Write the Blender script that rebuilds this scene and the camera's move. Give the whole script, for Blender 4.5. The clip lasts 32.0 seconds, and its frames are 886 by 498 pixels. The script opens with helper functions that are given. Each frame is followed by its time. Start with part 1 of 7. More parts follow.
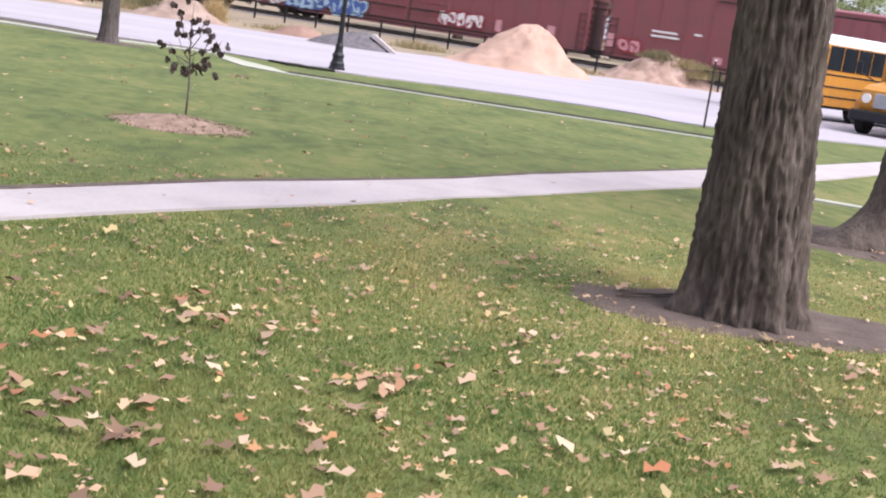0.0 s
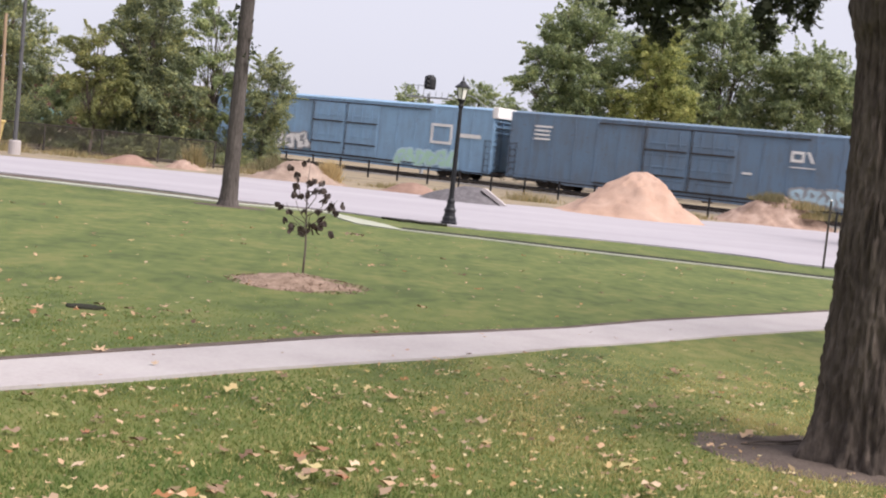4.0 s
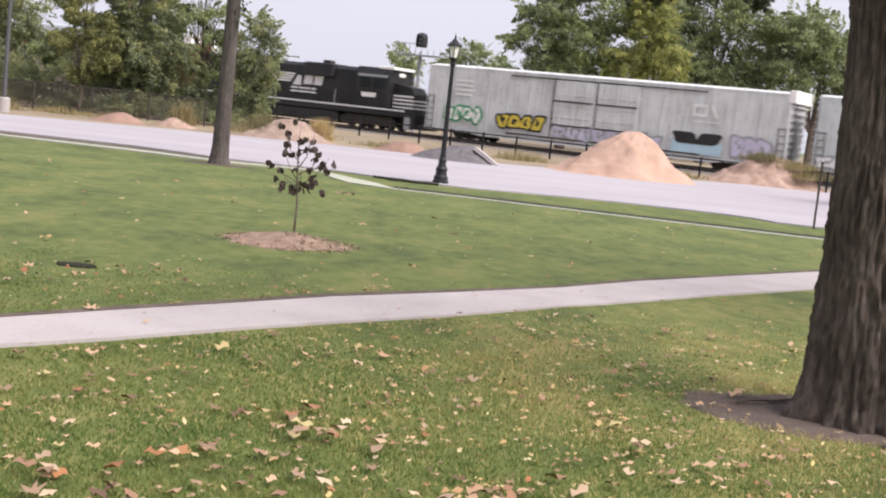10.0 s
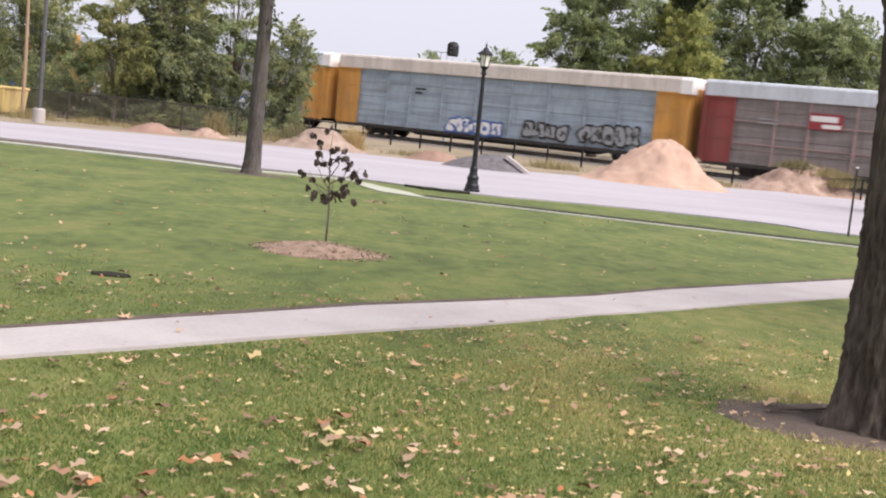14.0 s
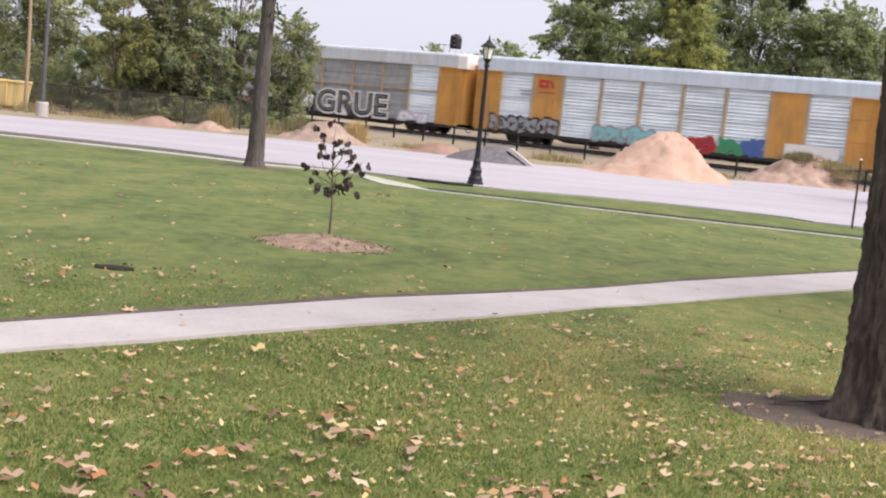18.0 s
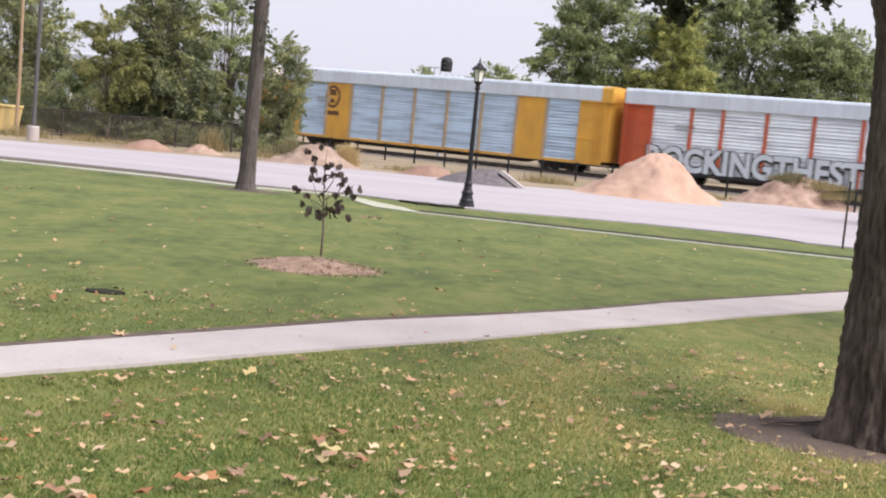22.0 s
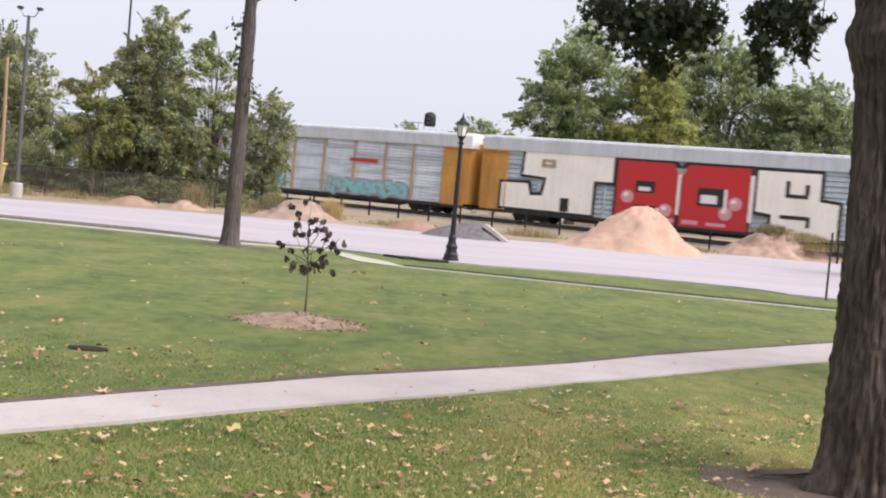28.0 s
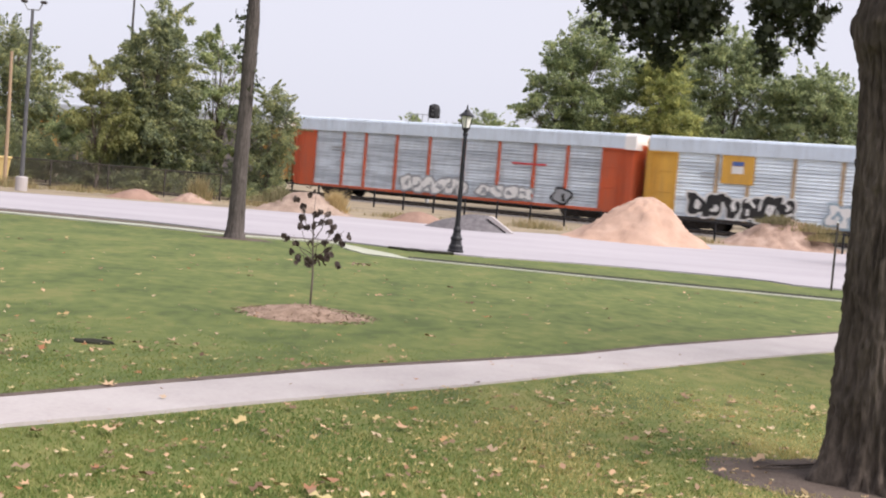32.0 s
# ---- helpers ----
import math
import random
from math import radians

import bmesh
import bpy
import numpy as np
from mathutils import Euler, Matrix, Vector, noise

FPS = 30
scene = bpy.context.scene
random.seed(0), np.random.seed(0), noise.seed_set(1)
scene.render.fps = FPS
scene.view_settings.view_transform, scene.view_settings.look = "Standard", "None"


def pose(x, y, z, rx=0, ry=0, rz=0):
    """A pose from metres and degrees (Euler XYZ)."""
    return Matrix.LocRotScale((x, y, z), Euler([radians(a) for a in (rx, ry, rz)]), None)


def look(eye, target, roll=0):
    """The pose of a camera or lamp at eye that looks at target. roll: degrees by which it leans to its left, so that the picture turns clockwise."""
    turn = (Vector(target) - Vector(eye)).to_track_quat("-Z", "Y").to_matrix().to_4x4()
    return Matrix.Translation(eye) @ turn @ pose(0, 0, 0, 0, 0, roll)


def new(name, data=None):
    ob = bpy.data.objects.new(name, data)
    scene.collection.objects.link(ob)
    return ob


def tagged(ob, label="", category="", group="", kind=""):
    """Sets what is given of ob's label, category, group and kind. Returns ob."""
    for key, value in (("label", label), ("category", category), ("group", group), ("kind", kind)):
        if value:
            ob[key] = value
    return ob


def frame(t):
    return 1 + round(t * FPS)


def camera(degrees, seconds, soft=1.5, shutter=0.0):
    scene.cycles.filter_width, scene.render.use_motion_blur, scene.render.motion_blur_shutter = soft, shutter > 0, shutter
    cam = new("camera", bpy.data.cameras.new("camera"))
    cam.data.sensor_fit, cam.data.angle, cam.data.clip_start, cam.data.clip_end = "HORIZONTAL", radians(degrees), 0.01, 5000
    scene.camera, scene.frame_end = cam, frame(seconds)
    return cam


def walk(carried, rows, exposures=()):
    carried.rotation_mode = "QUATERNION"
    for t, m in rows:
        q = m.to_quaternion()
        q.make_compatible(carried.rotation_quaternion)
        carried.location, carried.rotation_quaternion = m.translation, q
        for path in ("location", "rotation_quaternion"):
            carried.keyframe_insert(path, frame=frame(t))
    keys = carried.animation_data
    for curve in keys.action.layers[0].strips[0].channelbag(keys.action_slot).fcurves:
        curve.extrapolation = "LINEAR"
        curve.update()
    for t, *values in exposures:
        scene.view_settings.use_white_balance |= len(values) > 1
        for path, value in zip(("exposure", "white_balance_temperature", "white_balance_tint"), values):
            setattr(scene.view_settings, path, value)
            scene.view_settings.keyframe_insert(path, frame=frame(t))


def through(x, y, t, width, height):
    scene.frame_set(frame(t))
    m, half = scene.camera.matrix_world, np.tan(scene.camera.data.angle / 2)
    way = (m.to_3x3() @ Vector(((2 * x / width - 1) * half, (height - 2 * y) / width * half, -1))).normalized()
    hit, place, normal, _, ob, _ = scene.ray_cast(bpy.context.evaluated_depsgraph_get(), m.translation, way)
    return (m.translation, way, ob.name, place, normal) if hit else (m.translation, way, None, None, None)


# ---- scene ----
import functools

SECONDS = 32.0
EYE = (0.0, 0.0, 1.75)
cam = camera(39.99, SECONDS, soft=2.1, shutter=0.35)
TURNS = [
    (0, 79.083, -8.275, -5.066),
    (0.5, 78.742, -8.116, -4.943),
    (1, 78.536, -7.965, -4.697),
    (1.5, 78.816, -7.760, -4.243),
    (2, 79.881, -7.388, -3.411),
    (2.5, 82.533, -6.864, -2.033),
    (3, 84.356, -6.176, -0.853),
    (3.5, 85.572, -5.860, 0.096),
    (5.5, 85.328, -6.142, -0.220),
    (6, 85.031, -6.187, -0.434),
    (6.5, 84.778, -6.236, -0.624),
    (7, 84.566, -6.184, -0.755),
    (7.5, 84.371, -6.124, -0.882),
    (8, 84.178, -6.184, -0.937),
    (8.5, 83.997, -6.141, -0.883),
    (9, 83.821, -6.099, -0.677),
    (9.5, 83.748, -6.112, -0.484),
    (10, 83.685, -6.071, -0.320),
    (10.5, 83.682, -6.077, -0.252),
    (11, 83.653, -5.972, -0.194),
    (11.5, 83.622, -5.944, -0.056),
    (12, 83.549, -5.818, 0.205),
    (12.5, 83.531, -5.717, 0.475),
    (13, 83.592, -5.721, 0.705),
    (13.5, 83.765, -5.746, 0.913),
    (14, 83.941, -5.774, 1.146),
    (14.5, 84.085, -5.785, 1.341),
    (16.5, 83.750, -5.436, 1.572),
    (17, 83.599, -5.466, 1.427),
    (17.5, 83.548, -5.601, 1.318),
    (18, 83.582, -5.638, 1.290),
    (18.5, 83.654, -5.542, 1.371),
    (19, 83.697, -5.378, 1.456),
    (19.5, 83.715, -5.295, 1.479),
    (20, 83.800, -5.220, 1.380),
    (20.5, 83.987, -5.231, 1.264),
    (21, 84.221, -5.302, 1.103),
    (21.5, 84.470, -5.409, 0.983),
    (22, 84.674, -5.434, 0.869),
    (22.5, 84.849, -5.432, 0.752),
    (23, 84.919, -5.498, 0.631),
    (23.5, 84.907, -5.528, 0.464),
    (24, 84.840, -5.541, 0.332),
    (24.5, 84.841, -5.453, 0.207),
    (25, 85.013, -5.353, 0.178),
    (25.5, 85.402, -5.210, 0.221),
    (27.5, 87.208, -5.121, 0.115),
    (28, 87.289, -5.091, 0.109),
    (28.5, 87.279, -5.099, 0.179),
    (29, 87.204, -5.015, 0.259),
    (29.5, 87.147, -5.022, 0.299),
    (30, 87.058, -4.993, 0.256),
    (30.5, 87.022, -4.955, 0.229),
    (31, 86.977, -4.921, 0.197),
    (31.5, 86.924, -4.920, 0.220),
    (32, 86.888, -4.859, 0.324)
]
walk(cam, [(t, pose(*EYE, rx, ry, rz)) for t, rx, ry, rz in TURNS], exposures=[(0.0, 1.04, 6120, 21), (1.6, 1.02, 6120, 21), (2.6, 0.86, 6330, 19), (3.5, 0.78, 6500, 17), (10.0, 0.83, 6540, 17), (16.0, 0.85, 6540, 16), (26.0, 0.85, 6540, 16), (32.0, 0.82, 6540, 16)])

# ---- sky and sun: bright, thinly overcast ----
SUN_EL, SUN_AZ = radians(48), radians(118)      # azimuth clockwise from +y: from the right, a little behind the eye
world = bpy.data.worlds.new("sky")
scene.world = world
world.use_nodes = True
wn, wl = world.node_tree.nodes, world.node_tree.links
wn.clear()
sky = wn.new("ShaderNodeTexSky")
sky.sky_type, sky.sun_disc, sky.sun_elevation, sky.sun_rotation = "NISHITA", False, SUN_EL, SUN_AZ
sky.air_density, sky.dust_density, sky.ozone_density = 1.0, 4.0, 1.0
veil = wn.new("ShaderNodeHueSaturation")
veil.inputs["Saturation"].default_value = 0.22
haze = wn.new("ShaderNodeMix")
haze.data_type = "RGBA"
haze.inputs[0].default_value = 0.78
haze.inputs[7].default_value = (7.7, 8.05, 9.0, 1)
back = wn.new("ShaderNodeBackground")
back.inputs["Strength"].default_value = 0.067
wout = wn.new("ShaderNodeOutputWorld")
wl.new(sky.outputs[0], veil.inputs["Color"])
wl.new(veil.outputs[0], haze.inputs[6])
wl.new(haze.outputs[2], back.inputs["Color"])
wl.new(back.outputs[0], wout.inputs["Surface"])
sun_data = bpy.data.lights.new("sun", "SUN")
sun_data.energy, sun_data.angle, sun_data.color = 3.35, radians(50), (1.0, 0.96, 0.9)
sun = new("sun", sun_data)
sun.matrix_world = look((0, 0, 0), (-math.sin(SUN_AZ) * math.cos(SUN_EL), -math.cos(SUN_AZ) * math.cos(SUN_EL), -math.sin(SUN_EL)))


# ---- materials ----
def material(name, stops, scale=6.0, stretch=(1, 1, 1), rough=0.8, metal=0.0, bump=0.2, fine=60.0, fine_mix=0.35, island=0.0, coat=0.0, spread=0.5, bump_scale=None, world_space=False):
    """A paint, earth or bark: a ramp of colours over a coarse noise mixed with a fine one, and a bump of the fine one."""
    m = bpy.data.materials.new(name)
    m.use_nodes = True
    n, l = m.node_tree.nodes, m.node_tree.links
    b = n["Principled BSDF"]
    tc = n.new("ShaderNodeTexCoord")
    mp = n.new("ShaderNodeMapping")
    mp.inputs["Scale"].default_value = stretch
    if world_space:
        geo = n.new("ShaderNodeNewGeometry")
        l.new(geo.outputs["Position"], mp.inputs[0])
    else:
        l.new(tc.outputs["Object"], mp.inputs[0])
    big, small = n.new("ShaderNodeTexNoise"), n.new("ShaderNodeTexNoise")
    for node, s in ((big, scale), (small, fine)):
        node.inputs["Scale"].default_value = s
        node.inputs["Detail"].default_value = 5
        l.new(mp.outputs[0], node.inputs["Vector"])
    mix = n.new("ShaderNodeMix")
    mix.inputs[0].default_value = fine_mix
    l.new(big.outputs["Fac"], mix.inputs[2])
    l.new(small.outputs["Fac"], mix.inputs[3])
    src = mix.outputs[0]
    if island:
        g = n.new("ShaderNodeNewGeometry")
        mi = n.new("ShaderNodeMix")
        mi.inputs[0].default_value = island
        l.new(src, mi.inputs[2])
        l.new(g.outputs["Random Per Island"], mi.inputs[3])
        src = mi.outputs[0]
    ramp = n.new("ShaderNodeValToRGB")
    lo, hi = 0.5 - spread / 2, 0.5 + spread / 2
    if island >= 0.9:
        lo, hi = 0.0, 1.0
    el = ramp.color_ramp.elements
    while len(el) < len(stops):
        el.new(0.5)
    for i, c in enumerate(stops):
        el[i].position = lo + (hi - lo) * i / max(1, len(stops) - 1)
        el[i].color = (*c, 1)
    l.new(src, ramp.inputs[0])
    l.new(ramp.outputs[0], b.inputs["Base Color"])
    b.inputs["Roughness"].default_value = rough
    b.inputs["Metallic"].default_value = metal
    b.inputs["Specular IOR Level"].default_value = 0.3
    if coat:
        b.inputs["Coat Weight"].default_value = coat
    if bump:
        bp = n.new("ShaderNodeBump")
        bp.inputs["Strength"].default_value = bump
        bp.inputs["Distance"].default_value = 0.02
        l.new(small.outputs["Fac"], bp.inputs["Height"])
        l.new(bp.outputs[0], b.inputs["Normal"])
    return m


def paint(name, c, dirt=0.35, rough=0.55, rust=(0.13, 0.075, 0.045), metal=0.0, band=0.0):
    """Weathered railway or vehicle paint: vertical streaks of grime over a base colour, rust in spots."""
    m = bpy.data.materials.new(name)
    m.use_nodes = True
    n, l = m.node_tree.nodes, m.node_tree.links
    b = n["Principled BSDF"]
    geo = n.new("ShaderNodeTexCoord")
    mp = n.new("ShaderNodeMapping")
    mp.inputs["Scale"].default_value = (2.2, 2.2, 0.22)
    l.new(geo.outputs["Object"], mp.inputs[0])
    streak, blot, spot = (n.new("ShaderNodeTexNoise") for _ in range(3))
    streak.inputs["Scale"].default_value = 2.6
    streak.inputs["Detail"].default_value = 6
    l.new(mp.outputs[0], streak.inputs["Vector"])
    blot.inputs["Scale"].default_value = 0.6
    blot.inputs["Detail"].default_value = 4
    l.new(geo.outputs["Object"], blot.inputs["Vector"])
    spot.inputs["Scale"].default_value = 7.0
    spot.inputs["Detail"].default_value = 6
    l.new(geo.outputs["Object"], spot.inputs["Vector"])
    add = n.new("ShaderNodeMath")
    add.operation = "MULTIPLY"
    l.new(streak.outputs["Fac"], add.inputs[0])
    l.new(blot.outputs["Fac"], add.inputs[1])
    r = n.new("ShaderNodeMapRange")
    r.inputs[1].default_value, r.inputs[2].default_value = 0.17, 0.36
    r.inputs[3].default_value, r.inputs[4].default_value = 0.0, dirt
    l.new(add.outputs[0], r.inputs[0])
    mix = n.new("ShaderNodeMix")
    mix.data_type = "RGBA"
    mix.inputs[6].default_value = (*c, 1)
    mix.inputs[7].default_value = (0.11, 0.095, 0.08, 1)
    l.new(r.outputs[0], mix.inputs[0])
    r2 = n.new("ShaderNodeMapRange")
    r2.inputs[1].default_value, r2.inputs[2].default_value = 0.62, 0.72
    r2.inputs[3].default_value, r2.inputs[4].default_value = 0.0, min(1.0, dirt * 1.4)
    l.new(spot.outputs["Fac"], r2.inputs[0])
    mix2 = n.new("ShaderNodeMix")
    mix2.data_type = "RGBA"
    mix2.inputs[7].default_value = (*rust, 1)
    l.new(r2.outputs[0], mix2.inputs[0])
    l.new(mix.outputs[2], mix2.inputs[6])
    colour = mix2.outputs[2]
    if band:
        # long dull rows along the slats, other ones on each panel
        info, shift, mp2, rows = n.new("ShaderNodeObjectInfo"), n.new("ShaderNodeVectorMath"), n.new("ShaderNodeMapping"), n.new("ShaderNodeTexNoise")
        shift.operation = "MULTIPLY_ADD"
        shift.inputs[1].default_value = (9.0, 9.0, 9.0)
        l.new(info.outputs["Random"], shift.inputs[0])
        l.new(geo.outputs["Object"], shift.inputs[2])
        mp2.inputs["Scale"].default_value = (0.22, 0.22, 3.4)
        l.new(shift.outputs[0], mp2.inputs[0])
        rows.inputs["Scale"].default_value = 1.0
        rows.inputs["Detail"].default_value = 3
        l.new(mp2.outputs[0], rows.inputs["Vector"])
        r3 = n.new("ShaderNodeMapRange")
        r3.inputs[1].default_value, r3.inputs[2].default_value = 0.46, 0.62
        r3.inputs[3].default_value, r3.inputs[4].default_value = 0.0, band
        l.new(rows.outputs["Fac"], r3.inputs[0])
        mix3 = n.new("ShaderNodeMix")
        mix3.data_type = "RGBA"
        mix3.inputs[7].default_value = (c[0] * 0.36, c[1] * 0.37, c[2] * 0.40, 1)
        l.new(r3.outputs[0], mix3.inputs[0])
        l.new(colour, mix3.inputs[6])
        colour = mix3.outputs[2]
    l.new(colour, b.inputs["Base Color"])
    b.inputs["Roughness"].default_value = rough
    b.inputs["Metallic"].default_value = metal
    b.inputs["Specular IOR Level"].default_value = 0.3
    bp = n.new("ShaderNodeBump")
    bp.inputs["Strength"].default_value = 0.12
    bp.inputs["Distance"].default_value = 0.01
    l.new(spot.outputs["Fac"], bp.inputs["Height"])
    l.new(bp.outputs[0], b.inputs["Normal"])
    return m


def leafy(name, stops, through=0.5, rough=0.6, scale=0.45, island=0.5, spread=0.62):
    """Leaves: a colour for each leaf from the ramp, and some light let through."""
    m = material(name, stops, scale=scale, rough=rough, bump=0.0, fine=8, island=island, spread=spread)
    n, l = m.node_tree.nodes, m.node_tree.links
    b, out = n["Principled BSDF"], n["Material Output"]
    tr, mx = n.new("ShaderNodeBsdfTranslucent"), n.new("ShaderNodeMixShader")
    mx.inputs[0].default_value = through
    ramp = next(x for x in n if x.type == "VALTORGB")
    l.new(ramp.outputs[0], tr.inputs["Color"])
    l.new(b.outputs[0], mx.inputs[1])
    l.new(tr.outputs[0], mx.inputs[2])
    l.new(mx.outputs[0], out.inputs["Surface"])
    return m


M_LAWN = material("lawn", [(0.062, 0.085, 0.024), (0.086, 0.112, 0.031), (0.108, 0.131, 0.037), (0.140, 0.147, 0.047)], scale=0.8, stretch=(1.1, 0.7, 1.0), fine=4.2, fine_mix=0.45, rough=0.95, bump=0.3, spread=0.23, world_space=True)
M_LAWN2 = material("worn_lawn", [(0.069, 0.090, 0.025), (0.101, 0.124, 0.033), (0.136, 0.147, 0.043), (0.175, 0.168, 0.057)], scale=0.8, stretch=(1.1, 0.7, 1.0), fine=4.2, fine_mix=0.45, rough=0.95, bump=0.3, spread=0.23, world_space=True)
M_BLADE = leafy("grass_blades", [(0.080, 0.142, 0.038), (0.130, 0.194, 0.051), (0.212, 0.236, 0.073), (0.30, 0.27, 0.105)], 0.45, scale=0.36, island=0.12, spread=0.34)
M_DRYBLADE = leafy("dry_grass_blades", [(0.293, 0.275, 0.095), (0.403, 0.354, 0.134), (0.512, 0.427, 0.195), (0.342, 0.317, 0.110)], 0.4, scale=0.6, island=0.2, spread=0.4)
M_YELLEAF = material("small_yellow_leaves", [(0.44, 0.34, 0.14), (0.42, 0.29, 0.14), (0.50, 0.42, 0.24), (0.30, 0.19, 0.10), (0.20, 0.12, 0.07)], rough=0.85, bump=0.0, island=1.0)
M_CONC = material("pale_concrete", [(0.30, 0.272, 0.268), (0.375, 0.342, 0.336), (0.425, 0.395, 0.388)], scale=1.3, fine=26, rough=0.9, bump=0.15, world_space=True)
M_KERB = material("kerb_concrete", [(0.27, 0.28, 0.225), (0.345, 0.355, 0.285), (0.42, 0.425, 0.345)], scale=1.3, fine=26, rough=0.9, bump=0.15, world_space=True)
M_LOT = material("lot_concrete", [(0.278, 0.259, 0.279), (0.336, 0.315, 0.338), (0.389, 0.362, 0.386)], scale=0.22, stretch=(0.5, 1.6, 1), fine=4, rough=0.9, bump=0.08, world_space=True)
M_SOIL = material("bare_soil", [(0.056, 0.042, 0.035), (0.100, 0.076, 0.063), (0.16, 0.125, 0.105)], scale=3.0, fine=35, rough=1.0, bump=0.6)
# near-black earth, also used for the painted shade behind the kerb
M_DARK = material("dark_soil_and_shade", [(0.012, 0.013, 0.008), (0.026, 0.025, 0.014)], scale=3.0, fine=25, rough=1.0, bump=0.4, world_space=True)
M_DRY = material("dry_weedy_ground", [(0.10, 0.085, 0.058), (0.19, 0.155, 0.105), (0.28, 0.225, 0.155), (0.14, 0.13, 0.07)], scale=0.35, fine=9, rough=1.0, bump=0.5, world_space=True)
M_BALLAST = material("ballast", [(0.09, 0.08, 0.075), (0.17, 0.155, 0.145), (0.28, 0.26, 0.24)], scale=9, fine=40, rough=1.0, bump=0.8, world_space=True)
M_SAND = material("orange_sand", [(0.22, 0.135, 0.095), (0.37, 0.245, 0.185), (0.42, 0.29, 0.225), (0.48, 0.345, 0.275)], scale=1.1, stretch=(1, 1, 1.8), fine=14, spread=0.60, rough=1.0, bump=0.5)
M_SAND2 = material("pale_brown_sand", [(0.18, 0.118, 0.085), (0.31, 0.215, 0.17), (0.45, 0.335, 0.275)], scale=1.3, stretch=(1.4, 1.4, 0.6), fine=14, spread=0.4, rough=1.0, bump=0.5)
M_SAND3 = material("reddish_earth", [(0.17, 0.105, 0.08), (0.25, 0.16, 0.125), (0.32, 0.215, 0.17)], scale=1.6, fine=22, rough=1.0, bump=0.5)
M_SAND4 = material("grey_brown_earth", [(0.16, 0.115, 0.09), (0.27, 0.20, 0.16), (0.38, 0.30, 0.25)], scale=1.4, fine=16, rough=1.0, bump=0.5)
M_GRAVEL = material("grey_gravel", [(0.075, 0.069, 0.075), (0.125, 0.115, 0.122), (0.19, 0.18, 0.185)], scale=5, fine=45, rough=1.0, bump=0.8)
M_MULCH = material("wood_mulch", [(0.13, 0.085, 0.06), (0.25, 0.175, 0.13), (0.40, 0.295, 0.225)], scale=5, fine=30, rough=1.0, bump=0.7)
M_CHIP = material("wood_chips", [(0.12, 0.080, 0.058), (0.22, 0.152, 0.112), (0.35, 0.26, 0.20)], rough=1.0, bump=0.0, island=1.0)
M_BARK = material("grey_brown_bark", [(0.029, 0.022, 0.019), (0.058, 0.046, 0.038), (0.103, 0.082, 0.067), (0.168, 0.137, 0.116)], scale=2.2, stretch=(2.4, 2.4, 0.6), fine=15, fine_mix=0.45, rough=1.0, bump=0.8, spread=0.46)
M_BARK2 = material("smooth_grey_bark", [(0.085, 0.068, 0.058), (0.15, 0.122, 0.105), (0.21, 0.175, 0.155)], scale=4, stretch=(2, 2, 0.4), fine=18, rough=1.0, bump=0.8)
M_BARK3 = material("pale_grey_bark", [(0.045, 0.037, 0.033), (0.082, 0.070, 0.064), (0.125, 0.108, 0.099)], scale=3, stretch=(2, 2, 0.7), fine=14, fine_mix=0.5, rough=1.0, bump=0.9, spread=0.45)
M_BLACK = material("black_iron", [(0.010, 0.010, 0.012), (0.018, 0.018, 0.022)], scale=4, rough=0.45, bump=0.05)
M_STEEL = material("dark_steel", [(0.022, 0.019, 0.017), (0.05, 0.043, 0.038), (0.085, 0.07, 0.06)], scale=3, rough=0.75, metal=0.2, bump=0.2)
M_RAIL = material("worn_rail", [(0.10, 0.075, 0.06), (0.22, 0.19, 0.17)], scale=4, rough=0.5, metal=0.7, bump=0.1)
M_TIE = material("tarred_ties", [(0.06, 0.048, 0.04), (0.13, 0.105, 0.09)], scale=4, rough=1.0)
M_GREY = material("galvanised_grey", [(0.26, 0.27, 0.28), (0.38, 0.39, 0.40)], scale=4, rough=0.6, metal=0.3)
M_POLE = material("weathered_wood_pole", [(0.22, 0.15, 0.095), (0.36, 0.26, 0.175)], scale=3, stretch=(3, 3, 0.2), rough=0.95)
M_TYRE = material("rubber", [(0.012, 0.012, 0.012), (0.024, 0.023, 0.022)], rough=0.85)
M_FALLEN = material("fallen_leaves", [(0.10, 0.058, 0.038), (0.42, 0.27, 0.16), (0.50, 0.34, 0.215), (0.13, 0.078, 0.05), (0.42, 0.35, 0.17), (0.32, 0.125, 0.055), (0.24, 0.155, 0.10), (0.54, 0.41, 0.28), (0.16, 0.095, 0.062), (0.45, 0.28, 0.17)], rough=0.85, bump=0.0, island=1.0)
M_GREEN1 = leafy("maple_leaves_green", [(0.103, 0.135, 0.081), (0.216, 0.270, 0.135), (0.346, 0.400, 0.189), (0.518, 0.540, 0.254)], 0.55, scale=0.95, island=0.2, spread=0.30)
M_GREEN2 = leafy("tree_leaves_yellowing", [(0.126, 0.155, 0.063), (0.272, 0.310, 0.112), (0.417, 0.436, 0.155), (0.582, 0.553, 0.209)], 0.55, scale=0.95, island=0.2, spread=0.30)
M_GREEN3 = leafy("tree_leaves_dark", [(0.108, 0.142, 0.085), (0.228, 0.279, 0.148), (0.342, 0.393, 0.199), (0.502, 0.524, 0.257)], 0.55, scale=0.95, island=0.2, spread=0.30)
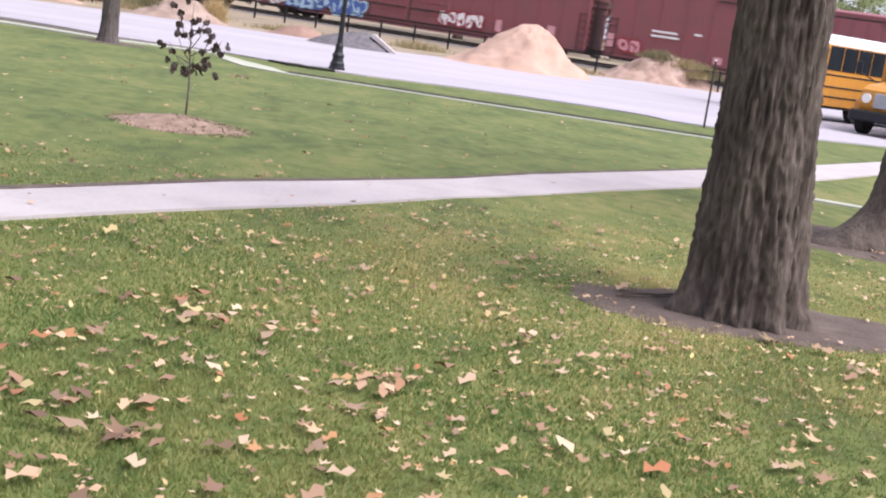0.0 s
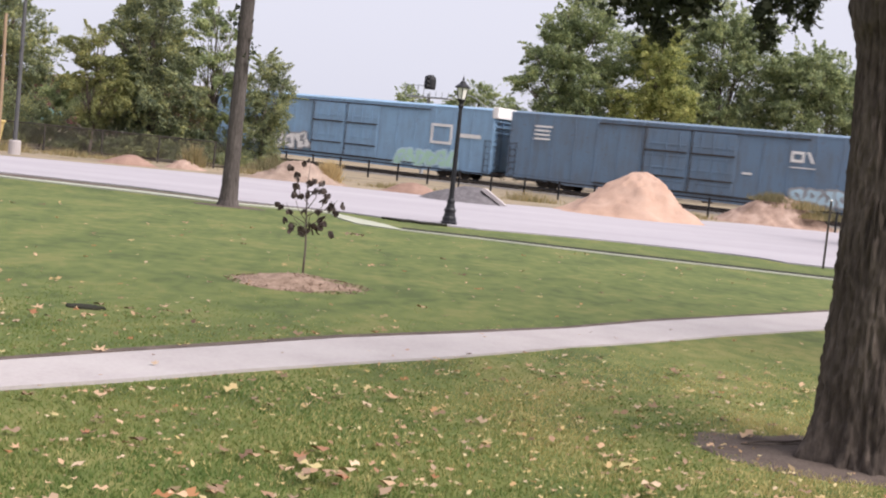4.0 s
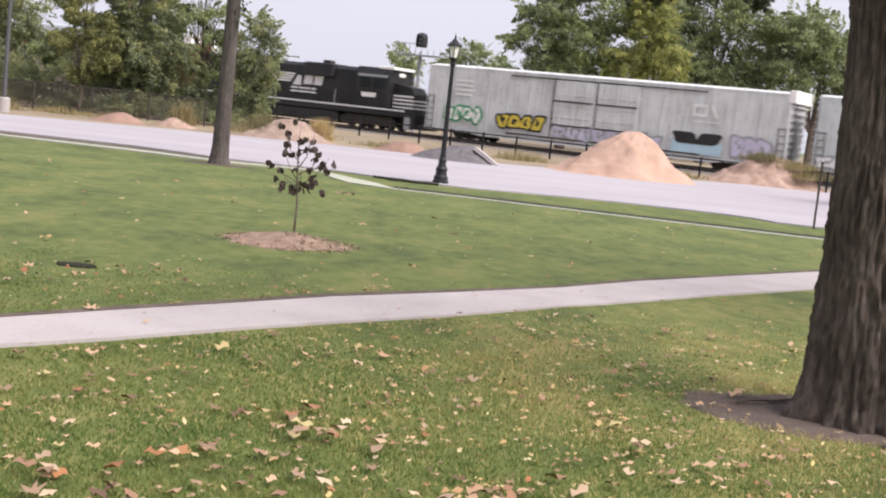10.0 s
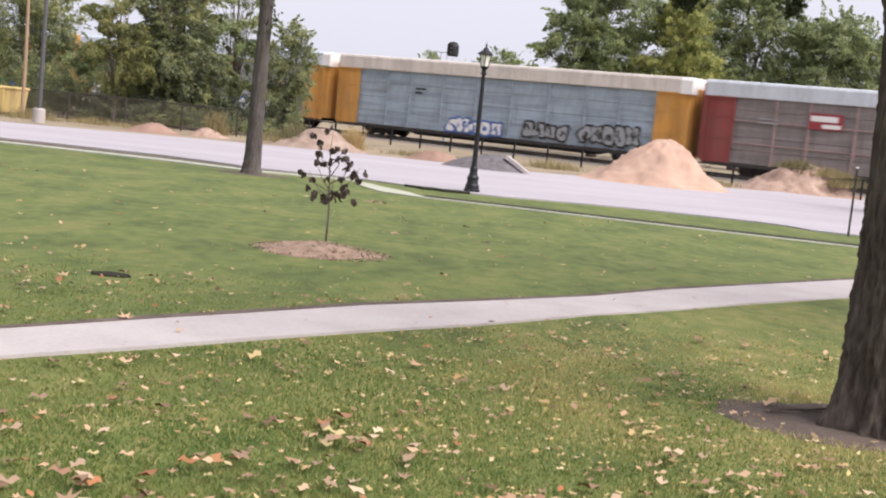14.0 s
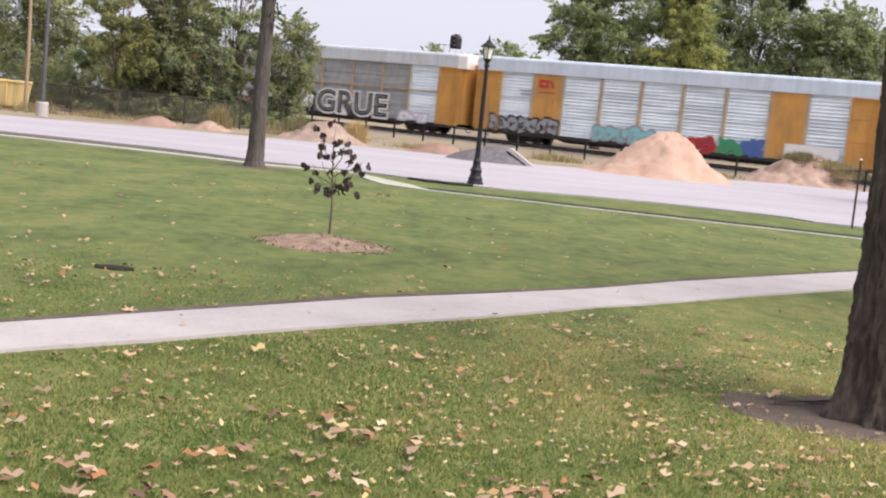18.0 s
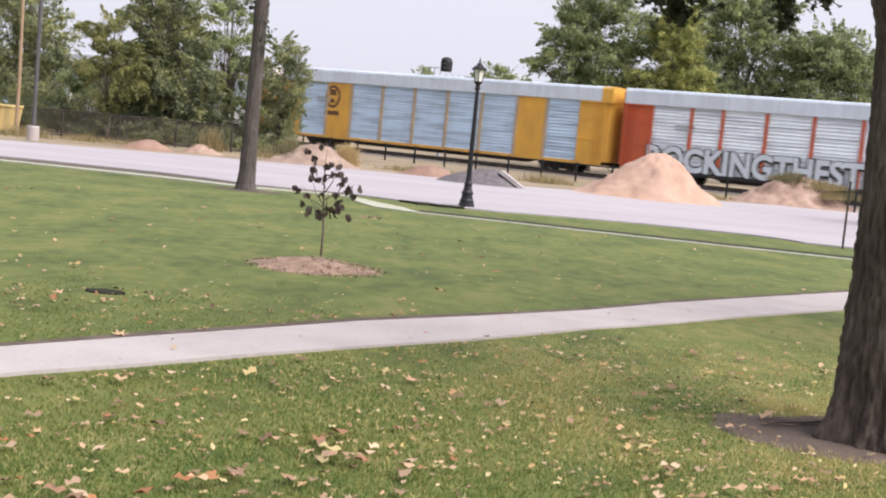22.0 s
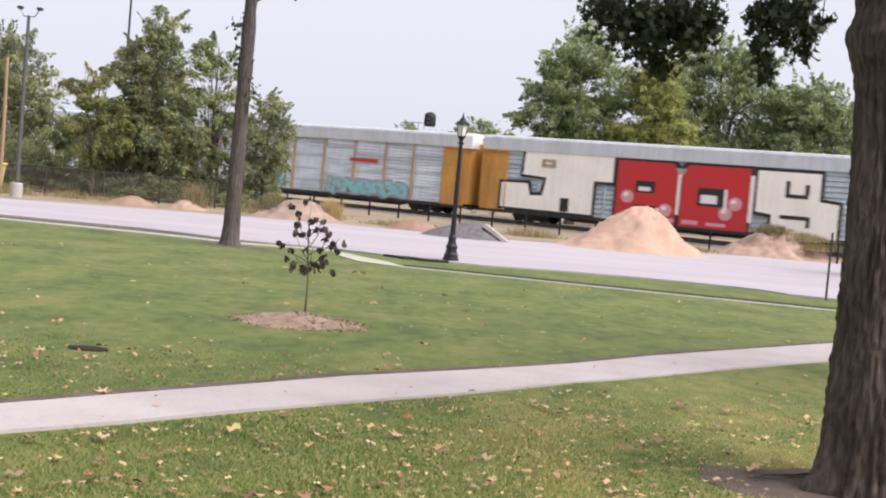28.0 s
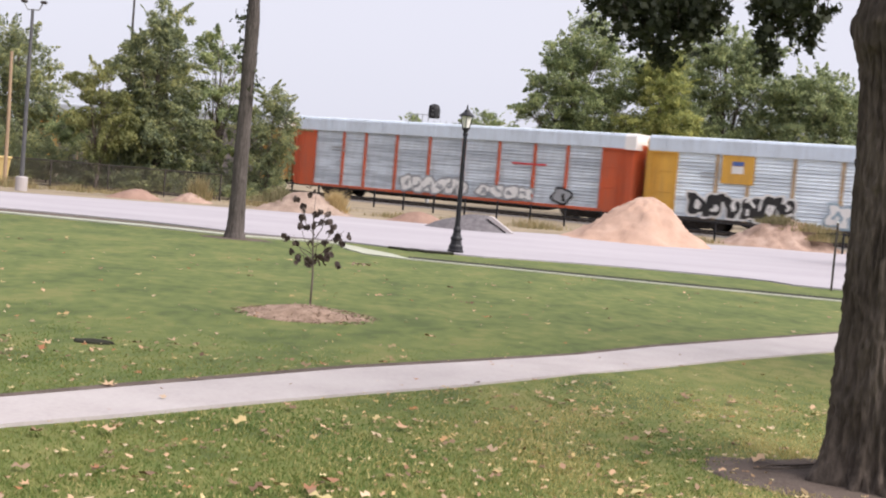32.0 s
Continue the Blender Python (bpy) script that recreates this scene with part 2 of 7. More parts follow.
M_GREEN4 = leafy("maple_leaves_deep_green", [(0.106, 0.138, 0.098), (0.212, 0.249, 0.148), (0.334, 0.360, 0.180), (0.498, 0.488, 0.217)], 0.56, scale=0.95, island=0.2, spread=0.30)
M_GREEN5 = leafy("yellowing_olive_leaves", [(0.10, 0.118, 0.058), (0.205, 0.225, 0.095), (0.31, 0.32, 0.125), (0.43, 0.405, 0.165)], 0.5, scale=0.95, island=0.2, spread=0.30)
# backlight and canopy shade are put into these dark leaf colours
M_NEARLEAF = leafy("overhead_leaves_shaded", [(0.024, 0.032, 0.018), (0.040, 0.050, 0.024), (0.062, 0.068, 0.034)], 0.2)
# the palest stop paints light reflected by some of the leaves
M_PURPLE = leafy("sapling_leaves", [(0.018, 0.013, 0.013), (0.034, 0.024, 0.022), (0.060, 0.042, 0.034), (0.10, 0.082, 0.055)], 0.25)
M_WEEDG = leafy("grey_green_weeds", [(0.13, 0.13, 0.068), (0.19, 0.18, 0.092), (0.26, 0.215, 0.125), (0.12, 0.13, 0.066)])
M_STRAW = leafy("straw_grass", [(0.38, 0.28, 0.13), (0.50, 0.38, 0.19), (0.58, 0.46, 0.26)], 0.4)
M_DUMP = paint("dumpster_pale_yellow", (0.62, 0.46, 0.19), 0.35, 0.6)
M_STEELG = material("dull_grey_pole", [(0.06, 0.06, 0.062), (0.105, 0.105, 0.108)], scale=4, rough=0.7, metal=0.1)
M_WEED = leafy("dry_weeds", [(0.27, 0.21, 0.11), (0.37, 0.295, 0.155), (0.22, 0.20, 0.095), (0.44, 0.36, 0.21)])
M_DARKGLASS = material("dark_window_glass", [(0.012, 0.014, 0.017), (0.025, 0.03, 0.035)], scale=2, rough=0.12, bump=0)
M_WHITE = paint("white_paint", (0.78, 0.76, 0.75), 0.12)
M_BUSYEL = paint("bus_yellow", (0.52, 0.235, 0.035), 0.2, 0.45)
M_SIGNAL = material("signal_black", [(0.012, 0.012, 0.014), (0.022, 0.022, 0.024)], rough=0.6)
M_LAMP = material("clear_lamp_plastic", [(0.7, 0.68, 0.62), (0.8, 0.78, 0.74)], rough=0.25, bump=0)


# ---- shapes ----
class Geo:
    """Collects vertices and faces of one mesh."""

    def __init__(self):
        self.v, self.f = [], []

    def add(self, verts, faces):
        k = len(self.v)
        self.v += [tuple(p) for p in verts]
        self.f += [tuple(i + k for i in f) for f in faces]
        return self

    def box(self, x0, x1, y0, y1, z0, z1, c=0.0):
        """A box; c bevels its long upright and top edges."""
        if c <= 0:
            p = [(x, y, z) for z in (z0, z1) for y in (y0, y1) for x in (x0, x1)]
            return self.add(p, [(0, 2, 3, 1), (4, 5, 7, 6), (0, 1, 5, 4), (2, 6, 7, 3), (0, 4, 6, 2), (1, 3, 7, 5)])
        ring = [(x0 + c, y0), (x1 - c, y0), (x1, y0 + c), (x1, y1 - c), (x1 - c, y1), (x0 + c, y1), (x0, y1 - c), (x0, y0 + c)]
        mx, my = (x0 + x1) / 2, (y0 + y1) / 2
        k = lambda p: (p[0] + math.copysign(min(c, abs(p[0] - mx)), mx - p[0]), p[1] + math.copysign(min(c, abs(p[1] - my)), my - p[1]))
        levels = [[(*k(p), z0) for p in ring], [(*p, z0 + c) for p in ring], [(*p, z1 - c) for p in ring], [(*k(p), z1) for p in ring]]
        return self.rings(levels)

    def rings(self, levels, close=True, caps=True):
        n = len(levels[0])
        verts = [p for r in levels for p in r]
        faces = []
        for i in range(len(levels) - 1):
            for j in range(n if close else n - 1):
                a, b = i * n + j, i * n + (j + 1) % n
                faces.append((a, b, b + n, a + n))
        if caps:
            faces.append(tuple(range(n - 1, -1, -1)))
            faces.append(tuple(range((len(levels) - 1) * n, len(levels) * n)))
        return self.add(verts, faces)

    def lathe(self, profile, n=16, at=(0, 0, 0), turn=0.0):
        """profile: (radius, z) from bottom to top."""
        return self.rings([[(at[0] + r * math.cos(turn + 2 * math.pi * j / n), at[1] + r * math.sin(turn + 2 * math.pi * j / n), at[2] + z) for j in range(n)] for r, z in profile])

    def prism(self, poly, y0, y1, axis="y"):
        """A polygon given as (a, b), pushed along an axis from y0 to y1."""
        put = {"y": lambda a, b, t: (a, t, b), "x": lambda a, b, t: (t, a, b), "z": lambda a, b, t: (a, b, t)}[axis]
        return self.rings([[put(a, b, t) for a, b in poly] for t in (y0, y1)])

    def tube(self, pts, radii, n=8):
        pts = [Vector(p) for p in pts]
        levels = []
        for i, p in enumerate(pts):
            d = (pts[min(i + 1, len(pts) - 1)] - pts[max(i - 1, 0)]).normalized()
            side = d.orthogonal().normalized() if i == 0 else (side - d * side.dot(d)).normalized()
            up = d.cross(side)
            r = radii[i] if isinstance(radii, (list, tuple)) else radii
            levels.append([tuple(p + (side * math.cos(a) + up * math.sin(a)) * r) for a in (2 * math.pi * j / n for j in range(n))])
        return self.rings(levels)

    def disc_y(self, cx, cz, r, y0, y1, n=16):
        return self.prism([(cx + r * math.cos(2 * math.pi * j / n), cz + r * math.sin(2 * math.pi * j / n)) for j in range(n)], y0, y1)


def mesh_of(name, g, mat, smooth=False):
    me = bpy.data.meshes.new(name)
    me.from_pydata(g.v, [], g.f)
    me.update()
    bm = bmesh.new()
    bm.from_mesh(me)
    bmesh.ops.recalc_face_normals(bm, faces=bm.faces)
    bm.to_mesh(me)
    bm.free()
    me.materials.append(mat)
    if smooth:
        me.polygons.foreach_set("use_smooth", [True] * len(me.polygons))
    return me


def part(name, g, mat, parent, label="", smooth=False, m=None):
    """Links a shape (or a mesh already made) as one mesh object under a thing or a part."""
    me = g if isinstance(g, bpy.types.Mesh) else mesh_of(name, g, mat, smooth)
    ob = new(name, me)
    ob.parent = parent
    if m is not None:
        ob.matrix_local = m
    if label:
        tagged(ob, label)
    return ob


def thing(name, label, category, at=(0, 0, 0), turn=0.0, group="", g=None, mat=None, kind="", smooth=False):
    """A top-level thing: an Empty at its base, or one mesh."""
    ob = new(name, mesh_of(name, g, mat, smooth) if g else None)
    ob.matrix_world = pose(*at, 0, 0, turn)
    return tagged(ob, label, category, group, kind)


def soup(name, verts, faces_per, mat):
    """A mesh of many like small polygons: verts is an array (count, corners, 3)."""
    verts = np.asarray(verts, dtype=np.float32)
    n, k = verts.shape[:2]
    me = bpy.data.meshes.new(name)
    me.vertices.add(n * k)
    me.vertices.foreach_set("co", verts.reshape(-1))
    nf = len(faces_per)
    idx = np.concatenate([np.asarray(f) for f in faces_per])
    me.loops.add(n * len(idx))
    me.loops.foreach_set("vertex_index", (np.arange(n)[:, None] * k + idx[None, :]).reshape(-1).astype(np.int32))
    sizes = np.array([len(f) for f in faces_per])
    starts = np.concatenate([[0], np.cumsum(sizes)[:-1]])
    me.polygons.add(n * nf)
    me.polygons.foreach_set("loop_start", (np.arange(n)[:, None] * len(idx) + starts[None, :]).reshape(-1).astype(np.int32))
    me.update(calc_edges=True)
    me.validate()
    me.materials.append(mat)
    return me


def turned(shape, pos, size, rng, flat=0.0, droop=0.0):
    """Copies of a small shape (corners, 3) at places, with random turns; flat=1 keeps them level."""
    n = len(pos)
    a = rng.uniform(0, 2 * np.pi, n)
    b = rng.normal(0, 1, n) * (1 - flat) * 1.0 + droop
    c = rng.normal(0, 1, n) * (1 - flat) * 1.0
    ca, sa, cb, sb, cc, sc = np.cos(a), np.sin(a), np.cos(b), np.sin(b), np.cos(c), np.sin(c)
    rz = np.zeros((n, 3, 3)); rz[:, 0, 0] = ca; rz[:, 0, 1] = -sa; rz[:, 1, 0] = sa; rz[:, 1, 1] = ca; rz[:, 2, 2] = 1
    rx = np.zeros((n, 3, 3)); rx[:, 0, 0] = 1; rx[:, 1, 1] = cb; rx[:, 1, 2] = -sb; rx[:, 2, 1] = sb; rx[:, 2, 2] = cb
    ry = np.zeros((n, 3, 3)); ry[:, 1, 1] = 1; ry[:, 0, 0] = cc; ry[:, 0, 2] = sc; ry[:, 2, 0] = -sc; ry[:, 2, 2] = cc
    r = rz @ rx @ ry
    return np.einsum("nij,kj->nki", r, np.asarray(shape)) * np.asarray(size)[:, None, None] + np.asarray(pos)[:, None, :]


LEAF6 = [(0, -0.5, 0), (0.3, -0.2, 0.05), (0.32, 0.15, 0.06), (0, 0.55, -0.04), (-0.32, 0.15, 0.06), (-0.3, -0.2, 0.05)]
MAPLE = [(x, y, z * 0.9) for x, y, z in ((0, -0.42, 0.02), (0.15, -0.24, 0.08), (0.50, -0.24, 0.30), (0.22, 0.00, 0.10), (0.46, 0.30, 0.28), (0.13, 0.18, 0.05), (0, 0.58, 0.16), (-0.13, 0.18, 0.03), (-0.48, 0.32, 0.14), (-0.22, 0.00, 0.06), (-0.52, -0.22, 0.22), (-0.15, -0.24, 0.05))]


def wob(x, y):
    """The lawn's small unevenness."""
    if -8 < x < 14 and 1 < y < 26:
        return 0.018 * noise.noise((x * 0.35, y * 0.35, 0)) + 0.008 * noise.noise((x * 1.7, y * 1.7, 3))
    return 0.0


def strip(name, mat, left, right, z, thick, label, category):
    """A band of paving between two edges."""
    g = Geo()
    n = len(left)
    top = [(*p, z) for p in left] + [(*p, z) for p in reversed(right)]
    bottom = [(x, y, z - thick) for x, y, _ in top]
    k = len(top)
    faces = [(i, i + 1, k - 2 - i, k - 1 - i) for i in range(n - 1)]
    g.add(top + bottom, faces + [(i, (i + 1) % k, (i + 1) % k + k, i + k) for i in range(k)])
    return thing(name, label, category, g=g, mat=mat, kind="structure")


def lerp2(line, x):
    """Height of a polyline of (x, y) at x."""
    for (x0, y0), (x1, y1) in zip(line, line[1:]):
        if x <= x1:
            break
    return y0 + (y1 - y0) * (x - x0) / (x1 - x0)


# ---- ground, lot, paths ----
TRACK_P, TRACK_A = Vector((1.68, 81.75, 0.0)), -32.28      # a point of the track's centre line, and its turn
TRACK_D = Vector((math.cos(radians(TRACK_A)), math.sin(radians(TRACK_A)), 0))
TRACK_N = Vector((-TRACK_D.y, TRACK_D.x, 0))               # away from the eye


def on_track(s, off=0.0, z=0.0):
    p = TRACK_P + TRACK_D * s + TRACK_N * off
    return (p.x, p.y, z)


PATH_FAR = [(-9.6, 1.2), (-5.2, 6.0), (-2.92, 8.60), (-2.30, 9.33), (-1.62, 10.10), (-0.76, 11.10), (0.35, 12.15), (1.55, 13.36), (2.65, 14.72), (4.20, 16.40), (6.12, 18.45), (9.26, 22.05), (11.3, 24.45), (15.0, 28.8)]
PATH_NEAR = [(-8.6, 0.6), (-4.5, 5.5), (-2.64, 7.68), (-2.06, 8.26), (-1.42, 8.98), (-0.68, 9.73), (0.28, 10.66), (1.40, 11.93), (2.50, 13.02), (3.55, 14.22), (4.75, 15.42), (5.30, 15.95), (7.99, 18.95), (11.0, 22.5), (15.8, 28.0)]
LOT_NEAR = [(-60, 35.6), (-11.7, 34.3), (-8.4, 33.8), (-7.0, 33.2), (-5.4, 32.2), (-4.2, 32.1), (-2.9, 32.2), (-2.1, 31.8), (-1.5, 31.4), (-0.6, 30.95), (0.37, 30.65), (1.0, 30.6), (1.7, 30.85), (3.2, 31.2), (4.7, 31.35), (6.1, 31.25), (7.5, 31.0), (8.2, 30.6), (8.6, 29.8), (9.8, 29.6), (12.5, 30.4), (15.5, 31.8), (60, 33.0)]
LOT_FAR = [(-60, 42.0), (-30, 43.5), (-16.7, 46.5), (-10, 49.5), (-4.5, 51.0), (2.6, 50.0), (11.8, 54.8), (20, 61), (34, 60.0), (60, 50.0)]

g = Geo()
xs = [-1500, -400, -120, -60, -30, -14, -8] + [i * 0.5 - 6 for i in range(33)] + [12, 16, 30, 60, 120, 400, 1500]
ys = [-600, -100, -20, -4, 0] + [2 + i * 0.4 for i in range(44)] + [22, 26, 32, 45, 70, 120, 300, 800, 2500]
verts = [(x, y, wob(x, y) - 0.035) for y in ys for x in xs]
nx = len(xs)
g.add(verts, [(j * nx + i, j * nx + i + 1, (j + 1) * nx + i + 1, (j + 1) * nx + i) for j in range(len(ys) - 1) for i in range(nx - 1)])
ground = thing("ground", "mown green lawn with worn yellowish patches", "lawn", g=g, mat=M_LAWN, kind="structure", smooth=True)
# the lawn on the near side of the footpath is drier; the change lies under the paving
ground.data.materials.append(M_LAWN2)
for face in ground.data.polygons:
    px, py, _ = face.center
    if py < (lerp2(PATH_FAR, px) + lerp2(PATH_NEAR, px)) / 2 + 0.1 and abs(px) < 16:
        face.material_index = 1


def band(x_list, near, far, name, mat, z, thick, label, category):
    return strip(name, mat, [(x, lerp2(far, x)) for x in x_list], [(x, lerp2(near, x)) for x in x_list], z, thick, label, category)


lot_x = sorted({round(x, 2) for x, _ in LOT_NEAR + LOT_FAR})
band(lot_x, LOT_NEAR, LOT_FAR, "road", M_LOT, 0.0, 0.15, "pale concrete lot and road behind the lawn", "road")
strip("ground_2", M_DRY, [on_track(-400, 420)[:2], on_track(-60, 420)[:2], on_track(0, 420)[:2], on_track(60, 420)[:2], on_track(400, 420)[:2]],
      [(-190, 40.0), (-60, 41.0), (-2, 47.5), (30, 55.0), (190, 10.0)], -0.02, 0.12, "dry weedy tan ground beside the railway", "ground")
strip("path", M_CONC, PATH_FAR, [(x, y + 0.05) for x, y in PATH_NEAR], -0.012, 0.12, "pale concrete footpath across the lawn", "path")

# soil strip whose dark colour paints the shade under the lawn's edge
strip("trim_5", M_SOIL, [(x - 0.05, y + 0.085 + 0.03 * math.sin(7.3 * x)) for x, y in PATH_FAR[1:-2]], [(x, y + 0.003) for x, y in PATH_FAR[1:-2]], -0.006, 0.08, "soil strip painting the shaded edge of the footpath", "soil")

# narrow pale kerb along the lot; dark strip behind it paints a shadow gap
KERB_FAR = [(-0.80, 27.40), (0.87, 27.15), (2.7, 26.7), (3.9, 26.45), (5.07, 26.25), (6.23, 26.05), (7.37, 25.88), (8.35, 25.7), (10.2, 25.4)]
KERB_EDGE = [(x, y + 0.08) for x, y in KERB_FAR]
strip("trim_1", M_KERB, KERB_EDGE, [(x - 0.02, y - 0.14) for x, y in KERB_FAR], -0.012, 0.12, "narrow pale concrete kerb along the lawn", "kerb")
strip("trim_2", M_DARK, [(x, y + 0.74) for x, y in KERB_FAR], [(x, y + 0.003) for x, y in KERB_EDGE], -0.010, 0.1, "dark strip painting the shadow gap behind the kerb", "soil")
strip("path_2", M_KERB, [(-2.80, 31.4), (-2.3, 30.5), (-1.80, 29.6), (-1.2, 28.6), (-0.81, 27.48)], [(-2.68, 30.6), (-2.4, 29.3), (-1.85, 27.9), (-1.2, 27.45), (-0.82, 27.26)], -0.010, 0.12, "pale concrete ramp from the kerb to the lot", "path")
strip("trim_3", M_KERB, [(-60, 33.6), (-11.7, 32.6), (-8.0, 32.2), (-6.7, 31.75), (-5.2, 31.05), (-4.1, 31.3), (-2.82, 31.5)], [(-60, 33.0), (-11.7, 32.0), (-7.7, 31.3), (-6.4, 30.85), (-5.1, 30.55), (-4.0, 30.85), (-2.72, 30.9)], -0.004, 0.2, "pale concrete kerb of the lot", "kerb")
strip("trim_4", M_SOIL, [(-60, 35.0), (-11.7, 33.9), (-8.2, 33.2), (-6.85, 32.6), (-5.35, 31.75), (-4.15, 31.8), (-2.85, 31.9)], [(-60, 33.603), (-11.7, 32.603), (-8.0, 32.203), (-6.7, 31.753), (-5.2, 31.053), (-4.1, 31.303), (-2.82, 31.503)], -0.012, 0.1, "dark bare soil behind the kerb", "soil")
strip("path_3", M_KERB, [(6.3, 16.6), (7.5, 16.15), (12.0, 14.3), (20, 10.65)], [(6.2, 16.3), (7.4, 15.9), (11.8, 14.0), (19.6, 10.3)], 0.0, 0.12, "narrow pale concrete side path", "path")

# track bed, ties, rails
g = Geo()
g.rings([[on_track(s, -3.6, -0.06), on_track(s, -1.9, 0.06), on_track(s, 1.9, 0.06), on_track(s, 3.6, -0.06)] for s in (-260, -100, 0, 100, 260)], close=False, caps=False)
thing("ballast", "grey crushed stone bed of the railway track", "ballast", g=g, mat=M_BALLAST, kind="structure")
rail_track = thing("railway_track", "single railway track with worn steel rails on dark ties", "railway track", at=on_track(0), turn=TRACK_A)
for side in (-0.75, 0.75):
    part("rail", Geo().prism([(side - 0.07, 0.10), (side + 0.07, 0.10), (side + 0.07, 0.12), (side + 0.012, 0.14), (side + 0.012, 0.20), (side + 0.036, 0.21), (side + 0.036, 0.25), (side - 0.036, 0.25), (side - 0.036, 0.21), (side - 0.012, 0.20), (side - 0.012, 0.14), (side - 0.07, 0.12)], -250, 250, "x"), M_RAIL, rail_track)
tie = mesh_of("tie", Geo().box(-0.11, 0.11, -1.3, 1.3, 0.0, 0.115, 0.01), M_TIE)
for i in range(240):
    part("tie", tie, None, rail_track, m=pose((i - 120) * 0.56, 0, 0, 0, 0, random.uniform(-1, 1)))


# ---- trees ----
def crown(rng, lobes, count, size, inner=0.55):
    """Leaf places in clumps over a set of lobes (x, y, z, rx, ry, rz)."""
    vol = np.array([l[3] * l[4] * l[5] for l in lobes]) ** 0.75
    out = []
    per_clump = 40
    n_clumps = max(1, count // per_clump)
    pick = rng.choice(len(lobes), n_clumps, p=vol / vol.sum())
    for k in pick:
        cx, cy, cz, rx, ry, rz = lobes[k]
        d = rng.normal(0, 1, 3)
        d /= np.linalg.norm(d)
        rad = inner + (1.08 - inner) * rng.random() ** 0.6
        c = np.array([cx, cy, cz]) + d * rad * np.array([rx, ry, rz])
        cl = size * rng.uniform(1.6, 4.0)
        out.append(c + rng.normal(0, 1, (per_clump, 3)) * cl * np.array([1, 1, 0.62]))
    return np.concatenate(out)


def puffs(rng, lobes, count, size, cover=0.85, core=0.14, frond=0.6):
    """Leaf places and facings: rounded tufts set over the lobes (x, y, z, rx, ry, rz), lit side up, and a thin core."""
    tufts = []
    for cx, cy, cz, rx, ry, rz in lobes:
        area = 4 * math.pi * ((rx * ry) ** 1.6 + (rx * rz) ** 1.6 + (ry * rz) ** 1.6) ** 0.625 / 2.0
        k = max(3, int(cover * area / (math.pi * (size * 2.5) ** 2)))
        d = rng.normal(0, 1, (k, 3))
        d /= np.linalg.norm(d, axis=1)[:, None]
        ragged = np.array([noise.noise((v[0] * 1.7 + cx, v[1] * 1.7 + cy, v[2] * 1.7 + cz)) for v in d])
        rad = rng.uniform(0.55, 1.02, k) * (1 + 0.30 * ragged)
        c = np.array([cx, cy, cz]) + d * rad[:, None] * np.array([rx, ry, rz])
        tufts.append(np.concatenate([c, (size * rng.uniform(1.1, 1.2 + 3.0 * rng.random(k)))[:, None]], 1))
    tufts = np.concatenate(tufts)
    w = tufts[:, 3] ** 2
    pick = rng.choice(len(tufts), int(count * (1 - core)), p=w / w.sum())
    d = rng.normal(0, 1, (len(pick), 3)) + (0, 0, 0.35)
    d /= np.linalg.norm(d, axis=1)[:, None]
    r = tufts[pick, 3] * 1.2 * rng.random(len(pick)) ** 0.55
    pos = tufts[pick, :3] + d * r[:, None] * np.array([1.3, 1.3, 0.86])
    # most tufts are drawn out into sprays that rise, arch and droop
    out = tufts[:, :3] - np.mean(np.array(lobes)[:, :3], axis=0)
    out = out / (np.linalg.norm(out, axis=1)[:, None] + 1e-6) + rng.normal(0, 0.45, out.shape) + (0, 0, 0.45)
    reach = np.where(rng.random(len(tufts)) < frond, rng.uniform(2.5, 7.5, len(tufts)), rng.uniform(0, 1.5, len(tufts))) * size
    u = rng.random(len(pick)) ** 0.8
    slim = np.where(reach[pick] > 2 * size, 0.75 * (1.15 - u), 1.0)
    pos = tufts[pick, :3] + (pos - tufts[pick, :3]) * slim[:, None] + out[pick] * (reach[pick] * u)[:, None]
    pos[:, 2] -= 0.55 * reach[pick] * u ** 2
    face = d * 0.8 + rng.normal(0, 0.62, d.shape) + (0, 0, 0.25)
    vol = np.array([l[3] * l[4] * l[5] for l in lobes])
    lo = np.array(lobes)[rng.choice(len(lobes), int(count * core), p=vol / vol.sum())]
    e = rng.normal(0, 0.42, (len(lo), 3))
    e /= np.maximum(1, np.linalg.norm(e, axis=1) / 0.85)[:, None]
    pos = np.concatenate([pos, lo[:, :3] + e * lo[:, 3:6]])
    face = np.concatenate([face, rng.normal(0, 1, e.shape)])
    return pos, face / np.linalg.norm(face, axis=1)[:, None]


def facing(shape, pos, face, size, rng):
    """Copies of a small shape (corners, 3) at places, each turned to its facing."""
    a = np.cross(face, rng.normal(0, 1, face.shape))
    a /= np.linalg.norm(a, axis=1)[:, None] + 1e-9
    b = np.cross(face, a)
    s = np.asarray(shape)
    v = a[:, None, :] * s[None, :, :1] + b[:, None, :] * s[None, :, 1:2] + face[:, None, :] * s[None, :, 2:3]
    return v * np.asarray(size)[:, None, None] + pos[:, None, :]


LEAF4 = [(0, -0.55, 0), (0.36, 0, 0.08), (0, 0.55, 0), (-0.36, 0, 0.08)]


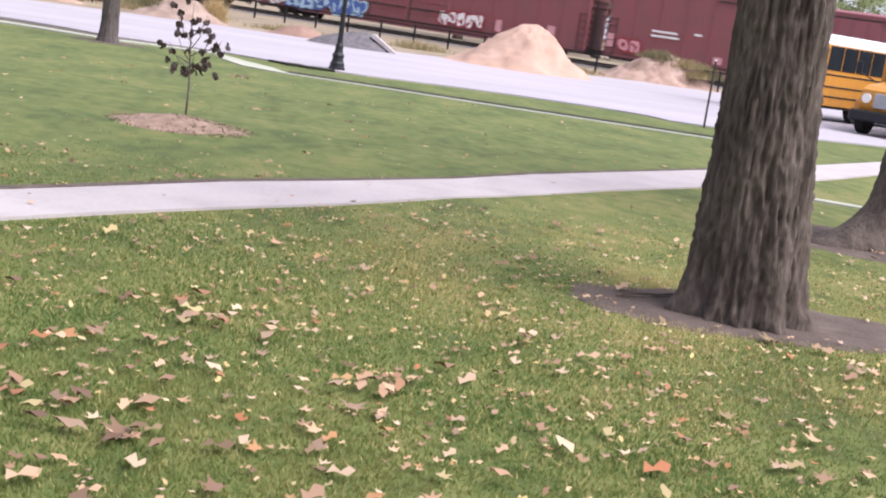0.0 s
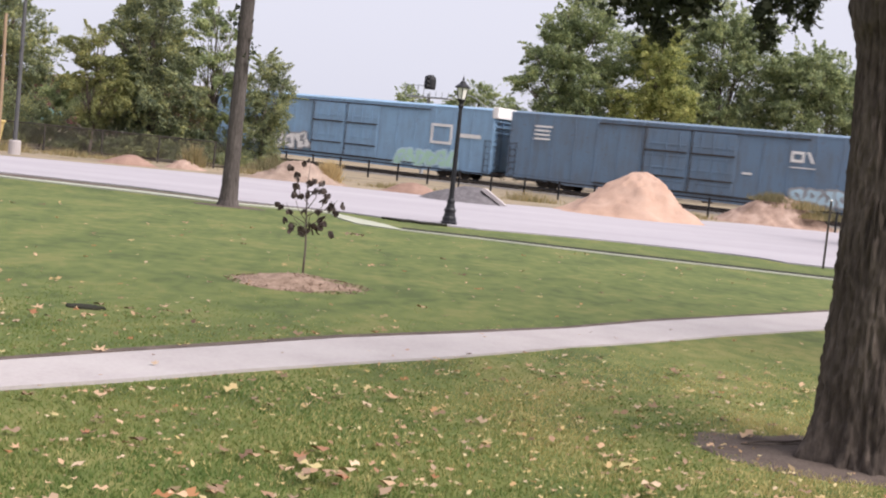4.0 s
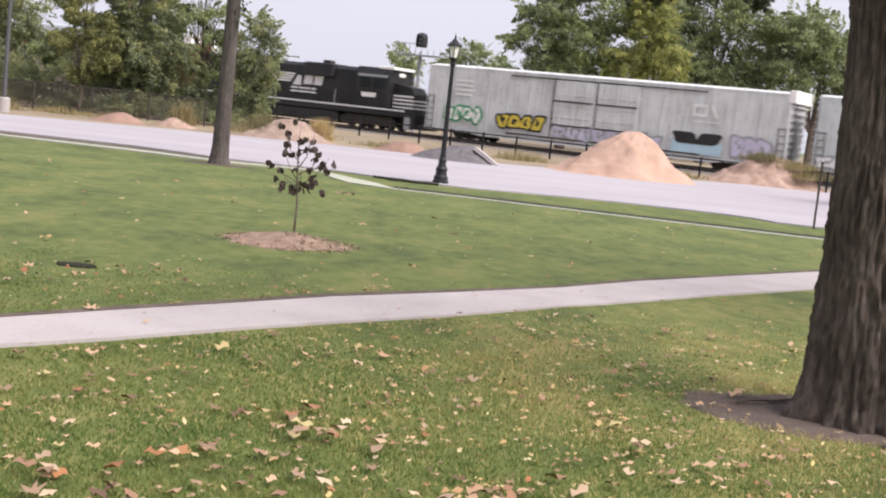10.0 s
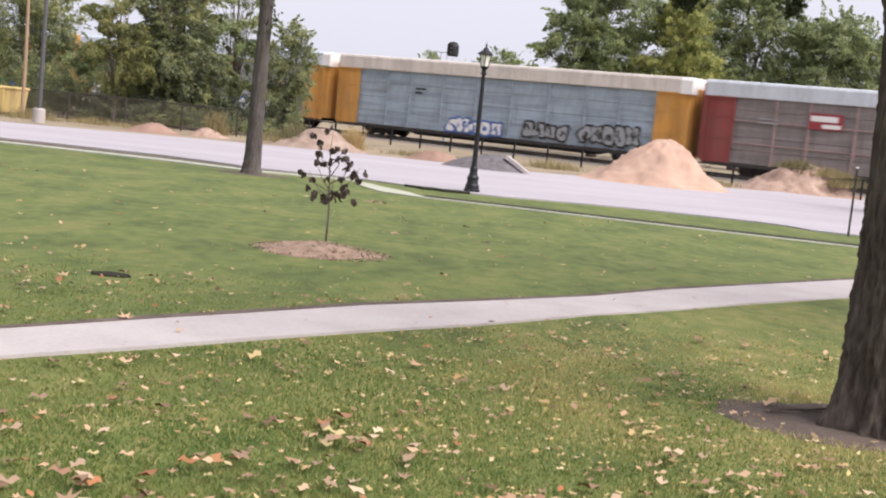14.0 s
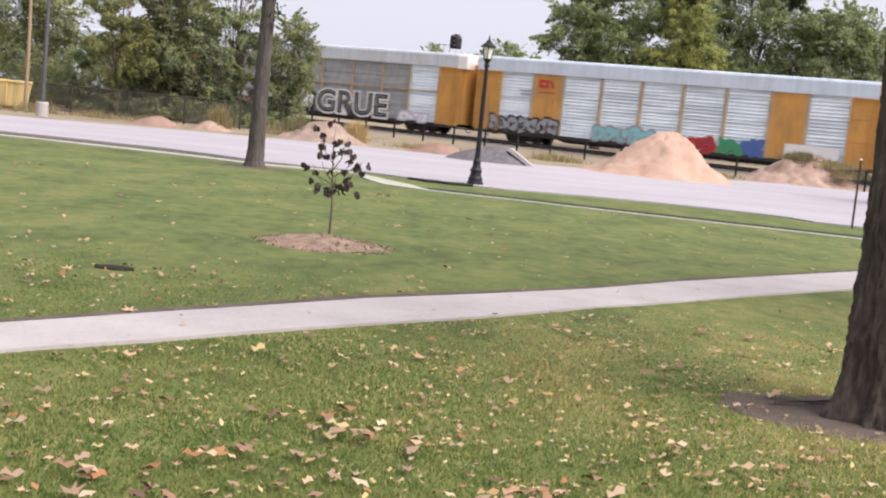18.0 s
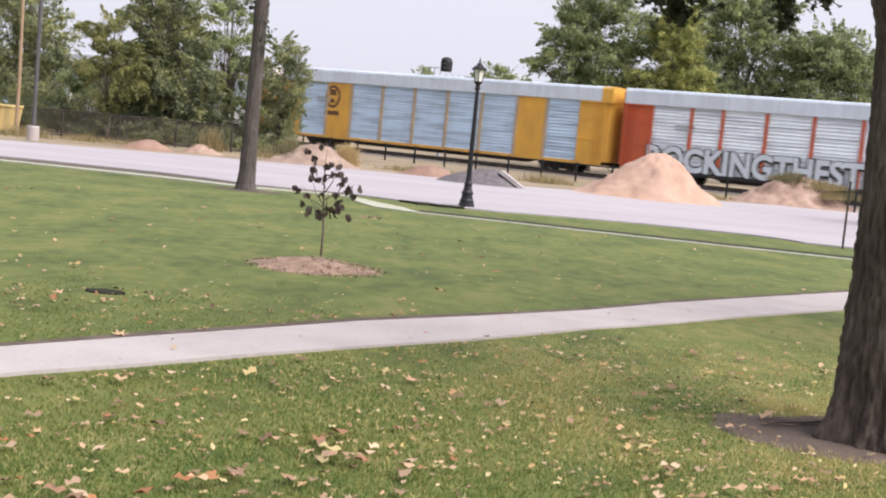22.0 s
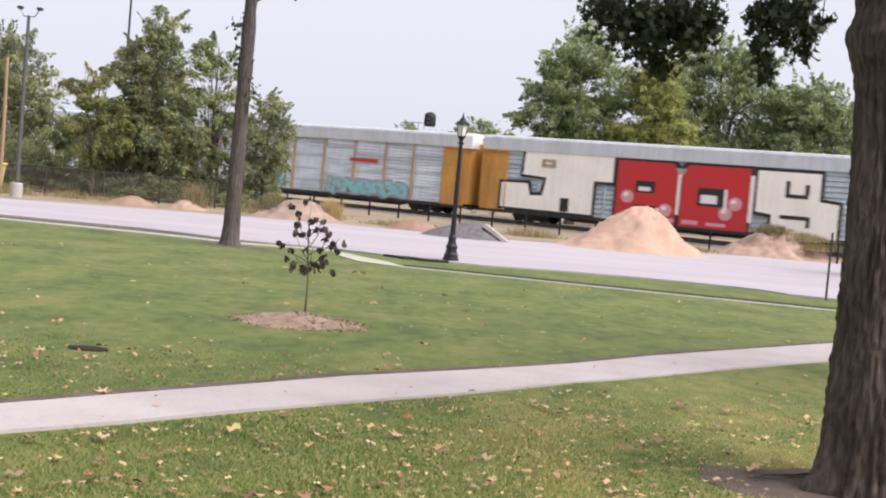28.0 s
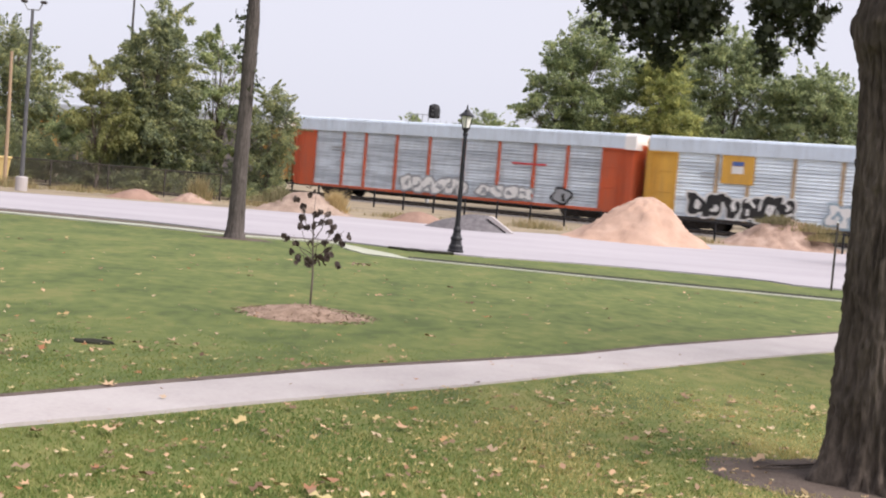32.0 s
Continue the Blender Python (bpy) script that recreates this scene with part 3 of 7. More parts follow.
def tree(at, lobes, trunk_r, trunk_h, count, size, mat, label, seed, bark=M_BARK2, group="trees behind the lot", category="tree", cover=0.85):
    """A tapered trunk with limbs to each lobe, and a crown of many leaves in tufts."""
    rng = np.random.default_rng(seed)
    ob = thing("tree", label, category, at=at, group=group)
    g = Geo()
    top = max(l[2] + l[5] * 0.4 for l in lobes)
    mean = np.mean([l[:2] for l in lobes], axis=0)
    pts = [(0, 0, -0.1), (0.02, 0, trunk_h * 0.35), (0.05, 0.03, trunk_h)] + [(mean[0] * k, mean[1] * k, trunk_h + (top - trunk_h) * k) for k in (0.35, 0.7, 1.0)]
    g.tube(pts, [trunk_r * 1.35, trunk_r, trunk_r * 0.85, trunk_r * 0.6, trunk_r * 0.35, 0.03], 10)
    for l in lobes:
        z0 = min(trunk_h * rng.uniform(0.8, 1.2), l[2] - 0.3)
        for _ in range(4):
            e = np.array(l[:3]) + rng.normal(0, 0.5, 3) * np.array(l[3:6])
            mid = np.array([l[0] * 0.45, l[1] * 0.45, z0 + (e[2] - z0) * 0.6]) + rng.normal(0, 0.2, 3)
            g.tube([(0, 0, z0), tuple(mid), tuple(e)], [trunk_r * 0.3, trunk_r * 0.15, 0.015], 6)
    part("trunk", g, bark, ob, smooth=True)
    pos, face = puffs(rng, lobes, count, size, cover)
    pos[:, 2] = np.maximum(pos[:, 2], 0.15)
    sizes = size * rng.uniform(0.6, 1.35, len(pos))
    part("crown", soup("crown", facing(LEAF4, pos, face, sizes, rng), [(0, 1, 2, 3)], mat), mat, ob)
    return ob


# the tall dense tree before the railway, its neighbours
tree((-15.1, 62.5, 0), [(0.0, 0, 8.3, 1.0, 1.2, 1.5), (-0.3, 0, 7.0, 1.4, 1.4, 1.2), (-1.1, 0, 5.9, 1.2, 1.4, 1.0), (0.8, 0, 5.7, 1.3, 1.4, 1.2), (-0.2, 0.2, 4.6, 1.5, 1.5, 1.2), (-1.5, -0.2, 3.9, 1.3, 1.4, 1.0), (0.6, -0.2, 3.5, 1.8, 1.6, 1.1), (1.9, 0, 2.9, 1.0, 1.2, 1.0), (-0.4, 0, 2.2, 2.2, 1.8, 1.1), (-2.3, 0, 2.5, 1.1, 1.2, 0.9), (1.4, 0, 1.5, 1.3, 1.3, 0.9), (0.2, -0.6, 0.8, 1.6, 1.0, 0.7), (-2.0, 0, 6.4, 0.8, 1.0, 0.5), (-1.5, 0, 7.3, 0.6, 0.8, 0.6)], 0.3, 1.5, 92000, 0.12, M_GREEN4, "tall dense green maple before the railway", 11, cover=0.5)
tree((-17.6, 60.7, 0), [(0.9, 0, 3.6, 0.85, 0.7, 0.8), (0.8, 0, 2.7, 0.95, 0.7, 0.6), (0.6, 0, 4.5, 0.7, 0.6, 0.5), (-0.9, 0, 5.2, 0.9, 0.7, 0.45), (-0.2, 0, 4.5, 0.8, 0.6, 0.5), (-0.7, 0, 3.5, 0.8, 0.7, 0.6), (0.1, 0, 5.6, 0.6, 0.6, 0.4), (-0.2, 0, 1.8, 0.8, 0.7, 0.4)], 0.10, 1.0, 24000, 0.10, M_GREEN5, "yellowing green tree before the railway", 12, cover=0.7)
tree((-12.4, 64.0, 0), [(-0.3, 0, 5.4, 1.2, 1.0, 0.9), (-1.0, 0, 7.3, 1.0, 1.0, 0.7), (-1.4, 0, 4.6, 1.0, 1.0, 0.9), (0.6, 0, 4.2, 1.0, 0.9, 0.8), (0.2, 0, 6.8, 1.1, 0.8, 0.6), (-0.5, 0, 8.0, 0.8, 0.5, 0.5), (0.9, 0, 5.8, 0.7, 0.8, 0.6), (0.7, 0, 7.7, 0.6, 0.5, 0.4), (0.5, 0, 2.7, 0.9, 0.8, 0.6)], 0.12, 1.5, 21000, 0.12, M_GREEN1, "airy grey-green tree with gaps in its crown", 13, cover=0.34)
tree((-9.4, 62.5, 0), [(0.1, 0, 5.0, 0.6, 0.7, 0.9), (0.8, 0, 4.3, 0.7, 0.8, 0.8), (-0.6, 0, 3.9, 0.8, 0.9, 1.0), (0.4, 0, 3.2, 1.0, 0.9, 0.8), (-0.3, 0, 2.2, 0.9, 0.8, 0.7), (0.6, 0, 2.3, 0.8, 0.8, 0.6)], 0.12, 1.0, 20000, 0.10, M_GREEN4, "dark green bushy tree beside the railway", 14, cover=0.8)
tree((-24.8, 70.0, 0), [(0, 0, 6.4, 1.7, 2.0, 1.8), (0.7, 0, 4.6, 1.6, 1.8, 1.5), (-1.9, 0, 5.2, 1.8, 2.0, 2.0), (0.3, 0, 2.9, 2.0, 1.8, 1.4), (-1.8, 0, 2.6, 1.8, 1.8, 1.4), (0.6, 0, 1.4, 1.7, 1.6, 0.9), (-1.4, 0, 7.8, 1.2, 1.2, 1.2)], 0.25, 1.5, 44000, 0.13, M_GREEN4, "green tree behind the chain-link fence", 15, cover=0.8)
tree((-31.5, 74.0, 0), [(0, 0, 5.6, 2.2, 2.2, 2.6), (1.8, 0, 3.4, 2.0, 2.0, 1.8), (-0.6, 0, 2.4, 2.4, 2.0, 1.8)], 0.25, 1.5, 24000, 0.16, M_GREEN2, "light green tree at the fence's end", 16)
tree((-21.0, 67.0, 0), [(0, 0, 3.0, 1.0, 1.1, 0.8), (1.0, 0, 3.2, 0.8, 0.9, 0.7), (0.4, 0, 2.5, 0.9, 0.9, 0.6)], 0.10, 1.4, 11000, 0.115, M_GREEN1, "low green tree before the railway", 17, cover=0.8)
# dark undergrowth behind the chain-link fence
for i, (x, y, w, z) in enumerate(((-25.5, 66, 1.7, 1.0), (-22.8, 64.5, 1.3, 0.75), (-13.2, 61.0, 1.5, 0.9), (-16.0, 60.6, 1.6, 0.8), (-18.6, 61.2, 1.1, 0.6), (-10.6, 60.8, 0.9, 0.6), (-19.4, 64.6, 1.5, 2.2), (-21.6, 65.2, 1.5, 2.0), (-23.6, 66.2, 1.5, 2.6), (-13.2, 63.0, 1.2, 2.2), (-11.4, 63.2, 0.9, 1.6), (-9.4, 62.2, 1.0, 1.9), (-16.6, 62.0, 1.5, 1.9))):
    tree((x, y, 0), [(0, 0, z * 0.55, w, 0.8, z * 0.6), (w * 0.6, 0.1, z * 0.4, w * 0.6, 0.7, z * 0.45)], 0.03, 0.3, 5200 if z < 1.2 else 9000, 0.085, M_GREEN4, "dark green undergrowth beside the railway fence", 30 + i, group="bushes beside the railway", category="bush")
# the wood behind the train
tree((10.2, 99.0, 0), [(0.2, 0, 13.7, 2.3, 2.4, 2.3), (-2.0, 0, 12.6, 1.6, 1.8, 1.5), (-1.6, 0, 11.0, 2.0, 2.2, 2.0), (2.6, 0, 11.0, 2.2, 2.4, 2.4), (-2.4, 0, 8.6, 1.9, 2.2, 1.8), (0.6, -0.4, 8.6, 2.6, 2.6, 2.2), (-4.4, 0, 8.2, 0.8, 1.2, 0.7), (-4.6, 0, 5.6, 1.2, 1.4, 0.6), (-3.6, 0, 10.4, 0.9, 1.2, 0.7), (0, 0, 5.6, 4.2, 3.0, 2.6)], 0.35, 3.0, 90000, 0.16, M_GREEN1, "tall green tree behind the railway", 21, cover=1.0)
tree((16.0, 97.0, 0), [(0, 0, 10.6, 2.0, 2.2, 2.4), (1.3, 0, 7.6, 2.3, 2.2, 2.2), (-1.6, 0, 6.6, 2.0, 2.2, 2.2), (0.3, 0, 12.6, 1.2, 1.5, 1.3)], 0.3, 3.0, 60000, 0.16, M_GREEN2, "yellow-green tree behind the railway", 22, cover=1.1)
tree((22.5, 103.0, 0), [(0, 0, 12.4, 3.0, 3, 3.0), (3.2, 0, 10.0, 2.8, 3, 3.0), (-2.6, 0, 9.0, 2.8, 3, 3.0), (1, 0, 6.4, 4.2, 3, 3.0), (-1.5, 0, 15.0, 2.4, 2, 2.0), (-4.0, 0, 12.0, 2.2, 2.4, 2.4), (2.2, 0, 14.2, 2.2, 2, 1.8)], 0.35, 3.0, 95000, 0.18, M_GREEN3, "dark green tree behind the railway", 23, cover=1.1)
tree((31.0, 101.0, 0), [(-1.5, 0, 10.6, 2.6, 3, 2.8), (1.5, 0, 9.0, 2.8, 3, 3.0), (4.4, 0, 7.2, 2.6, 3, 2.8), (-2.6, 0, 6.8, 2.8, 3, 2.8), (-3.2, 0, 11.4, 2.0, 2, 1.6), (0.4, 0, 10.0, 2.2, 2.2, 1.6), (3.4, 0, 8.6, 2.0, 2.2, 1.6)], 0.35, 3.0, 78000, 0.18, M_GREEN3, "broad dark green tree behind the railway", 24, cover=1.1)
tree((41.0, 104.0, 0), [(0, 0, 7.8, 3.8, 3, 3.4), (5, 0, 6.4, 3.4, 3, 2.8), (-2.5, 0, 5.4, 3.0, 3, 2.6)], 0.35, 3.0, 26000, 0.20, M_GREEN3, "dark green tree at the wood's end", 25)
tree((2.8, 133.0, 0), [(0.6, 0, 8.3, 1.9, 2, 1.3), (2.9, 0, 7.4, 1.5, 2, 1.1), (-1.8, 0, 7.4, 1.2, 2, 1.0), (0, 0, 4.6, 3.4, 2, 2.4)], 0.25, 3.0, 20000, 0.17, M_GREEN1, "small distant green tree", 26)
tree((-4.4, 131.0, 0), [(0, 0, 7.2, 1.0, 2, 1.4), (1.4, 0, 6.2, 0.9, 2, 1.2), (0, 0, 4.2, 2.0, 2, 2.4)], 0.25, 3.0, 11000, 0.17, M_GREEN1, "small distant pale green tree", 27)


def bark_trunk(at, profile, seed, name, label, lean=(0, 0), n=176, rows=240, ridge=0.046, roots=(), bark=M_BARK):
    """A thick furrowed trunk: (z, radius) rings, roots as (angle, reach, width)."""
    g = Geo()
    z0, z1 = profile[0][0], profile[-1][0]
    levels = []
    for i in range(rows):
        z = z0 + (z1 - z0) * (i / (rows - 1)) ** 1.25
        r0 = lerp2(profile, z)
        ring = []
        for j in range(n):
            a = 2 * math.pi * j / n
            x, y = math.cos(a), math.sin(a)
            q = noise.noise((x * 6.2 + seed, y * 6.2, z * 1.5)) + 0.75 * noise.noise((x * 15 + seed, y * 15, z * 4.6))
            fine = noise.noise((x * 26, y * 26 + seed, z * 13.0)) + 0.7 * noise.noise((x * 44, y * 44 + seed, z * 30.0))
            r = r0 + ridge * (0.5 - abs(q) * 1.6) + ridge * 0.30 * fine
            for ra, reach, width in roots:
                da = (a - ra + math.pi) % (2 * math.pi) - math.pi
                r += reach * math.exp(-(da / width) ** 2) * math.exp(-max(z, 0) / (0.30 if reach > 0 else 0.75))
            ring.append((x * r + lean[0] * z, y * r + lean[1] * z, z))
        levels.append(ring)
    g.rings(levels)
    ob = thing(name, label, "tree", at=at, group="park trees")
    part("trunk", g, bark, ob, smooth=True)
    return ob


NEAR = (3.112, 8.15, 0.0)
near_tree = bark_trunk(NEAR, [(-0.12, 0.43), (0.0, 0.41), (0.12, 0.388), (0.3, 0.384), (0.5, 0.377), (1.0, 0.344), (1.5, 0.317), (1.9, 0.301), (2.5, 0.300), (2.78, 0.308), (2.9, 0.362), (3.03, 0.372), (3.22, 0.318), (3.6, 0.36), (4.6, 0.32), (6.5, 0.2)], 3.0, "tree", "thick old park tree with furrowed grey-brown bark", (-0.046, 0.0), roots=[(3.35, 0.16, 0.26), (3.9, 0.05, 0.12), (4.3, 0.04, 0.2), (4.62, -0.05, 0.08), (4.95, 0.10, 0.16), (5.40, -0.24, 0.11), (5.85, 0.09, 0.2), (0.3, 0.09, 0.3), (2.0, 0.10, 0.4)])
second = bark_trunk((6.5, 12.6, 0.0), [(-0.12, 0.66), (0.0, 0.62), (0.15, 0.53), (0.4, 0.46), (0.8, 0.41), (1.3, 0.39), (3.0, 0.36), (5.5, 0.26)], 9.0, "tree", "dark thick park tree beside the footpath", (0.02, 0.0), n=72, rows=80, roots=[(3.5, 0.68, 0.34), (5.2, 0.2, 0.4), (1.5, 0.2, 0.5)])
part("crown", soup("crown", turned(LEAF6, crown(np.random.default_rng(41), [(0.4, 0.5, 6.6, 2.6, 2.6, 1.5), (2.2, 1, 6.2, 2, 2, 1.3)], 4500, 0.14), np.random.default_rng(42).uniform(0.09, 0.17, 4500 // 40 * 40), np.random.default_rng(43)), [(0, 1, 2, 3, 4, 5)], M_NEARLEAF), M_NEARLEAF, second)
far_trunk = bark_trunk((-5.13, 29.7, 0.0), [(-0.1, 0.295), (0, 0.271), (0.12, 0.230), (0.4, 0.201), (1, 0.184), (2.5, 0.168), (4, 0.156), (4.3, 0.184), (4.55, 0.156), (5.2, 0.164), (5.6, 0.139), (7, 0.123), (9, 0.082)], 5.0, "tree", "slim straight grey-brown tree at the lot's edge", (0.008, 0.0), n=64, rows=130, ridge=0.022, bark=M_BARK3)
rng = np.random.default_rng(51)
pos = crown(rng, [(0.2, 0.3, 8.2, 2.0, 2.0, 1.5), (-0.9, 0.2, 7.6, 1.4, 1.4, 1.0)], 2600, 0.15)
tw = np.concatenate([rng.normal(0, 1, (26, 3)) * (0.09, 0.09, 0.22) + c for c in ((-0.22, -0.05, 5.3), (-0.2, -0.05, 4.55), (0.24, -0.1, 3.75))])
pos = np.concatenate([pos, tw])
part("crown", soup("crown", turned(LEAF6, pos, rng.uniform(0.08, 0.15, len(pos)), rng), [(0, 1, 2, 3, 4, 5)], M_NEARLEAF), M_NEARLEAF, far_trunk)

# limbs and hanging sprays of the near tree
g = Geo()
rng = np.random.default_rng(61)
pos = []
SPRAYS = []
for u, v, r in ((40, 5, 0.09), (62, 10, 0.12), (75, 32, 0.09), (105, 50, 0.11), (120, 20, 0.13), (122, 80, 0.09), (140, 112, 0.06), (160, 62, 0.11), (192, 42, 0.11), (165, 15, 0.13), (215, 18, 0.11), (208, 60, 0.06), (232, 30, 0.05),
                (312, 15, 0.06), (322, 36, 0.07), (312, 68, 0.04), (325, 98, 0.05), (330, 126, 0.04), (362, 25, 0.09), (368, 56, 0.07), (394, 78, 0.05), (405, 50, 0.05), (388, 10, 0.08), (344, 5, 0.07), (425, 30, 0.04)):
    SPRAYS.append((0.95 + 0.00464 * u + 0.0004 * v - NEAR[0], 10.0 - NEAR[1], 3.36 - 0.00464 * v + 0.0004 * u, r * 1.15))
for x, y, z, s in SPRAYS:
    n = int(120 * (s / 0.11) ** 1.3)
    p = rng.normal(0, 1, (n, 3)) * (s * 0.78, s * 1.1, s * 0.82) + (x, y, z)
    pos.append(p)
    g.tube([(-0.1, 0.1, 4.7), (x * 0.6, y * 0.75, 4.6), (x * 0.95, y, z + 0.4), (x, y, z - s * 0.6)], [0.04, 0.02, 0.007, 0.003], 6)
    for _ in range(5):
        e = p[rng.integers(n)]
        g.tube([(x, y, z + s * 0.5), tuple((e + (x, y, z)) / 2), tuple(e)], [0.008, 0.006, 0.003], 5)
for a in range(7):
    an = a * 0.9 + 0.4
    g.tube([(-0.08, 0, 4.2 + a * 0.22), (math.cos(an) * 1.2, math.sin(an) * 1.2, 5.4), (math.cos(an) * 2.6, math.sin(an) * 2.6, 6.3 + a * 0.1)], [0.15, 0.09, 0.03], 8)
part("limb", g, M_BARK, near_tree, smooth=True)
pos.append(crown(rng, [(0, 0.3, 7.0, 3.0, 3.0, 1.3), (-1.6, 1.2, 6.2, 1.6, 1.6, 0.8), (1.8, 0.4, 6.4, 1.8, 1.8, 0.9)], 1700, 0.13))
pos = np.concatenate(pos)
part("crown", soup("crown", turned(MAPLE, pos, rng.uniform(0.055, 0.105, len(pos)), rng), [tuple(range(12))], M_NEARLEAF), M_NEARLEAF, near_tree, "drooping green leaves coloured dark as in shade")


def mound(name, label, at, rx, ry, h, mat, seed, turn=0.0, skew=0.0, power=1.35, flat=1.0, lump=0.10, category="heap"):
    """A heap with a rounded or flattened top and slumped, uneven foot."""
    g = Geo()
    n, rows = 88, 34
    levels = []
    for i in range(rows):
        u = 1 - i / (rows - 1)
        ring = []
        for j in range(n):
            a = 2 * math.pi * j / n
            k = 1 + 0.13 * noise.noise((math.cos(a) * 1.6 + seed, math.sin(a) * 1.6, 0))
            prof = min(flat, (1 - u ** power)) / flat if flat < 1 else 0.14 * (1 - u) + 0.43 * (1 + math.cos(math.pi * u))
            z = h * prof - 0.05
            x, y = rx * u * k * math.cos(a) + skew * (1 - u), ry * u * k * math.sin(a)
            z += lump * h * (noise.noise((x * 1.3 + seed, y * 1.3, 1)) + 0.5 * noise.noise((x * 4 + seed, y * 4, 2)) + 0.22 * noise.noise((x * 9 + seed, y * 9, 5))) * (0.25 + 0.75 * math.sin(math.pi * min(1, u * 1.05)))
            ring.append((x, y, z))
        levels.append(ring)
    g.rings(levels)
    return thing(name, label, category, at=at, turn=turn, g=g, mat=mat, smooth=True)


mound("sand_mound", "large cone of orange sand on the concrete lot", (7.75, 50.3, 0), 3.35, 2.9, 1.95, M_SAND, 1.0, skew=0.5, lump=0.13)
mound("sand_mound", "pale brown sand heap overgrown with weeds", (16.3, 59.2, 0), 3.4, 2.9, 1.50, M_SAND2, 4.0, lump=0.16)
mound("gravel_mound", "low flat-topped pile of grey gravel", (0.85, 48.2, 0), 1.75, 1.3, 0.66, M_GRAVEL, 7.0, flat=0.85, power=1.3, skew=0.5)
mound("dirt_mound", "low brown heap of earth beside the gravel", (-1.2, 51.5, 0), 1.7, 1.0, 0.5, M_SAND3, 8.0)
mound("sand_mound", "small pale heap of sandy earth", (-6.3, 52.3, 0), 2.5, 1.5, 0.92, M_SAND4, 12.0, skew=0.3, lump=0.15)
mound("dirt_mound", "low reddish heap of earth", (-13.3, 51.3, 0), 1.5, 1.0, 0.46, M_SAND3, 15.0, skew=0.25)
mound("sand_mound", "low yellowish sand heap with dry weeds", (-11.2, 53.0, 0), 1.15, 0.9, 0.44, M_SAND2, 17.0)
slab = thing("concrete_slab", "pale broken concrete slab leaning on the gravel", "slab", at=(1.82, 47.7, 0.0), turn=-14)
part("slab", Geo().prism([(-0.22, 0.52), (-0.14, 0.61), (-0.06, 0.60), (0.80, 0.04), (0.78, 0.0), (0.62, 0.0)], -0.16, 0.22), M_CONC, slab)


def weeds(at, r, h, count, seed, label, mat=M_WEED):
    rng = np.random.default_rng(seed)
    p = rng.normal(0, 0.45, (count, 2)) * r
    hh = h * rng.uniform(0.4, 1.1, count) * np.exp(-(np.hypot(p[:, 0], p[:, 1]) / r) ** 2 * 0.5)
    a, w = rng.uniform(0, 2 * np.pi, count), rng.uniform(0.012, 0.035, count)
    lean = rng.normal(0, 0.25, (count, 2)) * hh[:, None]
    v = np.zeros((count, 3, 3))
    v[:, 0, :2] = p + np.stack([np.cos(a), np.sin(a)], 1) * w[:, None]
    v[:, 1, :2] = p - np.stack([np.cos(a), np.sin(a)], 1) * w[:, None]
    v[:, 2, :2] = p + lean
    v[:, 2, 2] = hh
    v[:, :2, 2] = -0.05
    ob = new("weeds", soup("weeds", v, [(0, 1, 2)], mat))
    ob.matrix_world = pose(*at)
    return tagged(ob, label, "weeds", kind="stuff")


weeds((-4.85, 52.6, 0.05), 0.45, 1.05, 1300, 71, "tuft of tall dry yellow grass", M_STRAW)
weeds((-7.5, 52.7, 0.35), 0.9, 0.55, 500, 77, "grey-green weeds on the small heap", M_WEEDG)
weeds((-10.9, 53.4, 0.15), 0.55, 1.15, 420, 72, "tall dry weeds on the sand heap")
weeds((16.0, 58.9, 1.18), 1.0, 0.48, 900, 73, "grey-green weeds on top of the sand heap", M_WEEDG)
weeds((17.3, 58.6, 0.95), 1.3, 0.45, 1100, 74, "dry weeds on top of the sand heap")
weeds((18.4, 58.3, 0.55), 1.0, 0.55, 700, 75, "grey-green weeds on the heap's slope", M_WEEDG)
weeds((17.6, 57.5, 0.55), 0.7, 0.40, 350, 76, "dry weeds on the heap's slope")
for i, (x, y) in enumerate(((-19, 53), (-16.5, 54.5), (-14.6, 55.5), (-8.5, 56), (-2.2, 55.5), (1.0, 58), (4.2, 57.5), (-6.0, 60), (-17.5, 57), (-21.5, 55), (11.8, 58.5), (8.0, 60.5))):
    weeds((x, y, -0.02), 1.5, 0.35 if i % 3 else 0.6, 360, 80 + i, "low dry weeds beside the fence")
weeds((-7.9, 57.5, 0), 0.75, 1.05, 900, 79, "grey-green bush beside the railway", M_WEEDG)

# ---- young tree in its mulch ring ----
SAP = (-1.645, 15.45, 0.0)
mound("mulch_ring", "low ring of brown wood mulch round the sapling", (SAP[0], SAP[1] - 0.32, 0), 1.02, 0.92, 0.13, M_MULCH, 21.0, lump=0.3, category="mulch")
rng = np.random.default_rng(91)
a, r = rng.uniform(0, 2 * np.pi, 1500), 0.93 * np.sqrt(rng.random(1500))
chips = np.stack([r * np.cos(a), r * np.sin(a) * 0.92, np.maximum(0.13 * (0.14 * (1 - r / 1.02) + 0.43 * (1 + np.cos(np.pi * r / 1.02))) - 0.045, -0.03)], 1)
chip = new("wood_chips", soup("wood_chips", turned([(-0.5, -0.12, 0), (0.5, -0.1, 0.05), (0.5, 0.12, 0), (-0.5, 0.1, 0.06)], chips, rng.uniform(0.018, 0.060, 1500), rng, 0.6), [(0, 1, 2, 3)], M_CHIP))
chip.matrix_world = pose(SAP[0], SAP[1] - 0.32, 0.0)
tagged(chip, "loose tan and brown wood chips of the mulch", "mulch", kind="stuff")
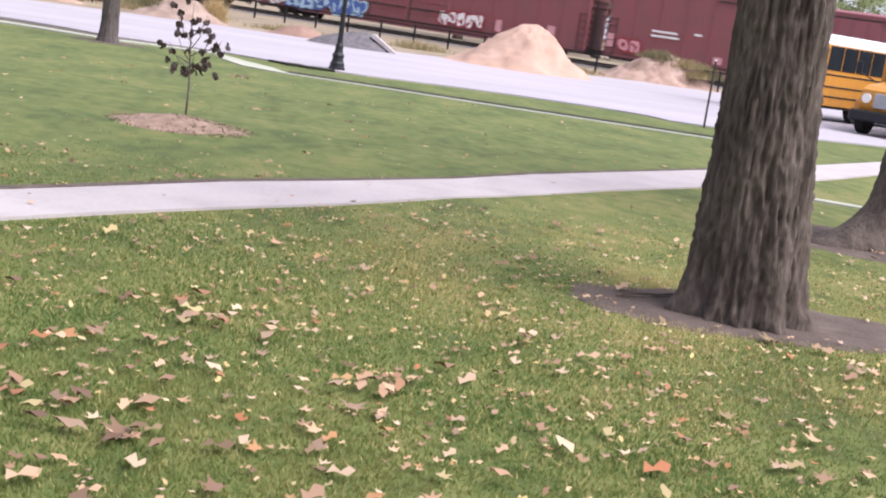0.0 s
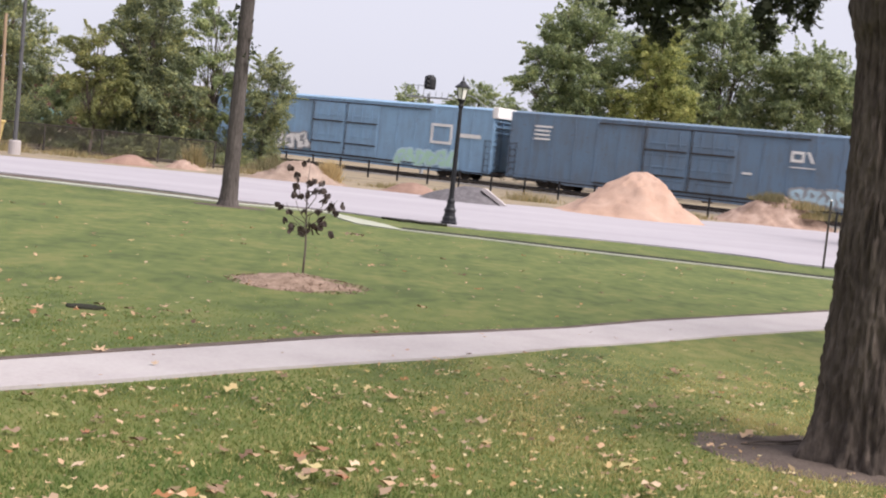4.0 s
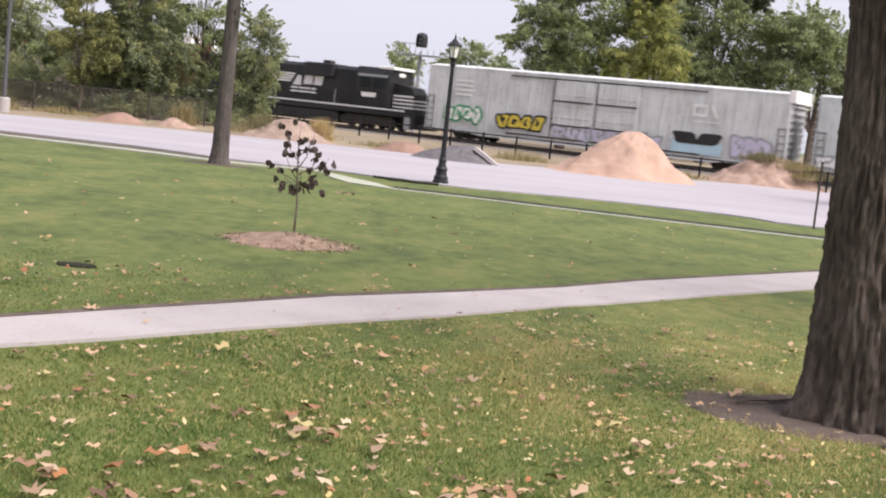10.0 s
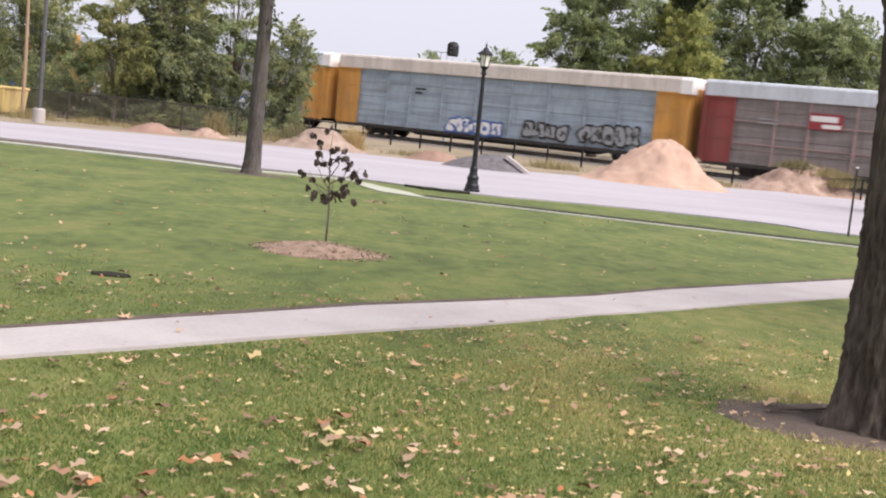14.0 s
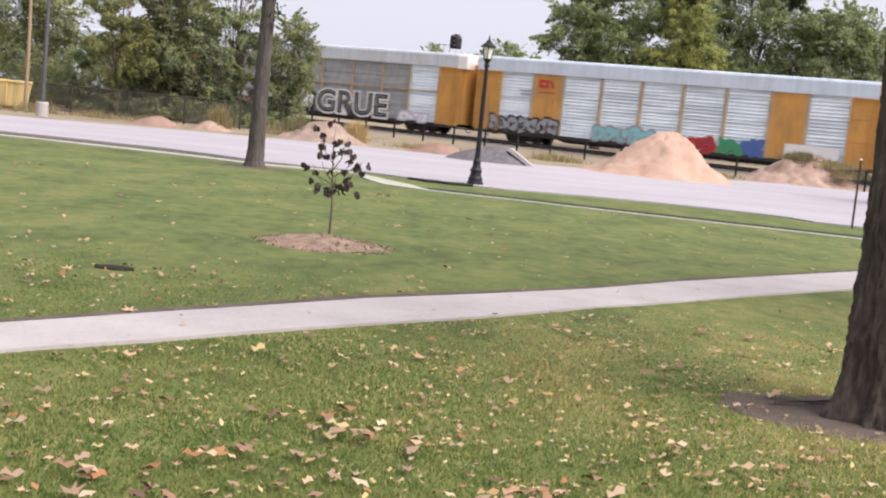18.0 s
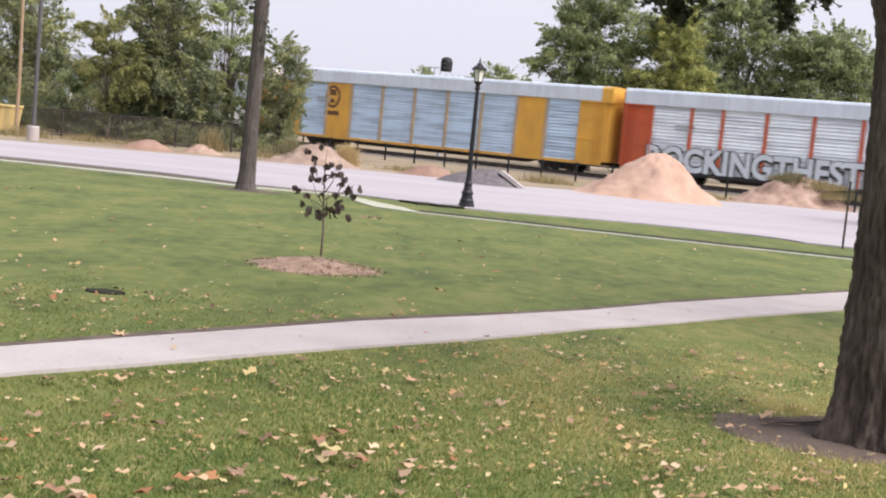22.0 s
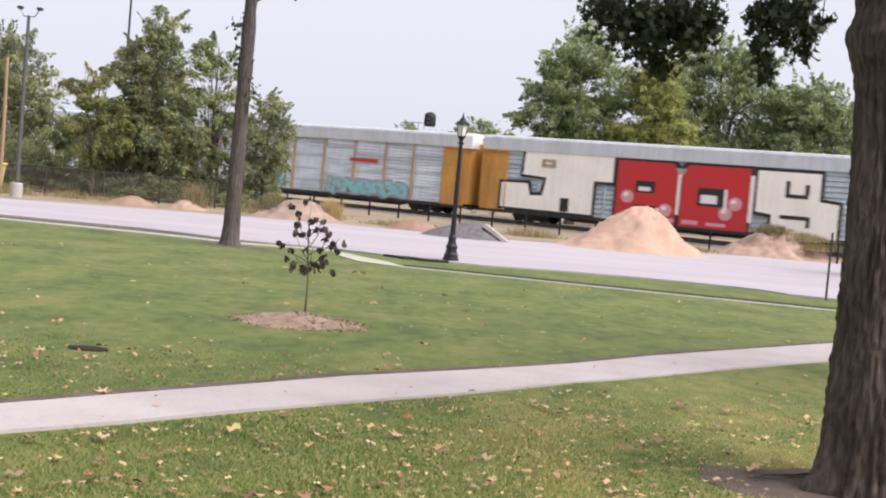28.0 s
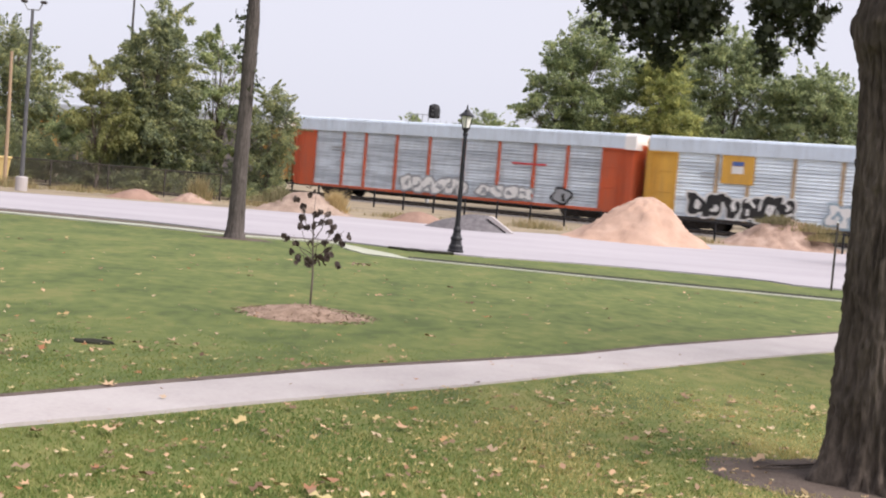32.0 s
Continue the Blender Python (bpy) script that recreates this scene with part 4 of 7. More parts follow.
sapling = thing("sapling", "young tree with sparse dark purple-brown leaves", "sapling", at=SAP, group="park trees")
g = Geo()
g.tube([(0, 0, -0.02), (0.005, 0, 0.4), (-0.02, 0, 0.8), (-0.045, 0, 1.2), (-0.03, 0, 1.52)], [0.015, 0.013, 0.010, 0.006, 0.002], 8)
twigs = []
rng = np.random.default_rng(92)
for z, dx, dz in ((0.62, -0.30, 0.32), (0.60, 0.26, 0.22), (0.66, 0.36, 0.38), (0.72, -0.22, 0.42), (0.8, 0.28, 0.30), (0.70, -0.36, 0.22), (0.9, 0.16, 0.42), (0.95, -0.20, 0.36), (0.58, 0.10, 0.10), (0.56, -0.12, 0.12), (1.05, 0.14, 0.22), (0.64, 0.05, 0.3)):
    dy = rng.uniform(-0.25, 0.25)
    p = [(-0.01, 0, z), (dx * 0.55, dy * 0.5, z + dz * 0.35), (dx, dy, z + dz)]
    twigs.append(p)
part("trunk", g, M_BARK2, sapling, smooth=True)
for p in twigs:
    part("branch", Geo().tube(p, [0.007, 0.005, 0.002], 5), M_BARK2, sapling, smooth=True)
leaf_meshes = []
for k in range(5):
    gg = Geo()
    s = 0.5 + 0.1 * k
    gg.add([(0, 0, 0), (0.052, -0.01, -0.03), (0.058, 0.012, -0.075), (0.03, 0.02, -0.11), (0, 0.006, -0.135), (-0.032, 0.02, -0.108), (-0.058, 0.012, -0.07), (-0.05, -0.008, -0.028), (0, 0.022, -0.06)],
           [(0, 1, 8), (1, 2, 8), (2, 3, 8), (3, 4, 8), (4, 5, 8), (5, 6, 8), (6, 7, 8), (7, 0, 8)])
    leaf_meshes.append(mesh_of("leaf", gg, M_PURPLE))
SPRIG = ((-28, 137), (-8, 144), (-19, 128), (-17, 114), (-19, 103), (-7, 102), (-1, 118), (6, 122), (0, 107), (8, 110), (18, 120), (19, 110), (25, 105), (19, 97), (29, 96), (27, 88), (43, 94), (37, 84), (-40, 88), (-34, 84), (-24, 79), (-28, 69), (-4, 82), (13, 83), (17, 74), (20, 70), (-17, 64), (33, 58))
spots = []
for u, v in SPRIG:
    for k in range(3 if v > 60 and abs(u) > 30 else 4):
        spots.append([u / 100 - 0.01 + rng.normal(0, 0.012), rng.normal(0, 0.12), v / 100 + 0.06 + rng.normal(0, 0.012)])
spots += [[rng.normal(-0.02, 0.075), rng.normal(0, 0.09), rng.uniform(0.60, 0.72)] for _ in range(20)]
for i, q in enumerate(spots):
    k = rng.uniform(0.48, 0.80)
    part("leaf", leaf_meshes[i % 5], None, sapling, m=pose(*q, rng.uniform(-50, 50), rng.uniform(-40, 40), rng.uniform(0, 360)) @ Matrix.Scale(k, 4))

# ---- street lamp ----
LAMP = (0.29, 31.35, 0.0)
lamp = thing("street_lamp", "black cast-iron lamp post with a glass lantern", "street lamp", at=LAMP)
part("base", Geo().lathe([(0.21, 0), (0.21, 0.05), (0.185, 0.07), (0.18, 0.16), (0.15, 0.20), (0.135, 0.30), (0.155, 0.33), (0.15, 0.37), (0.115, 0.42), (0.095, 0.52), (0.105, 0.55), (0.10, 0.60), (0.075, 0.66), (0.07, 0.75)], 16), M_BLACK, lamp)
g = Geo()
levels = []
for z, r in ((0.72, 0.066), (1.5, 0.060), (2.4, 0.052), (3.02, 0.046)):
    levels.append([((r * (1 - 0.08 * (j % 2))) * math.cos(2 * math.pi * j / 24), (r * (1 - 0.08 * (j % 2))) * math.sin(2 * math.pi * j / 24), z) for j in range(24)])
g.rings(levels)
part("shaft", g, M_BLACK, lamp)
part("collar", Geo().lathe([(0.05, 2.98), (0.075, 3.01), (0.075, 3.04), (0.05, 3.07), (0.06, 3.12), (0.10, 3.17), (0.115, 3.20)], 16), M_BLACK, lamp)
g = Geo()
for j in range(6):
    a = math.pi / 6 + j * math.pi / 3
    c, s = math.cos(a), math.sin(a)
    g.tube([(0.10 * c, 0.10 * s, 3.18), (0.165 * c, 0.165 * s, 3.50)], [0.011, 0.011], 5)
part("lantern_frame", g, M_BLACK, lamp)
for j in range(6):
    a0, a1 = math.pi / 6 + j * math.pi / 3, math.pi / 2 + j * math.pi / 3
    g = Geo().add([(0.098 * math.cos(a0), 0.098 * math.sin(a0), 3.19), (0.098 * math.cos(a1), 0.098 * math.sin(a1), 3.19), (0.160 * math.cos(a1), 0.160 * math.sin(a1), 3.495), (0.160 * math.cos(a0), 0.160 * math.sin(a0), 3.495)], [(0, 1, 2, 3)])
    pane = part("pane", g, M_LAMP, lamp, "milky lantern glass")
part("lantern_roof", Geo().lathe([(0.20, 3.49), (0.205, 3.51), (0.15, 3.56), (0.085, 3.61), (0.06, 3.66), (0.03, 3.68)], 12), M_BLACK, lamp)
part("finial", Geo().lathe([(0.012, 3.67), (0.022, 3.70), (0.03, 3.725), (0.018, 3.75), (0.006, 3.80), (0.002, 3.83)], 10), M_BLACK, lamp)
strip("mulch", M_DARK, [(-1.45, 31.3), (-1.2, 31.25), (-0.95, 31.2), (-0.7, 31.25), (-0.45, 31.0), (-0.1, 31.05), (0.25, 30.9)], [(-1.40, 31.05), (-1.15, 30.9), (-0.92, 30.5), (-0.66, 30.65), (-0.42, 30.4), (-0.1, 30.45), (0.25, 30.5)], 0.012, 0.05, "dark soil patch at the lamp post", "soil")

post = thing("sign_post", "thin dark metal post in the grass strip", "post", at=(9.31, 29.1, 0))
part("post", Geo().box(-0.022, 0.022, -0.02, 0.02, -0.1, 1.60, 0.004), M_STEEL, post)
part("cap", Geo().box(-0.028, 0.028, -0.026, 0.026, 1.595, 1.63, 0.004), M_WHITE, post)

# ---- poles, fence, signal ----
flood = thing("light_pole", "tall grey light pole with two heads on a concrete base", "light pole", at=(-17.3, 49.3, 0))
part("footing", Geo().lathe([(0.24, -0.05), (0.24, 0.52), (0.21, 0.57)], 16), M_CONC, flood, "pale round concrete footing")
part("pole", Geo().tube([(0, 0, 0.55), (0.0, 0, 4), (0, 0, 7.3)], [0.092, 0.078, 0.06], 12), M_STEELG, flood)
part("arm", Geo().tube([(-0.35, 0, 7.55), (-0.2, 0, 7.28), (0.25, 0, 7.28), (0.42, 0, 7.6)], 0.035, 6), M_GREY, flood)
for x in (-0.36, 0.43):
    part("floodlight", Geo().box(x - 0.11, x + 0.11, -0.12, 0.12, 7.54, 7.66, 0.03), M_STEEL, flood)
wood = thing("utility_pole", "plain weathered wooden pole by the fence", "utility pole", at=(-19.56, 53.6, 0))
part("pole", Geo().tube([(0, 0, -0.1), (0.0, 0, 3), (-0.05, 0, 5.9)], [0.088, 0.078, 0.066], 10), M_POLE, wood)
mast = thing("mast", "thin tall grey pole behind the trees", "pole", at=(-21.5, 80, 0))
part("pole", Geo().tube([(0, 0, 0), (0, 0, 7), (0, 0, 14.5)], [0.11, 0.09, 0.06], 8), M_STEEL, mast)

yellow = thing("dumpster", "yellow steel dumpster behind the fence", "dumpster", at=(-21.75, 55.2, 0), turn=4)
part("body", Geo().prism([(-1.5, 0.12), (1.4, 0.12), (1.55, 1.15), (-1.6, 1.15)], -0.9, 0.9), M_DUMP, yellow)
part("rim", Geo().box(-1.66, 1.6, -0.96, 0.96, 1.15, 1.27, 0.03), M_DUMP, yellow)
for x in (-1.0, -0.35, 0.3, 0.95):
    part("rib", Geo().box(x - 0.05, x + 0.05, -0.97, -0.88, 0.15, 1.15, 0.01), M_DUMP, yellow)
part("skid", Geo().box(-1.4, 1.35, -0.7, 0.7, 0.0, 0.13, 0.01), M_STEEL, yellow)

# low dark rail fence along the railway
FENCE_OFF = -11.5
fence = thing("fence", "low dark metal rail fence beside the railway", "fence", at=on_track(0, FENCE_OFF), turn=TRACK_A)
fpost = mesh_of("post", Geo().box(-0.045, 0.045, -0.045, 0.045, -0.1, 1.0, 0.01), M_BLACK)
for i in range(46):
    part("post", fpost, None, fence, m=pose(-44 + i * 2.1, 0, 0))
for z in (0.5, 0.92):
    part("rail", Geo().box(-46, 54, -0.02, 0.02, z - 0.035, z + 0.035, 0.005), M_BLACK, fence)

# chain-link fence before the left trees
link = thing("chain_link_fence", "dark chain-link fence before the trees", "fence", at=(-34, 54.5, 0), turn=8)
for i in range(10):
    part("post", Geo().tube([(i * 2.6, 0, -0.1), (i * 2.6, 0, 1.28)], 0.04, 8), M_STEEL, link)
for z in (0.08, 1.24):
    part("rail", Geo().tube([(0, 0, z), (23.4, 0, z)], 0.028, 6), M_STEEL, link)
rows_v = []
for i in range(230):
    for s in (-1, 1):
        x = i * 0.1017
        rows_v.append([(x - 0.012, 0, 0.08), (x + 0.012, 0, 0.08), (x + s * 0.6 + 0.012, 0, 1.24), (x + s * 0.6 - 0.012, 0, 1.24)])
part("mesh", soup("mesh", np.array(rows_v), [(0, 1, 2, 3)], M_STEEL), M_STEEL, link, "dark wire mesh")

signal = thing("railway_signal", "black railway signal head on a gantry behind the train", "railway signal", at=(-1.7, 96.5, 0), turn=TRACK_A)
part("mast", Geo().tube([(0, 0, 0), (0, 0, 6.4)], [0.16, 0.13], 10), M_GREY, signal)
part("walkway", Geo().box(-1.9, 2.1, -0.5, 0.5, 6.05, 6.15, 0.01), M_GREY, signal)
for i in range(8):
    part("railing_post", Geo().box(-1.9 + i * 0.57 - 0.02, -1.9 + i * 0.57 + 0.02, -0.5, -0.46, 6.15, 7.0 - 0.45 * (i > 3)), M_GREY, signal)
part("railing", Geo().box(-1.9, 0.2, -0.5, -0.46, 6.95, 7.0), M_GREY, signal)
part("signal_head", Geo().lathe([(0.42, 6.75), (0.46, 6.9), (0.46, 7.5), (0.38, 7.72), (0.25, 7.84), (0.05, 7.88)], 20), M_SIGNAL, signal)
for z in (6.98, 7.3, 7.62):
    part("hood", Geo().tube([(0.1, -0.40, z), (0.1, -0.75, z - 0.03)], 0.14, 12), M_SIGNAL, signal)
part("cable", Geo().tube([(2.0, 0, 6.3), (3.2, -0.2, 6.55), (4.4, -0.4, 6.35), (5.6, -0.6, 5.7)], 0.045, 6), M_GREY, signal)


# ---- the train ----
BODY_AR, BODY_BOX = 25.9, 24.2
NEAR_Y = -1.53
TRAIN = []                                     # (thing, place along the track at 16 s)

P_ROOF = paint("rack_roof_pale", (0.60, 0.68, 0.78), 0.18)
P_ROOFC = paint("rack_roof_cream", (0.66, 0.60, 0.55), 0.25)
P_ROOFD = paint("rack_roof_grey", (0.56, 0.60, 0.65), 0.2)
# dark colour stands in for the shade inside the racks
P_INNER = paint("interior_shade", (0.10, 0.105, 0.115), 0.4, 0.8)
P_LOUV = paint("galvanised_louvres", (0.80, 0.88, 0.95), 0.14, 0.5, band=0.45)
P_LOUVS = paint("sky_blue_louvres", (0.55, 0.70, 0.86), 0.16, 0.45, band=0.5)
P_LOUVD = paint("dull_grey_panels", (0.36, 0.375, 0.39), 0.38, 0.6, band=0.35)
P_LOUVB = paint("blue_grey_panels", (0.33, 0.40, 0.47), 0.35, 0.55, band=0.35)
P_LOUVM = paint("mid_grey_louvres", (0.62, 0.68, 0.74), 0.28, 0.55, band=0.5)
P_LOUVH = paint("worn_pale_louvres", (0.70, 0.76, 0.82), 0.24, 0.5, band=0.5)
P_PINKG = paint("faded_pink_ribs", (0.36, 0.25, 0.24), 0.4)
P_LOUVT = paint("teal_grey_panels", (0.52, 0.60, 0.64), 0.32, 0.55, band=0.45)
P_BROWN = paint("brown_panels", (0.20, 0.165, 0.155), 0.45, 0.65)
P_RUSTG = paint("brownish_grey_panels", (0.26, 0.225, 0.22), 0.5, 0.65, band=0.35)
P_ORANGE = paint("rack_orange_yellow", (0.58, 0.29, 0.07), 0.38)
P_YELLOW = paint("rack_yellow", (0.66, 0.36, 0.06), 0.25)
P_TAN = paint("tan_posts", (0.46, 0.33, 0.20), 0.4)
P_RED = paint("rack_orange_red", (0.50, 0.095, 0.035), 0.30)
P_DKRED = paint("rack_dark_red", (0.26, 0.055, 0.05), 0.4)
P_BOXRED = paint("box_car_red", (0.235, 0.076, 0.085), 0.32)
P_BOXBLUE = paint("box_car_blue", (0.13, 0.20, 0.29), 0.38)
P_BOXSKY = paint("box_car_light_blue", (0.22, 0.36, 0.52), 0.25)
P_BOXGREY = paint("box_car_pale_grey", (0.52, 0.55, 0.555), 0.33)
P_BOXGREY2 = paint("box_car_white_grey", (0.60, 0.61, 0.62), 0.33)
P_LOCO = paint("locomotive_black", (0.014, 0.015, 0.018), 0.15, 0.4)
SPRAY = {k: paint("spray_" + k, c, 0.12, 0.6) for k, c in dict(white=(0.74, 0.73, 0.72), cream=(0.85, 0.82, 0.76), black=(0.02, 0.02, 0.022), red=(0.50, 0.03, 0.035), cyan=(0.22, 0.52, 0.56), blue=(0.07, 0.13, 0.36), pale_blue=(0.42, 0.58, 0.68), green=(0.05, 0.28, 0.13), mint=(0.40, 0.62, 0.50), yellow=(0.60, 0.47, 0.06), pink=(0.60, 0.30, 0.33), grey=(0.30, 0.31, 0.33), dark_red=(0.28, 0.04, 0.05), lilac=(0.50, 0.47, 0.60), brown=(0.10, 0.05, 0.025), steel=(0.27, 0.36, 0.43), ice=(0.56, 0.63, 0.70)).items()}


@functools.cache
def wheelset():
    return mesh_of("wheelset", Geo().disc_y(0, 0, 0.42, -0.82, -0.69, 20).disc_y(0, 0, 0.46, -0.70, -0.66, 20).disc_y(0, 0, 0.42, 0.69, 0.82, 20).disc_y(0, 0, 0.46, 0.66, 0.70, 20).disc_y(0, 0, 0.09, -0.95, 0.95, 10), M_STEEL)


@functools.cache
def side_frame():
    g = Geo()
    for y in (-1.04, 0.88):
        g.prism([(-1.25, 0.58), (-1.25, 0.78), (-0.75, 0.92), (0.75, 0.92), (1.25, 0.78), (1.25, 0.58), (0.95, 0.55), (0.45, 0.36), (-0.45, 0.36), (-0.95, 0.55)], y, y + 0.16)
        for x in (-0.32, -0.1, 0.12, 0.32):
            g.lathe([(0.075, 0.42), (0.075, 0.8)], 8, (x, y - 0.02, 0))
        for x in (-0.9, 0.9):
            g.disc_y(x, 0.67, 0.14, y - 0.06, y + 0.2, 10)
    g.box(-0.3, 0.3, -0.95, 0.95, 0.62, 0.9, 0.03)
    return mesh_of("side_frame", g, M_STEEL)


@functools.cache
def coupler_mesh():
    g = Geo().box(0, 0.55, -0.1, 0.1, 0.78, 0.98, 0.03).box(0.42, 0.66, -0.17, 0.17, 0.74, 1.02, 0.05)
    g.tube([(0.1, -0.5, 0.75), (0.35, -0.5, 0.5), (0.6, -0.45, 0.62)], 0.03, 6)
    return mesh_of("coupler", g, M_STEEL)


def running_gear(car, half, at, axles=(-0.9, 0.9)):
    for x in (-at, at):
        truck = part("truck", side_frame(), None, car, m=pose(x, 0, 0))
        for a in axles:
            part("wheelset", wheelset(), None, truck, m=pose(a, 0, 0.67))
    part("coupler", coupler_mesh(), None, car, m=pose(half, 0, 0))
    part("coupler", coupler_mesh(), None, car, m=pose(-half, 0, 0, 0, 0, 180))


def ladder(x, z0, z1, y, w=0.42):
    g = Geo()
    for dx in (-w / 2, w / 2):
        g.box(x + dx - 0.02, x + dx + 0.02, y - 0.05, y - 0.015, z0, z1)
    n = int((z1 - z0) / 0.36)
    for i in range(n + 1):
        z = z0 + 0.06 + (z1 - z0 - 0.12) * i / n
        g.box(x - w / 2, x + w / 2, y - 0.065, y - 0.035, z - 0.018, z + 0.018)
    return g


@functools.cache
def louvre_mesh(w, mat_name, ridges, depth):
    """A bay of tilted slats over shaded recesses, or of nearly flat sheets where they are few; one folded sheet."""
    z0, z1 = 0.98, 4.82
    top, back = (0.80, 0.018) if ridges > 8 else (0.965, 0.004)
    fold = []
    for i in range(ridges):
        h = (z1 - z0) / ridges
        a = z0 + h * i
        fold += [(-depth, a + h * 0.02), (-depth * 0.85, a + h * 0.10), (0.0, a + h * top), (back, a + h * (top + 0.01)), (back, a + h * 0.995)]
    g = Geo().prism(fold + [(0.06, z1), (0.06, z0)], -w / 2, w / 2, "x")
    return mesh_of("side_panel", g, bpy.data.materials[mat_name])


def flat_text(text, mat, parent, x, z, y, size, thick=0.0, label="", squeeze=1.0, grow=0.0):
    """Painted lettering, standing on (x, z) of a car's near side."""
    cu = bpy.data.curves.new("lettering", "FONT")
    cu.body, cu.size, cu.offset, cu.extrude = text, size, grow, 0.002
    tmp = bpy.data.objects.new("tmp", cu)
    scene.collection.objects.link(tmp)
    bpy.context.view_layer.update()
    me = bpy.data.meshes.new_from_object(tmp.evaluated_get(bpy.context.evaluated_depsgraph_get()))
    bpy.data.objects.remove(tmp)
    me.materials.clear()
    me.materials.append(mat)
    ob = new("lettering", me)
    ob.parent = parent
    ob.matrix_local = Matrix.Translation((x, y, z)) @ pose(0, 0, 0, 90) @ Matrix.Diagonal((squeeze, 1, 1, 1))
    return tagged(ob, label) if label else ob


def plates(name, polys, mat, parent, y, label="", th=0.006):
    """Flat painted shapes on a car's near side, each a part; polys of (x, z)."""
    for i, p in enumerate(polys):
        part(name, Geo().prism(p, y - 0.0015 * i, y + th), mat, parent, label)


def rect(x0, x1, z0, z1, k=0.0):
    return [(x0, z0), (x1, z0), (x1 + k, z1), (x0 + k, z1)]


def ribbon(g, pts, th, y0, y1):
    """A brush stroke with blunt round ends along a line of (x, z)."""
    for i, (a, b) in enumerate(zip(pts, pts[1:])):
        d = Vector((b[0] - a[0], b[1] - a[1]))
        if d.length < 1e-6:
            continue
        d.normalize()
        n = Vector((-d.y, d.x)) * th / 2
        e = d * th / 2
        p, q = Vector(a), Vector(b)
        ring = [p + n, p + n * 0.6 - e * 0.75, p - e, p - n * 0.6 - e * 0.75, p - n, q - n, q - n * 0.6 + e * 0.75, q + e, q + n * 0.6 + e * 0.75, q + n]
        g.prism([tuple(k) for k in ring], y0 - 0.0007 * i, y1)


def tag(parent, x0, x1, z0, z1, n, fill, edge, seed, y=-1.615, label="spray-painted lettering that cannot be read"):
    """Unreadable graffiti: swollen overlapping shapes with a painted edge and short strokes inside."""
    rng = random.Random(seed)
    w, h = (x1 - x0) / n, z1 - z0
    for i in range(n):
        cx, cz = x0 + w * (i + 0.5), z0 + h * (0.5 + rng.uniform(-0.07, 0.07))
        hw, hh, lean = w * rng.uniform(0.38, 0.50), h * rng.uniform(0.40, 0.56), rng.uniform(-0.25, 0.35)
        lobe, turn, bite = rng.choice((2, 3, 4)), rng.uniform(0, 6.28), rng.uniform(0.14, 0.32)

        def blob(e):
            pts = []
            for k in range(22):
                a = 2 * math.pi * k / 22
                r = (abs(math.cos(a)) ** 3.2 + abs(math.sin(a)) ** 3.2) ** (-1 / 3.2) * (1 + bite * math.sin(lobe * a + turn))
                u, v = (hw + e) * r * math.cos(a), (hh + e) * r * math.sin(a)
                pts.append((cx + u + lean * v * min(1.0, w), cz + max(-hh - e, min(hh + e, v))))
            return pts
        step = 0.0015 * (i % 3)
        letter = part("graffiti_letter", Geo().prism(blob(0.0), y - 0.010 - step, y), SPRAY[fill], parent, label)
        part("outline", Geo().prism(blob(0.13), y - 0.003 - step * 0.3, y + 0.006), SPRAY[edge], letter)
        for _ in range(rng.choice((2, 3))):
            a, r = rng.uniform(0, 6.28), rng.uniform(0.15, 0.5)
            p, q = Vector((cx + hw * r * math.cos(a), cz + hh * r * math.sin(a))), Vector((cx + hw * rng.uniform(-0.55, 0.55), cz + hh * rng.uniform(-0.75, 0.75)))
            mid = (p + q) / 2 + Vector((rng.uniform(-0.2, 0.2) * w, rng.uniform(-0.2, 0.2) * h))
            g = Geo()
            ribbon(g, [tuple(p), tuple(mid), tuple(q)], min(0.16, 0.15 * w), y - 0.018 - step, y - 0.006)
            part("mark", g, SPRAY[edge], letter)


